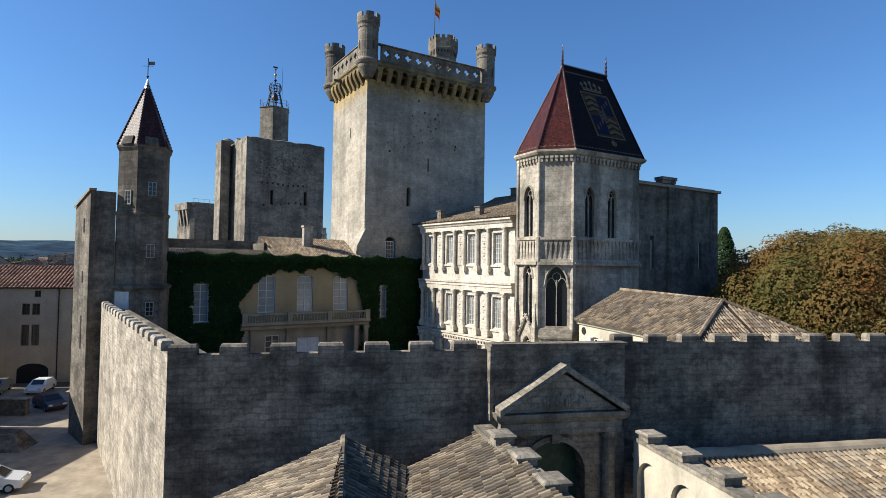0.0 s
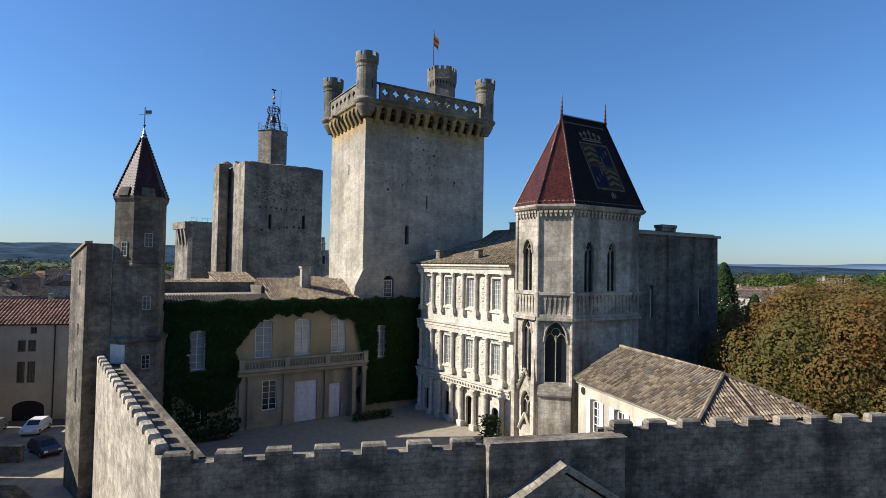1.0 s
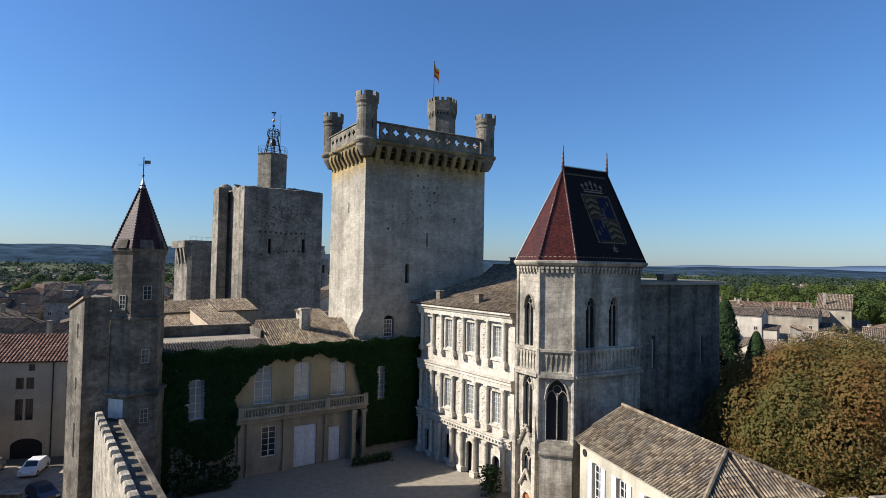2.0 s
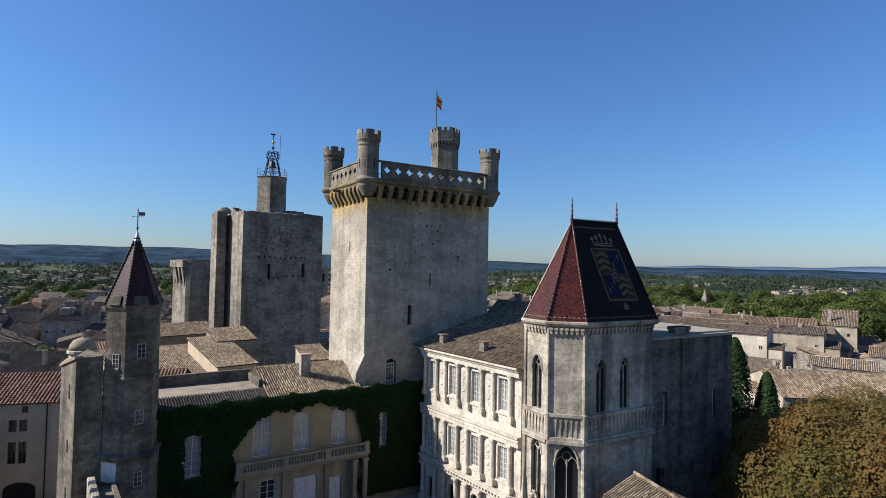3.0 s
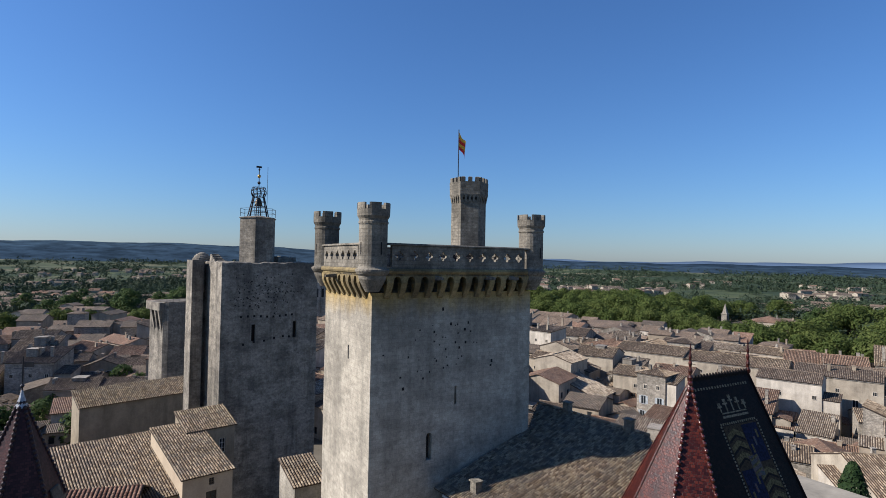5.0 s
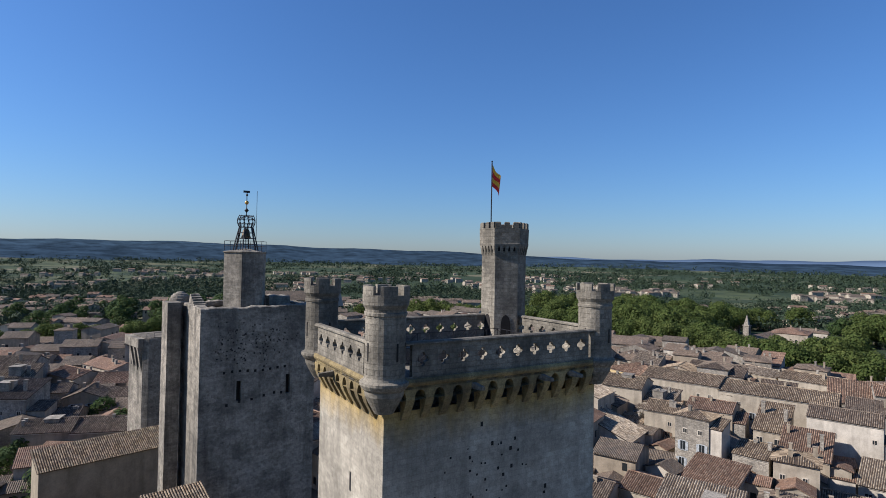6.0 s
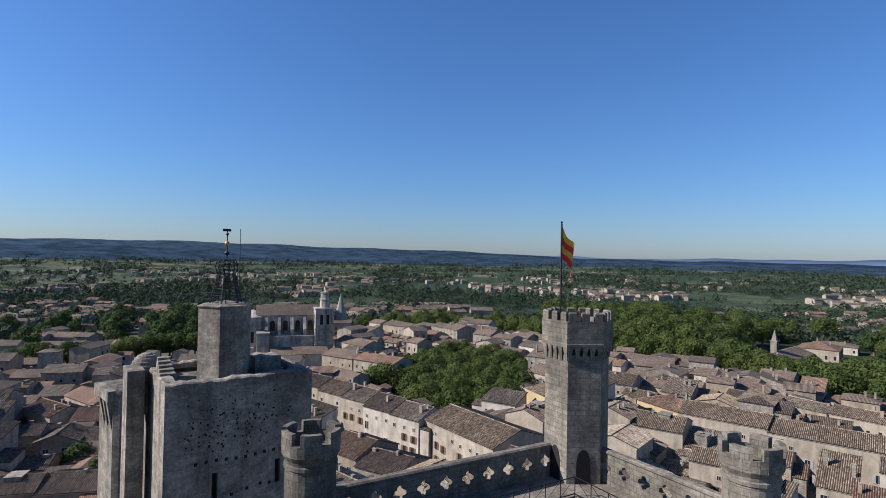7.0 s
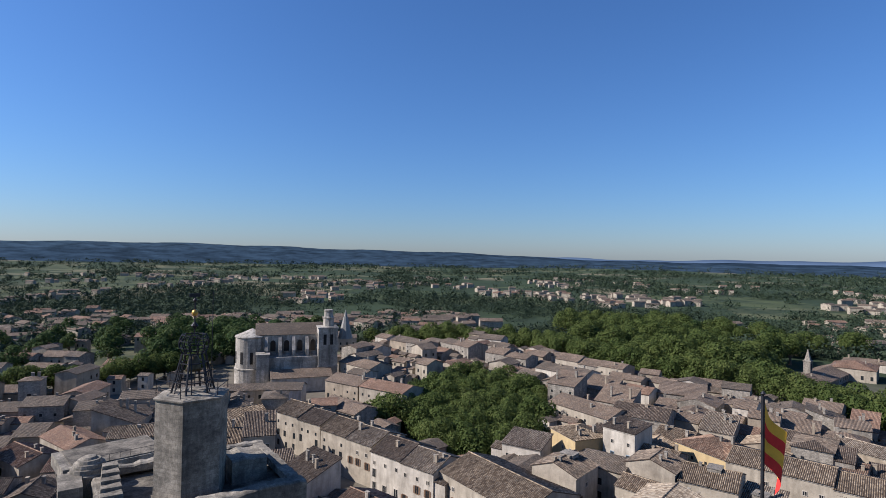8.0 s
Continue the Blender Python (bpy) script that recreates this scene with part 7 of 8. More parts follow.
def house(x, y, turn, L, D, eave, rng, style=None, windows=2, hip=False, pitch=None, base=None, roof=None, lean=False):
    """A town house whose front, L wide, faces -y before it is turned; its front left corner stands at x, y."""
    style = rng.choice((0, 0, 1, 2, 2, 3)) if style is None else style
    roof = rng.randrange(5) if roof is None else roof
    base = land(x, y) - 0.6 if base is None else base
    h = thing("house", f"{WALL_WORDS[style]} town house with a barrel tile roof", "house", x, y, 0.0, turn, "houses of the old town")
    p = (0.3 + rng.uniform(-0.05, 0.08)) if pitch is None else pitch
    o = 0.35
    near = math.hypot(x + 5, y - 62) < 172
    wall = Geo()
    mat = WALLS[style]
    if lean:
        rise = p * D
        wall.loft([[(0, 0, base), (L, 0, base), (L, D, base), (0, D, base)], [(0, 0, eave), (L, 0, eave), (L, D, eave + rise), (0, D, eave + rise)]])
        skin(h, [[(-o, -o, eave - o * p + 0.16), (L + o, -o, eave - o * p + 0.16), (L + o, D + 0.1, eave + rise + 0.2), (-o, D + 0.1, eave + rise + 0.2)]], roof, rng, near)
    elif hip:
        k = min(L, D) / 2
        rise = p * D / 2
        wall.box(0, L, 0, D, base, eave)
        c = [(-o, -o, eave), (L + o, -o, eave), (L + o, D + o, eave), (-o, D + o, eave)]
        a, b = ((k, D / 2, eave + rise), (L - k, D / 2, eave + rise)) if L >= D else ((L / 2, k, eave + p * L / 2), (L / 2, D - k, eave + p * L / 2))
        if L >= D:
            faces = ((c[0], c[1], b, a), (c[1], c[2], b), (c[2], c[3], a, b), (c[3], c[0], a))
        else:
            faces = ((c[0], c[1], a), (c[1], c[2], b, a), (c[2], c[3], b), (c[3], c[0], a, b))
        skin(h, faces, roof, rng, near)
    else:
        rise = p * D / 2
        wall.loft([[(0, 0, base), (0, D, base), (0, D, eave), (0, D / 2, eave + rise), (0, 0, eave)], [(L, 0, base), (L, D, base), (L, D, eave), (L, D / 2, eave + rise), (L, 0, eave)]])
        skin(h, [[(-0.12, -o, eave - o * p + 0.15), (L + 0.12, -o, eave - o * p + 0.15), (L + 0.12, D / 2, eave + rise + 0.16), (-0.12, D / 2, eave + rise + 0.16)],
                 [(L + 0.12, D + o, eave - o * p + 0.15), (-0.12, D + o, eave - o * p + 0.15), (-0.12, D / 2, eave + rise + 0.16), (L + 0.12, D / 2, eave + rise + 0.16)]], roof, rng, near, ((-0.12, D / 2, eave + rise + 0.2), (L + 0.12, D / 2, eave + rise + 0.2)))
    part("wall", wall, mat, h)
    if near:
        part("eave_course", Geo().box(-0.05, L + 0.05, -0.16, -0.01, eave - 0.3, eave - 0.12), WALLS[3], h)
    if windows:
        kind = rng.randrange(4)
        far = math.hypot(x + 11, y - 61) > 150
        add_windows(h, rng, L, base + 0.6, eave, Matrix(), kind, far)
        if windows > 1:
            add_windows(h, rng, D, base + 0.6, eave, pose(0, D, 0, 0, 0, -90), kind, far, sparse=0.5)
        if windows > 2:
            add_windows(h, rng, D, base + 0.6, eave, pose(L, 0, 0, 0, 0, 90), kind, far, sparse=0.5)
    if near and rng.random() < 0.75:
        # a lower outbuilding against one side, with a lean-to roof
        a, b = rng.uniform(2.2, 4.0), rng.uniform(3.0, D * 0.8)
        z = eave - rng.uniform(1.5, 3.5)
        x0 = -a if rng.random() < 0.5 else L
        part("outhouse", Geo().loft([[(x0, 0.3, base), (x0 + a, 0.3, base), (x0 + a, b, base), (x0, b, base)], [(x0, 0.3, z), (x0 + a, 0.3, z), (x0 + a, b, z + 0.25 * b), (x0, b, z + 0.25 * b)]]), WALLS[rng.choice((0, 1, 2, 3))], h)
        skin(h, [[(x0 - 0.2, 0.1, z + 0.1), (x0 + a + 0.2, 0.1, z + 0.1), (x0 + a + 0.2, b, z + 0.25 * b + 0.15), (x0 - 0.2, b, z + 0.25 * b + 0.15)]], roof, rng, True)
    if near and rng.random() < 0.12:
        # a roof terrace cut into the slope
        cx, cy = rng.uniform(0.25, 0.6) * L, D * 0.5
        part("terrace_block", Geo().box(cx, cx + 2.6, cy - 1.6, cy + 1.4, eave - 1, eave + rise + 0.35).box(cx - 0.15, cx + 2.75, cy - 1.75, cy + 1.55, eave + rise + 0.35, eave + rise + 0.45), WALLS[2], h, "grey roof hatch")
    for _ in range(rng.choice((0, 1, 2, 2, 3))):
        cx, cy = rng.uniform(0.08, 0.92) * L, D * rng.uniform(0.25, 0.75)
        zc = eave + rise
        hc = rng.uniform(0.2, 1.1)
        w = rng.uniform(0.24, 0.42)
        part("chimney", Geo().box(cx - w, cx + w, cy - 0.27, cy + 0.27, eave - 0.2, zc + hc).box(cx - w - 0.07, cx + w + 0.07, cy - 0.34, cy + 0.34, zc + hc, zc + hc + 0.1), WALLS[rng.choice((1, 2, 2))], h)
    return h


# which side of the avenue of planes a spot lies on
AVENUE = [(-62, 404), (31, 394), (57, 346), (90, 302), (116, 268), (122, 236), (150, 200), (200, 160)]


def beyond(x, y):
    """Metres past the avenue's line, seen from the castle."""
    best = None
    for (ax, ay), (bx, by) in zip(AVENUE, AVENUE[1:]):
        d = Vector((bx - ax, by - ay))
        u = max(0.0, min(1.0, ((x - ax) * d.x + (y - ay) * d.y) / d.length_squared))
        px, py = x - ax - u * d.x, y - ay - u * d.y
        r = math.hypot(px, py)
        if best is None or r < abs(best):
            best = r if -d.y * px + d.x * py > 0 else -r
    return best


TAKEN = []


def free(x, y, r):
    if x > 10 and beyond(x, y) > -5 - r:
        return False
    if any((x - a) ** 2 + (y - b) ** 2 < (r + c) ** 2 for a, b, c in TAKEN):
        return False
    TAKEN.append((x, y, r))
    return True


def row(x, y, turn, lengths, D, eaves, rng, **more):
    """Houses wall to wall along a street."""
    c, s = math.cos(radians(turn)), math.sin(radians(turn))
    for L, e in zip(lengths, eaves):
        house(x, y, turn, L, D + rng.uniform(-1, 1), e, rng, **more)
        TAKEN.append((x + c * L / 2 - s * D / 2, y + s * L / 2 + c * D / 2, max(L, D) * 0.55))
        x, y = x + c * L, y + s * L


town_rng = random.Random(77)


def front(x, y, turn, L, D, eave, **more):
    """A house at a known place in the town."""
    house(x, y, turn, L, D, eave, town_rng, **more)
    c, s = math.cos(radians(turn)), math.sin(radians(turn))
    for k in (0.25, 0.75):
        TAKEN.append((x + c * L * k - s * D / 2, y + s * L * k + c * D / 2, max(L / 2, D) * 0.5))


# the street that runs past the square
row(-63, 221.5, -36, (10.5, 9.5), 11, (9.6, 9.2), town_rng, windows=2, style=0, pitch=0.36)
row(-46, 207, -38.5, (10, 9.6), 11.5, (9.2, 9.0), town_rng, windows=2, style=0, pitch=0.36)
row(-30.6, 192.6, -39, (9.8, 9.9), 11.5, (8.8, 8.6), town_rng, windows=2, style=3, pitch=0.38)
front(-13.8, 181.4, -53, 25, 15.5, 8.8, style=0, windows=2, pitch=0.32, roof=0)
# houses on the near side of the square
front(1.0, 199.5, -30, 10, 8, 9.2, style=3, windows=2, lean=True, pitch=0.22)
front(14.2, 206.5, -68, 11, 9.5, 11.2, style=4, windows=2, hip=True)
front(25.5, 198.5, -48, 8.5, 8, 14.2, style=3, windows=2, lean=True, pitch=0.12)
front(31, 192, -42, 9, 9, 9.5, style=2, windows=1)
# beyond the square
front(22.5, 291, -46, 23, 12, 10.2, style=3, windows=1, roof=1)
front(19.5, 241.5, -55, 24, 12.5, 9.0, style=0, windows=2, roof=0)
front(35.3, 227, -32, 16, 13, 9.6, style=2, windows=1, roof=1, pitch=0.34)
front(47.4, 260, -41, 11, 10, 9.0, style=3, windows=1)
front(60.3, 257, -26, 15, 12, 9.0, style=2, windows=1, lean=True, pitch=0.16)
# the long ranges towards the avenue
front(45, 203.5, -64, 14.5, 13, 9.4, style=4, windows=2, hip=True, pitch=0.34)
front(50.2, 188.1, -40, 20, 13.2, 10.1, style=0, windows=1, pitch=0.26, roof=0)
front(65.5, 175.3, -38, 25.4, 13.2, 9.5, style=0, windows=1, pitch=0.26, roof=0)
front(86.2, 158.6, -38, 18, 12.5, 9.4, style=0, windows=1, pitch=0.26, roof=1)
front(72, 209, -45, 14, 10, 9.0, style=2, windows=1, roof=1)
front(84, 205, -60, 14, 9, 9.2, style=1, windows=1)
front(91, 192, -52, 16, 9, 9.6, style=0, windows=1)
front(72.5, 151, -40, 13, 9, 9.8, style=3, windows=1, pitch=0.34)
front(41, 143, -46, 6.5, 6.5, 11.8, style=2, windows=2, hip=True)
front(55.5, 92.5, -8, 24, 17, 5.4, style=0, windows=1, pitch=0.34, roof=0)
# past the trees of the square
front(-58, 263, -33, 16, 12, 9.4, style=1, windows=1, roof=0)
front(-44, 254, -33, 19, 12, 9.6, style=0, windows=1, roof=3)
front(-61, 301, -44, 22, 11, 9.0, style=0, windows=1)
row(36, 320, -46, (12, 10, 12), 11, (9.0, 8.4, 9.2), town_rng, windows=1)
row(4, 330, -40, (11, 12), 11, (9.6, 9.0), town_rng, windows=1, style=2)
row(-47, 371, -46, (14, 14), 12, (8.6, 9.0), town_rng, windows=1, roof=1)
row(-19, 365, -56, (13, 14), 12, (9.0, 9.4), town_rng, windows=1, style=2)
# on the west side
front(-115, 199, -34, 17, 9, 8.2, style=0, windows=2, roof=3, pitch=0.36)
front(-118, 188, -30, 14, 9, 7.4, style=0, windows=2, roof=3)
front(-75, 214, 42, 13, 9, 8.6, style=1, windows=2)
front(-152, 238, 20, 6, 6, 12.5, style=2, windows=1, hip=True)

# what stays clear of houses: the castle, the square, the church
CLEAR = [(-10, 60, 46), (-34, 112, 24), (-60, 126, 13), (25, 50, 16), (-10, 262, 34), (-6, 226, 20), (2, 212, 10), (-84, 303, 32), (-45, 85, 14), (-45, 60, 28), (31, 50, 16), (-8, 95, 22)]
TAKEN += [(-68 + 60 * i / 12, 216 - 47 * i / 12, 4.2) for i in range(13)] + [(46 + 54 * i / 12, 184 - 42 * i / 12, 2.2) for i in range(13)]
TAKEN += CLEAR + [(-190 + 60 * i / 6, 250 + 66 * i / 6, 8) for i in range(7)]


EAVES = (5.0, 6.5, 7.5, 8.0, 8.5, 9.0, 9.5, 10.0, 10.5, 11.5, 12.5)


def fill(x0, x1, y0, y1, most, seed, turn, near=True, roofs=(0, 0, 1, 2, 3, 4), styles=(0, 0, 1, 2, 2, 2, 3)):
    """Houses in rows back to back, with lanes and yards between the rows."""
    rng = random.Random(seed)
    c, s = math.cos(radians(turn)), math.sin(radians(turn))
    mx, my = (x0 + x1) / 2, (y0 + y1) / 2
    reach = math.hypot(x1 - x0, y1 - y0) / 2
    v = -reach
    while v < reach:
        D0 = rng.uniform(8, 11)
        u = -reach + rng.uniform(0, 8)
        while u < reach and most > 0:
            L, D = rng.uniform(6, 12), D0 + rng.uniform(-1.8, 1.8)
            du, dv = u + L / 2, v + D / 2 + rng.uniform(-1.0, 1.0)
            x, y = mx + c * du - s * dv, my + s * du + c * dv
            u += L + (0.0 if rng.random() < 0.75 else rng.uniform(1.5, 5))
            if not (x0 < x < x1 and y0 < y < y1) or rng.random() < 0.06 or not free(x, y, 0.4 * min(L, D)):
                continue
            t = turn + rng.gauss(0, 4)
            if rng.random() < 0.22:
                t, L, D = t + 90, D, L
            a, b = math.cos(radians(t)), math.sin(radians(t))
            house(x - a * L / 2 + b * D / 2, y - b * L / 2 - a * D / 2, t, L, D, land(x, y) + rng.choice(EAVES) - (2.2 if y < 150 and x > 0 else 0.0), rng, rng.choice(styles), windows=(2 if near else 1), hip=rng.random() < 0.15, roof=rng.choice(roofs), lean=rng.random() < 0.25)
            most -= 1
        v += D0 + (rng.uniform(0.4, 1.5) if rng.random() < 0.5 else rng.uniform(3, 5.5))


# a hall and its bell spire outside the avenue
house(141, 298, 42, 62, 15, 2.4, town_rng, 2, 1, roof=0, pitch=0.38)
house(173, 337, -40, 18, 20, 5.0, town_rng, 0, 1, roof=3, hip=True)
house(200, 368, -40, 22, 14, 2.5, town_rng, 3, 1, roof=2, hip=True)
spire = thing("bell_spire", "slim pale stone bell spire beside the hall", "spire", 151, 319, -8.0, 40)
part("shaft", Geo().loft([[(-k, -k, z), (k, -k, z), (k, k, z), (-k, k, z)] for k, z in ((1.5, 0), (1.4, 18.0), (1.6, 18.2), (1.6, 18.7), (1.2, 18.8))]), WALLS[2], spire)
part("cap", Geo().lathe(0, 0, [(1.6, 18.8), (0.1, 23.9)], 4, radians(45)), WALLS[2], spire)
part("belfry_opening", Geo().box(-0.5, 0.5, -1.46, -1.3, 14.5, 17.2), DARK, spire)
fill(28, 122, 84, 205, 130, 1, -38)
fill(-150, -50, 145, 235, 62, 2, 14, roofs=(1, 1, 0, 3), styles=(1, 1, 2, 2, 0))
fill(-48, 30, 118, 186, 52, 3, -40)
fill(60, 118, 200, 262, 24, 4, -38)
fill(24, 62, 200, 300, 22, 8, -42)
fill(-110, -66, 82, 145, 16, 7, 8, roofs=(1, 0), styles=(1, 2, 2))


def roof_quarter(name, label, areas):
    """Quarters of the town further off, too many houses to tell apart."""
    rng = random.Random(name)
    walls, roofs, panes = [Geo() for _ in WALLS], [Geo() for _ in range(3)], Geo()
    for x0, x1, y0, y1, count, turn in areas:
        for _ in range(count * 8):
            if count <= 0:
                break
            x, y = rng.uniform(x0, x1), rng.uniform(y0, y1)
            small = rng.random() < 0.45
            L, D = (rng.uniform(3.5, 7), rng.uniform(3.5, 6)) if small else (rng.uniform(7, 15), rng.uniform(6.5, 11))
            if not free(x, y, 0.4 * max(L, D)):
                continue
            count -= 1
            m = pose(x, y, 0, 0, 0, turn + rng.gauss(0, 8) + (90 if rng.random() < 0.3 else 0))
            z = land(x, y)
            e, r = z + rng.choice((3.5, 4.5, 6.0, 7.0) if small else (4.5, 6.0, 7.0, 8.0, 9.0, 10.5)), D * rng.uniform(0.12, 0.19)
            a, b = L / 2, D / 2
            walls[rng.choice((0, 0, 1, 2, 3))].add(Geo().loft([[(-a, -b, z - 1), (-a, b, z - 1), (-a, b, e), (-a, 0, e + r), (-a, -b, e)], [(a, -b, z - 1), (a, b, z - 1), (a, b, e), (a, 0, e + r), (a, -b, e)]]), m)
            q = Geo()
            roof_slab(q, [(-a - 0.3, -b - 0.4, e), (a + 0.3, -b - 0.4, e), (a + 0.3, 0, e + r + 0.2), (-a - 0.3, 0, e + r + 0.2)])
            roof_slab(q, [(a + 0.3, b + 0.4, e), (-a - 0.3, b + 0.4, e), (-a - 0.3, 0, e + r + 0.2), (a + 0.3, 0, e + r + 0.2)])
            roofs[rng.randrange(3)].add(q, m)
            w = Geo()
            for f in range(max(1, int((e - z) / 3))):
                for i in range(max(1, int(L / 3))):
                    if rng.random() < 0.75:
                        c = -a + L * (i + 0.5) / max(1, int(L / 3))
                        w.box(c - 0.45, c + 0.45, -b - 0.03, -b, z + 1 + 2.9 * f, z + 2.4 + 2.9 * f)
            panes.add(w, m)
    t = thing(name, label, "houses", 0, 300, -3, 0, kind="stuff")
    back = Matrix.Translation((0, -300, 3))
    for g, mat in [(g, m) for g, m in zip(walls, WALLS)] + list(zip(roofs, (TILE_FAR, TILE_FAR2, TILE_FAR3))) + [(panes, GLASS)]:
        if g.f:
            tagged(part("walls" if mat in WALLS else "windows" if mat is GLASS else "roofs", g, mat, t, m=back), kind="stuff")


roof_quarter("outer_quarter", "pale houses with tile roofs at the edge of the old town", ((-50, 125, 100, 300, 420, -38), (-150, -45, 110, 250, 150, 14), (-230, -60, 250, 330, 34, 5), (-60, 70, 290, 400, 150, -40), (-230, -140, 130, 250, 80, 8), (-240, -60, 330, 420, 26, 8)))


# ---- church ----
CHURCH = masonry("church_stone", (0.56, 0.50, 0.40), (0.34, 0.30, 0.235), (0.08, 0.072, 0.058), 0.5, 1.0, soil=0.5, streak=0.7, speck=0.2)


def build_church():
    c = thing("church", "large pale stone church with buttresses and a bell tower", "church", -94, 291.5, 0.0, 20)
    stone = CHURCH
    L, D, e = 33, 15, 20.5
    part("nave", Geo().loft([[(0, 4, -3), (0, 4 + D, -3), (0, 4 + D, e), (0, 4 + D / 2, e + 4.0), (0, 4, e)], [(L, 4, -3), (L, 4 + D, -3), (L, 4 + D, e), (L, 4 + D / 2, e + 4.0), (L, 4, e)]]), stone, c)
    r = Geo()
    roof_slab(r, [(-0.3, 3.6, e), (L + 0.3, 3.6, e), (L + 0.3, 4 + D / 2, e + 4.25), (-0.3, 4 + D / 2, e + 4.25)])
    roof_slab(r, [(L + 0.3, 4.4 + D, e), (-0.3, 4.4 + D, e), (-0.3, 4 + D / 2, e + 4.25), (L + 0.3, 4 + D / 2, e + 4.25)])
    part("nave_roof", r, TILE_FAR2, c)
    # a chapel range against the flank, in two steps
    part("aisle", Geo().loft([[(2, -2, -3), (26, -2, -3), (26, 4, -3), (2, 4, -3)], [(2, -2, 11), (26, -2, 11), (26, 4, 12.4), (2, 4, 12.4)]]), stone, c)
    part("aisle_parapet", Geo().box(1.8, 26.2, -2.3, -1.7, 10.6, 11.8), stone, c)
    part("stair_block", Geo().box(0.2, 5.2, -5.0, 1.2, -3, 13.2).box(-0.1, 5.5, -5.3, 1.5, 13.2, 13.7), stone, c, "square stair block")
    apse = part("apse", Geo().lathe(-1.5, 9.0, [(7.0, -3), (7.0, 5.8), (7.3, 6.0), (7.3, 6.4), (6.8, 6.6), (6.8, 19.2), (7.2, 19.5), (7.1, 19.9), (0.3, 22.8)], 24), stone, c, "round apse with string courses")
    for a in (196, 232, 268):
        part("apse_window", Geo().add(Geo().box(-0.6, 0.6, -6.85, -6.6, 8.5, 13.5), pose(-1.5, 9.0, 0, 0, 0, a - 270)), DARK, apse)
    for i in range(5):
        x = 3.5 + i * 5.6
        part("buttress", Geo().loft([[(x, -0.5, 10), (x + 1.3, -0.5, 10), (x + 1.3, 4, 10), (x, 4, 10)], [(x, -0.5, 14.5), (x + 1.3, -0.5, 14.5), (x + 1.3, 4, 14.5), (x, 4, 14.5)], [(x, 3.2, 19.6), (x + 1.3, 3.2, 19.6), (x + 1.3, 4, 19.6), (x, 4, 19.6)]]), stone, c)
        if i < 4:
            line = arch_line(x + 2.3, x + 4.5, 16.8, 1.3)
            part("window", Geo().loft([[(x + 2.3, 3.93, 13.4)] + [(p, 3.93, q) for p, q in line] + [(x + 4.5, 3.93, 13.4)], [(x + 2.3, 4.0, 13.4)] + [(p, 4.0, q) for p, q in line] + [(x + 4.5, 4.0, 13.4)]]), GLASS, c)
    k = 25.2
    t = part("bell_tower", Geo().box(k, k + 8, -4.5, 3.5, -3, 23.6).box(k - 0.35, k + 8.35, -4.85, 3.85, 23.6, 24.2).box(k - 0.2, k + 8.2, -4.7, 3.7, 14.6, 15.0).box(k - 0.2, k + 8.2, -4.7, 3.7, 7.4, 7.8), stone, c, "square bell tower")
    for o in (2.0, 4.8):
        part("belfry_opening", Geo().box(k + o, k + o + 1.3, -4.55, -4.4, 16.8, 21.2), DARK, t)
        part("belfry_opening", Geo().box(k - 0.05, k + 0.1, -4.5 + o, -3.2 + o, 16.8, 21.2), DARK, t)
    part("tower_lantern", Geo().lathe(k + 4.6, 0.4, [(2.3, 24.2), (2.2, 27.6), (2.5, 27.8), (2.5, 28.2), (2.0, 28.4), (1.9, 30.6), (2.1, 30.8), (2.0, 31.3), (0.4, 31.6)], 8), stone, t, "eight-sided lantern")
    part("spire", Geo().lathe(L + 6, 12, [(3.4, 17), (0.1, 30)], 8), plain("pale_slate", (0.27, 0.265, 0.24), 0.9, spec=0.1), c, "small pale spire behind the tower")
    part("annex", Geo().loft([[(6, -12, -3), (30, -12, -3), (30, -4.9, -3), (6, -4.9, -3)], [(6, -12, 5), (30, -12, 5), (30, -4.9, 7), (6, -4.9, 7)]]), WALLS[3], c)
    r = Geo()
    roof_slab(r, [(5.6, -12.5, 5.1), (30.4, -12.5, 5.1), (30.4, -4.9, 7.3), (5.6, -4.9, 7.3)])
    part("annex_roof", r, TILE_FAR, c)


build_church()


# ---- trees ----
def crown_leaves(g, rng, blobs, count, size):
    """Leaves in the outer shell of several uneven lumps."""
    weights = [b[3] ** 2 for b in blobs]
    def place():
        cx, cy, cz, r = rng.choices(blobs, weights)[0]
        u = Vector((rng.gauss(0, 1), rng.gauss(0, 1), rng.gauss(0.15, 1))).normalized()
        k = r * (0.72 + 0.34 * rng.random() ** 0.7) * (1 + 0.22 * noise.noise(u * 2.3 + Vector((cx, cy, cz))))
        return Vector((cx, cy, cz)) + Vector((u.x * k, u.y * k, u.z * k * 0.85)), u
    scatter_leaves(g, rng, count, place, size)


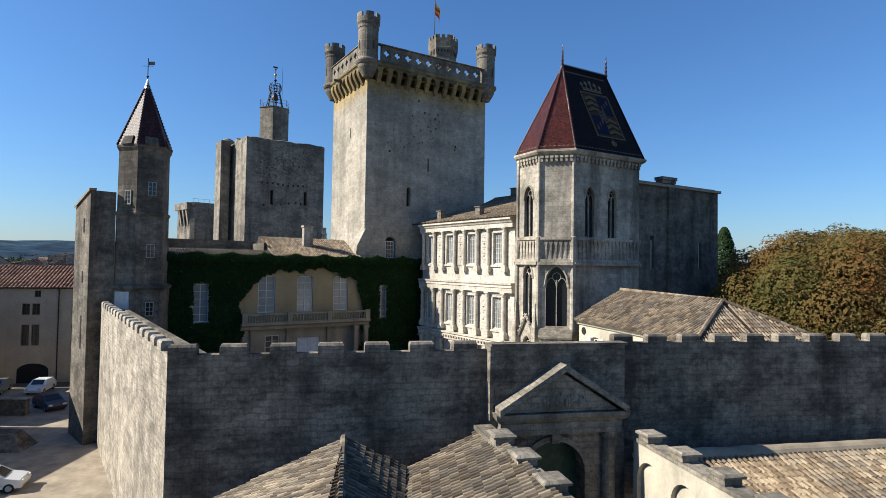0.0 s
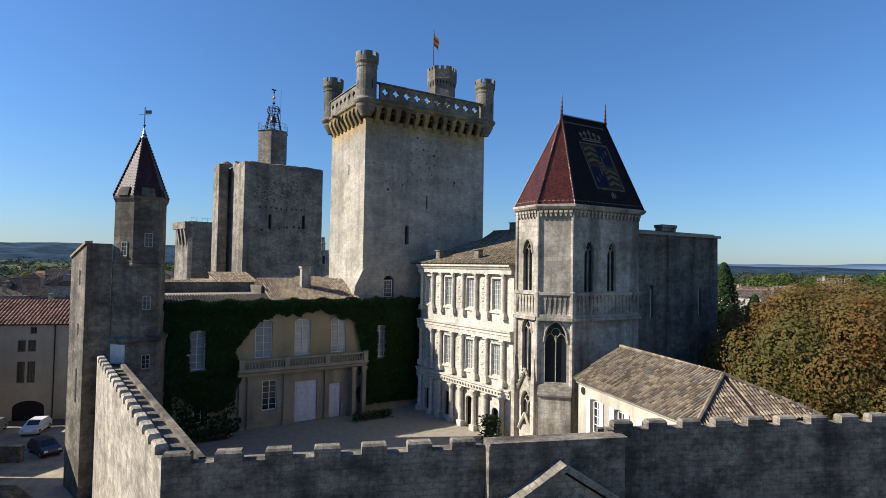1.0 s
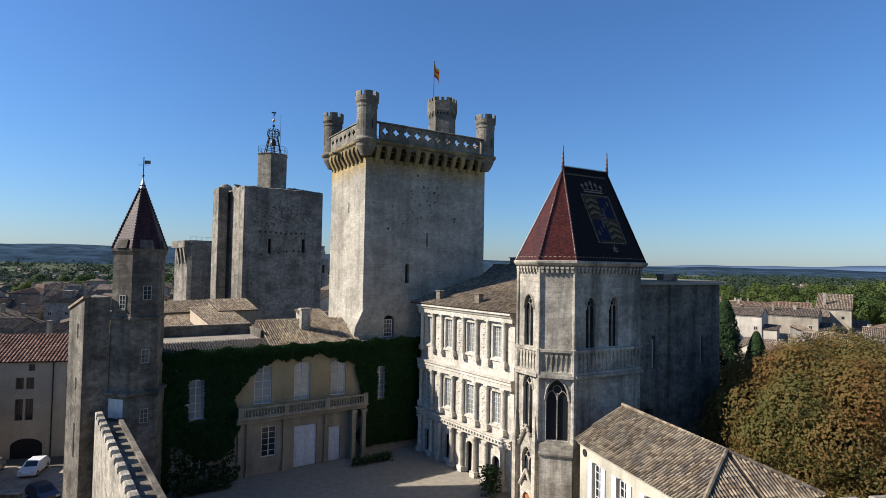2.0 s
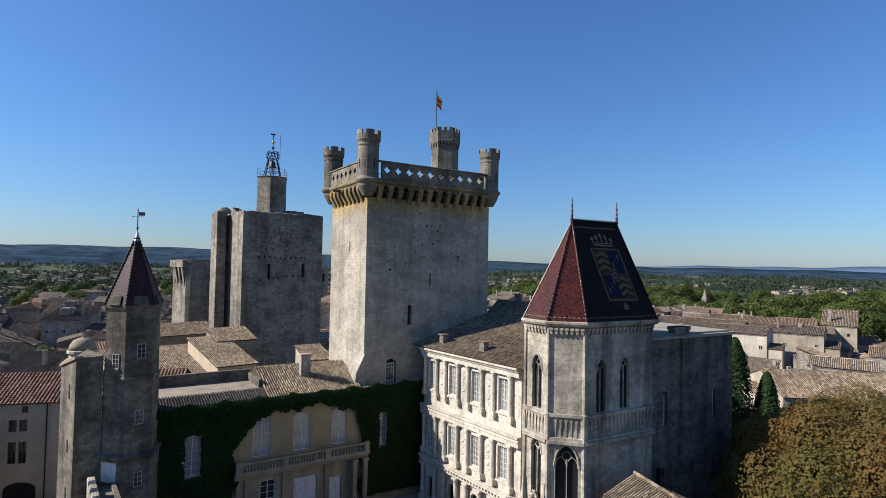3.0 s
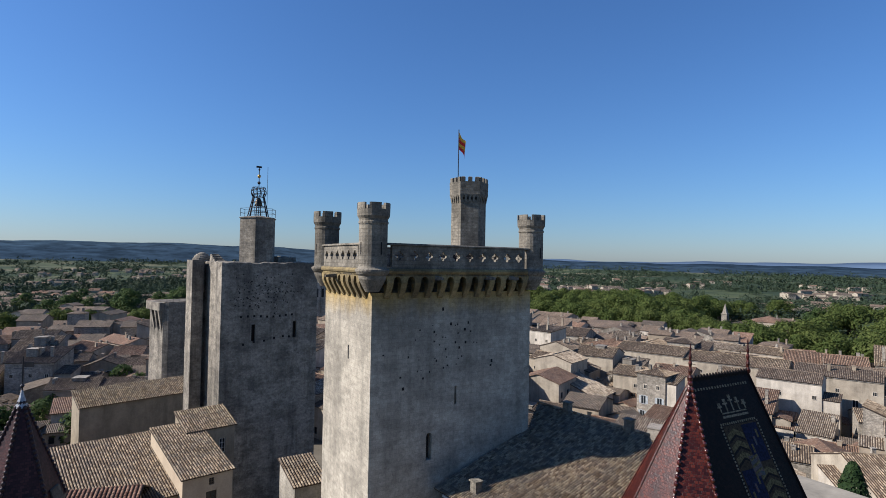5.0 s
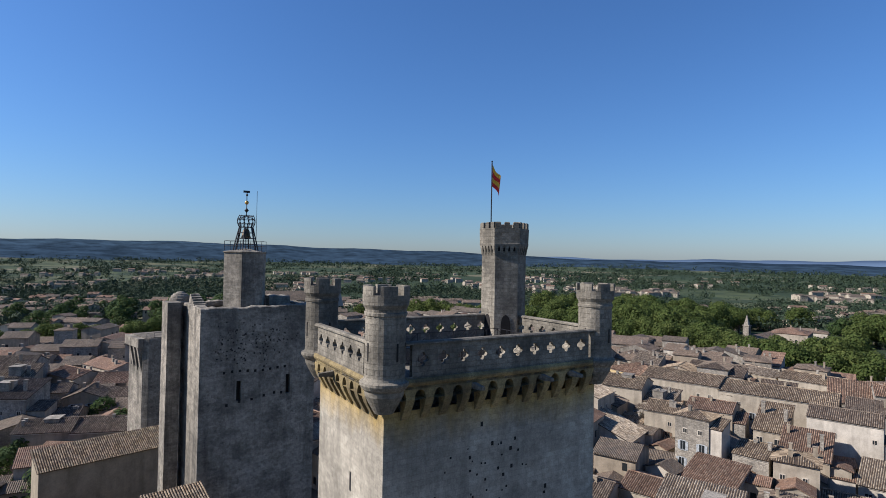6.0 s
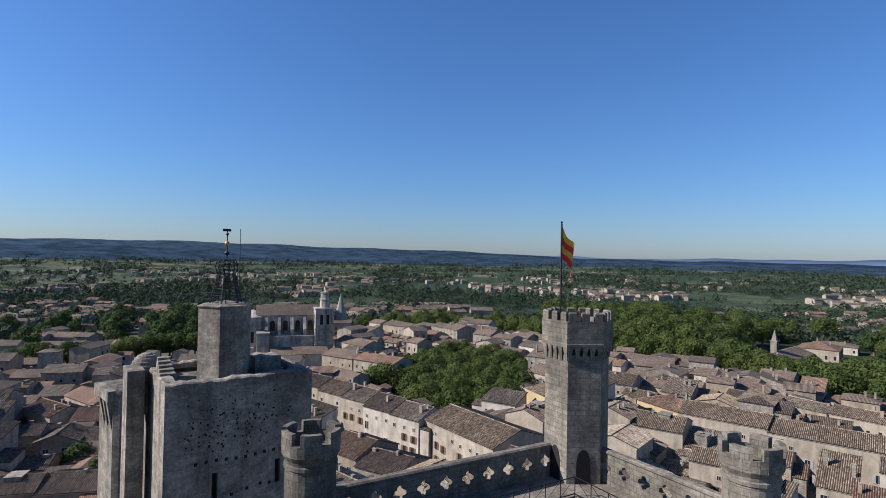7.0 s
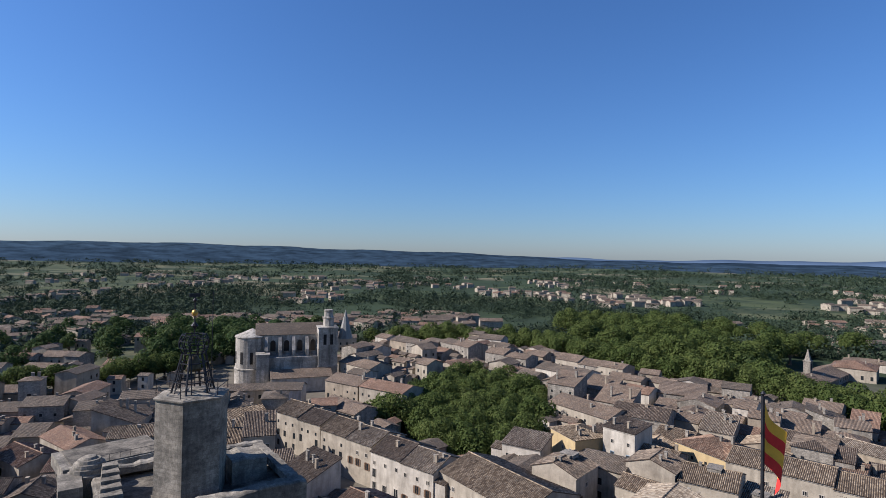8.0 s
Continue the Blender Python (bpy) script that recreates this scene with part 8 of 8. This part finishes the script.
def tree(name, label, x, y, z, height, radius, leaves, size, mat, seed, lumps=9, trunk=0.3, group="", dome=False):
    rng = random.Random(seed)
    t = thing(name, label, "tree", x, y, z, 0, group)
    g = Geo()
    fork = height * trunk
    r0 = radius * 0.06 + 0.1
    g.loft([[(r * math.cos(a * math.pi / 4) + dx, r * math.sin(a * math.pi / 4), zz) for a in range(8)] for r, zz, dx in ((r0 * 1.5, -0.5, 0), (r0 * 1.05, fork * 0.3, 0.05), (r0 * 0.85, fork, 0.12), (r0 * 0.35, height * 0.72, 0.2))])
    blobs = []
    if dome:
        # one broad dome, its outline broken up by many small lumps
        for i in range(lumps):
            zf = 1 - 1.75 * (i + 0.5) / lumps
            a, ring = 2.4 * i, math.sqrt(max(0.0, 1 - zf * zf))
            cz = fork + (height - fork) * 0.48
            k = 0.74 + rng.uniform(-0.06, 0.06)
            b = (radius * k * ring * math.cos(a), radius * k * ring * math.sin(a), cz + (height - cz) * k * zf, radius * rng.uniform(0.24, 0.34))
            blobs.append(b)
            g.beam((0.1, 0, fork), (b[0] * 0.9, b[1] * 0.9, b[2]), r0 * 0.3, 5, r0 * 0.06)
    for i in range(0 if dome else lumps):
        a = 2 * math.pi * i / lumps + rng.uniform(-0.4, 0.4)
        d = radius * rng.uniform(0.35, 0.68) if i < lumps - 2 else radius * 0.15
        zz = fork + (height - fork) * (rng.uniform(0.25, 0.62) if i < lumps - 2 else 0.68)
        b = (d * math.cos(a), d * math.sin(a), zz, radius * rng.uniform(0.36, 0.5))
        blobs.append(b)
        g.beam((0.1, 0, fork * rng.uniform(0.8, 1.1)), (b[0] * 0.85, b[1] * 0.85, zz), r0 * 0.42, 6, r0 * 0.12)
    part("trunk", g, BARK, t)
    c = Geo()
    crown_leaves(c, rng, blobs, leaves, size)
    tagged(part("crown", c, mat, t), kind="stuff")
    return t


def cypress(x, y, z, height, seed):
    rng = random.Random(seed)
    t = thing("cypress", "slim dark green cypress", "tree", x, y, z, 0, "cypresses")
    part("trunk", Geo().beam((0, 0, -0.3), (0, 0, height * 0.8), 0.16, 6, 0.05), BARK, t)
    c = Geo()
    def place():
        v = rng.random()
        r = height * 0.105 * math.sin(math.pi * min(1, v * 0.93 + 0.06)) ** 0.6 * rng.uniform(0.75, 1.1)
        a = rng.uniform(0, 6.283)
        return Vector((r * math.cos(a), r * math.sin(a), 0.4 + v * height)), Vector((math.cos(a), math.sin(a), 0.5))
    scatter_leaves(c, rng, 9000, place, 0.16)
    tagged(part("crown", c, DARKGREEN, t), kind="stuff")


tree("chestnut_tree", "large round chestnut tree turning autumn brown", 33.2, 45.8, -2.0, 17.6, 10.8, 230000, 0.105, AUTUMN, 4, 46, 0.12, dome=True)
cypress(36.2, 71, -2, 19, 1)
cypress(39.6, 70, -2, 15, 2)
cypress(42.6, 69, -2, 11.5, 3)

PLANES = [tree("plane_tree", "full green plane tree", -30 + 12 * i, 236 + 5 * i, -1.2, 14 - i, 7.5, 2500, 0.36, GREEN, 30 + i, 9, 0.22, "plane trees of the square") for i in range(3)]
MIXED = [tree("garden_tree", "green garden tree among the houses", -70 - 9 * i, 150 + 8 * i, -3, 9 + i, 5.0, 1250, 0.33, OLIVE, 40 + i, 7, 0.22, "garden trees") for i in range(3)]
tree_rng = random.Random(12)


def plant(kinds, spots, grow=(0.85, 1.15)):
    for x, y in spots:
        k = tree_rng.uniform(*grow)
        copy_thing(tree_rng.choice(kinds), pose(x, y, land(x, y) - 0.2, 0, 0, tree_rng.uniform(0, 360)) @ Matrix.Diagonal((k, k, k * tree_rng.uniform(0.9, 1.1), 1)))


SQUARE = [(-40, 246), (-29, 256), (-12, 300), (12, 302), (22, 268), (17, 232), (4, 206), (-8, 205), (-24, 220)]


def within(x, y, ring):
    hit = False
    for (ax, ay), (bx, by) in zip(ring, ring[1:] + ring[:1]):
        if (ay > y) != (by > y) and x < ax + (bx - ax) * (y - ay) / (by - ay):
            hit = not hit
    return hit


grove = []
for i in range(12):
    for k in range(16):
        x, y = -42 + 6.8 * i + (3.4 if k % 2 else 0) + tree_rng.uniform(-1.6, 1.6), 202 + 6.8 * k + tree_rng.uniform(-1.6, 1.6)
        if within(x, y, SQUARE):
            grove.append((x, y))
plant(PLANES, grove, (0.72, 0.95))
# the avenue of planes beyond the roofs
belt = []
for (ax, ay), (bx, by) in zip(AVENUE, AVENUE[1:]):
    count = round(math.hypot(bx - ax, by - ay) / 4.0)
    for i in range(count):
        u = (i + tree_rng.uniform(-0.3, 0.3)) / count
        side = (2.5, 10.0, 17.0)[i % 3] + tree_rng.uniform(-1.5, 1.5)
        belt.append((ax + (bx - ax) * u + 0.75 * side, ay + (by - ay) * u + 0.66 * side))
plant(PLANES, belt, (0.95, 1.2))
wood = [(tree_rng.uniform(70, 300), tree_rng.uniform(240, 560)) for _ in range(900)]
HALLS = [(150, 312, 22), (172, 334, 24), (184, 352, 20), (210, 372, 20)]
wood = [p for p in wood if 14 < beyond(*p) < 190 and not any(math.hypot(p[0] - a, p[1] - b) < r for a, b, r in HALLS) and noise.noise(Vector((p[0] * 0.012, p[1] * 0.012, 4.0))) > -0.22]
plant(PLANES, wood[:190], (1.05, 1.5))
plant(MIXED, wood[190:240], (1.0, 1.7))
plant(PLANES, [(-190 + 60 * i / 26 + tree_rng.uniform(-4, 4), 250 + 66 * i / 26 + tree_rng.uniform(-5, 5)) for i in range(27)], (0.7, 0.95))
plant(MIXED, [(tree_rng.uniform(-190, -95), tree_rng.uniform(335, 430)) for _ in range(60)], (1.1, 2.0))
plant(MIXED, [(tree_rng.uniform(-270, -130), tree_rng.uniform(300, 460)) for _ in range(50)], (0.9, 1.7))
plant(MIXED, [(-58, 84), (-64, 92), (-72, 86), (-80, 96), (-69, 78)], (1.0, 1.5))
plant(MIXED, [(tree_rng.uniform(-140, -60), tree_rng.uniform(110, 215)) for _ in range(22)], (0.5, 0.8))
plant(MIXED, [(tree_rng.uniform(40, 52), tree_rng.uniform(56, 75)) for _ in range(6)], (0.5, 0.8))
plant(MIXED, [(tree_rng.uniform(46, 74), tree_rng.uniform(80, 89)) for _ in range(12)], (0.6, 0.95))
plant(MIXED, [(tree_rng.uniform(-96, -72), tree_rng.uniform(104, 134)) for _ in range(12)], (0.7, 1.1))


def settled(x, y, dist):
    """Where the suburbs and hamlets of the plain lie."""
    return noise.noise(Vector((x * 0.006, y * 0.0035, 8.0))) > (0.14 if dist > 750 else -0.02)


def far_woods():
    """Woods, hedges and gardens of the plain."""
    rng = np.random.default_rng(9)
    verts = []
    n = 40000
    d = 330 + 3300 * rng.random(n) ** 1.55
    a = radians(90) + (rng.random(n) - 0.5) * 1.75
    for dist, ang in zip(d, a):
        x, y = float(dist * math.cos(ang)), 60 + float(dist * math.sin(ang))
        wooded = noise.noise(Vector((x * 0.0035, y * 0.0028, 1.0))) + 0.5 * noise.noise(Vector((x * 0.013, y * 0.010, 6.0)))
        hedge = abs(noise.noise(Vector((x * 0.009, y * 0.007, 5.0))))
        if wooded < (0.1 if dist > 900 else -0.05) and hedge > 0.03:
            continue
        if settled(x, y, dist) and rng.random() < 0.3:
            continue
        if (y < 400 and -240 < x < 130) or (x > -40 and beyond(x, y) < 100 and y < 420):
            continue
        h = float(4.0 + 7 * rng.random() ** 1.5) * (1 + dist / 3500)
        k = 56 if dist < 800 else 28 if dist < 1500 else 16
        u = rng.normal(size=(k, 3))
        u /= np.linalg.norm(u, axis=1)[:, None]
        c = np.array((x, y, land(x, y) + h * 0.5)) + u * np.array((h * 0.6, h * 0.6, h * 0.45))
        size = h * (0.17 if dist < 800 else 0.25 if dist < 1500 else 0.34)
        # leaf clumps that lie roughly along the surface of the crown
        flat = rng.uniform(-1, 1, size=(k, 3, 3)) * size
        flat -= 0.93 * (flat * u[:, None, :]).sum(2)[:, :, None] * u[:, None, :]
        verts.append((c[:, None, :] + flat).reshape(-1, 3))
    g = Geo()
    g.v = np.concatenate(verts).tolist()
    g.f = [(i, i + 1, i + 2) for i in range(0, len(g.v), 3)]
    tagged(part("far_woods", g, FARLEAF), "dark green woods and hedges on the plain", "woods", kind="stuff")


FARLEAF = foliage("far_leaves", ((0.021, 0.034, 0.023), (0.033, 0.049, 0.029), (0.058, 0.074, 0.036)), 0.1, 0.88, 0.02)
far_woods()


def far_houses():
    rng = random.Random(61)
    wall, roofs = Geo(), [Geo() for _ in range(3)]
    for _ in range(2300):
        d = 330 + 1500 * rng.random() ** 1.6
        a = radians(90) + rng.uniform(-0.8, 0.8)
        x, y = d * math.cos(a), 60 + d * math.sin(a)
        if (y < (470 if x < -60 else 410) and -260 < x < 170) or not settled(x, y, d) or (x > 10 and -5 < beyond(x, y) < 200):
            continue
        z = land(x, y)
        L, D, h = rng.uniform(8, 20), rng.uniform(7, 12), rng.uniform(4.5, 9.5)
        m = pose(x, y, z, 0, 0, rng.uniform(-40, 40))
        r = D * 0.16
        wall.add(Geo().loft([[(0, 0, -1), (0, D, -1), (0, D, h), (0, D / 2, h + r), (0, 0, h)], [(L, 0, -1), (L, D, -1), (L, D, h), (L, D / 2, h + r), (L, 0, h)]]), m)
        q = Geo()
        roof_slab(q, [(-0.3, -0.4, h), (L + 0.3, -0.4, h), (L + 0.3, D / 2, h + r + 0.2), (-0.3, D / 2, h + r + 0.2)])
        roof_slab(q, [(L + 0.3, D + 0.4, h), (-0.3, D + 0.4, h), (-0.3, D / 2, h + r + 0.2), (L + 0.3, D / 2, h + r + 0.2)])
        roofs[rng.choice((0, 0, 1, 1, 2))].add(q, m)
    t = thing("outlying_houses", "pale houses scattered over the plain", "houses", 0, 330, -9, 0, kind="stuff")
    back = Matrix.Translation((0, -330, 9))
    tagged(part("walls", wall, WALLS[0], t, m=back), kind="stuff")
    for roof, mat in zip(roofs, (TILE_FAR, TILE_FAR2, TILE_FAR3)):
        tagged(part("roofs", roof, mat, t, m=back), kind="stuff")


far_houses()
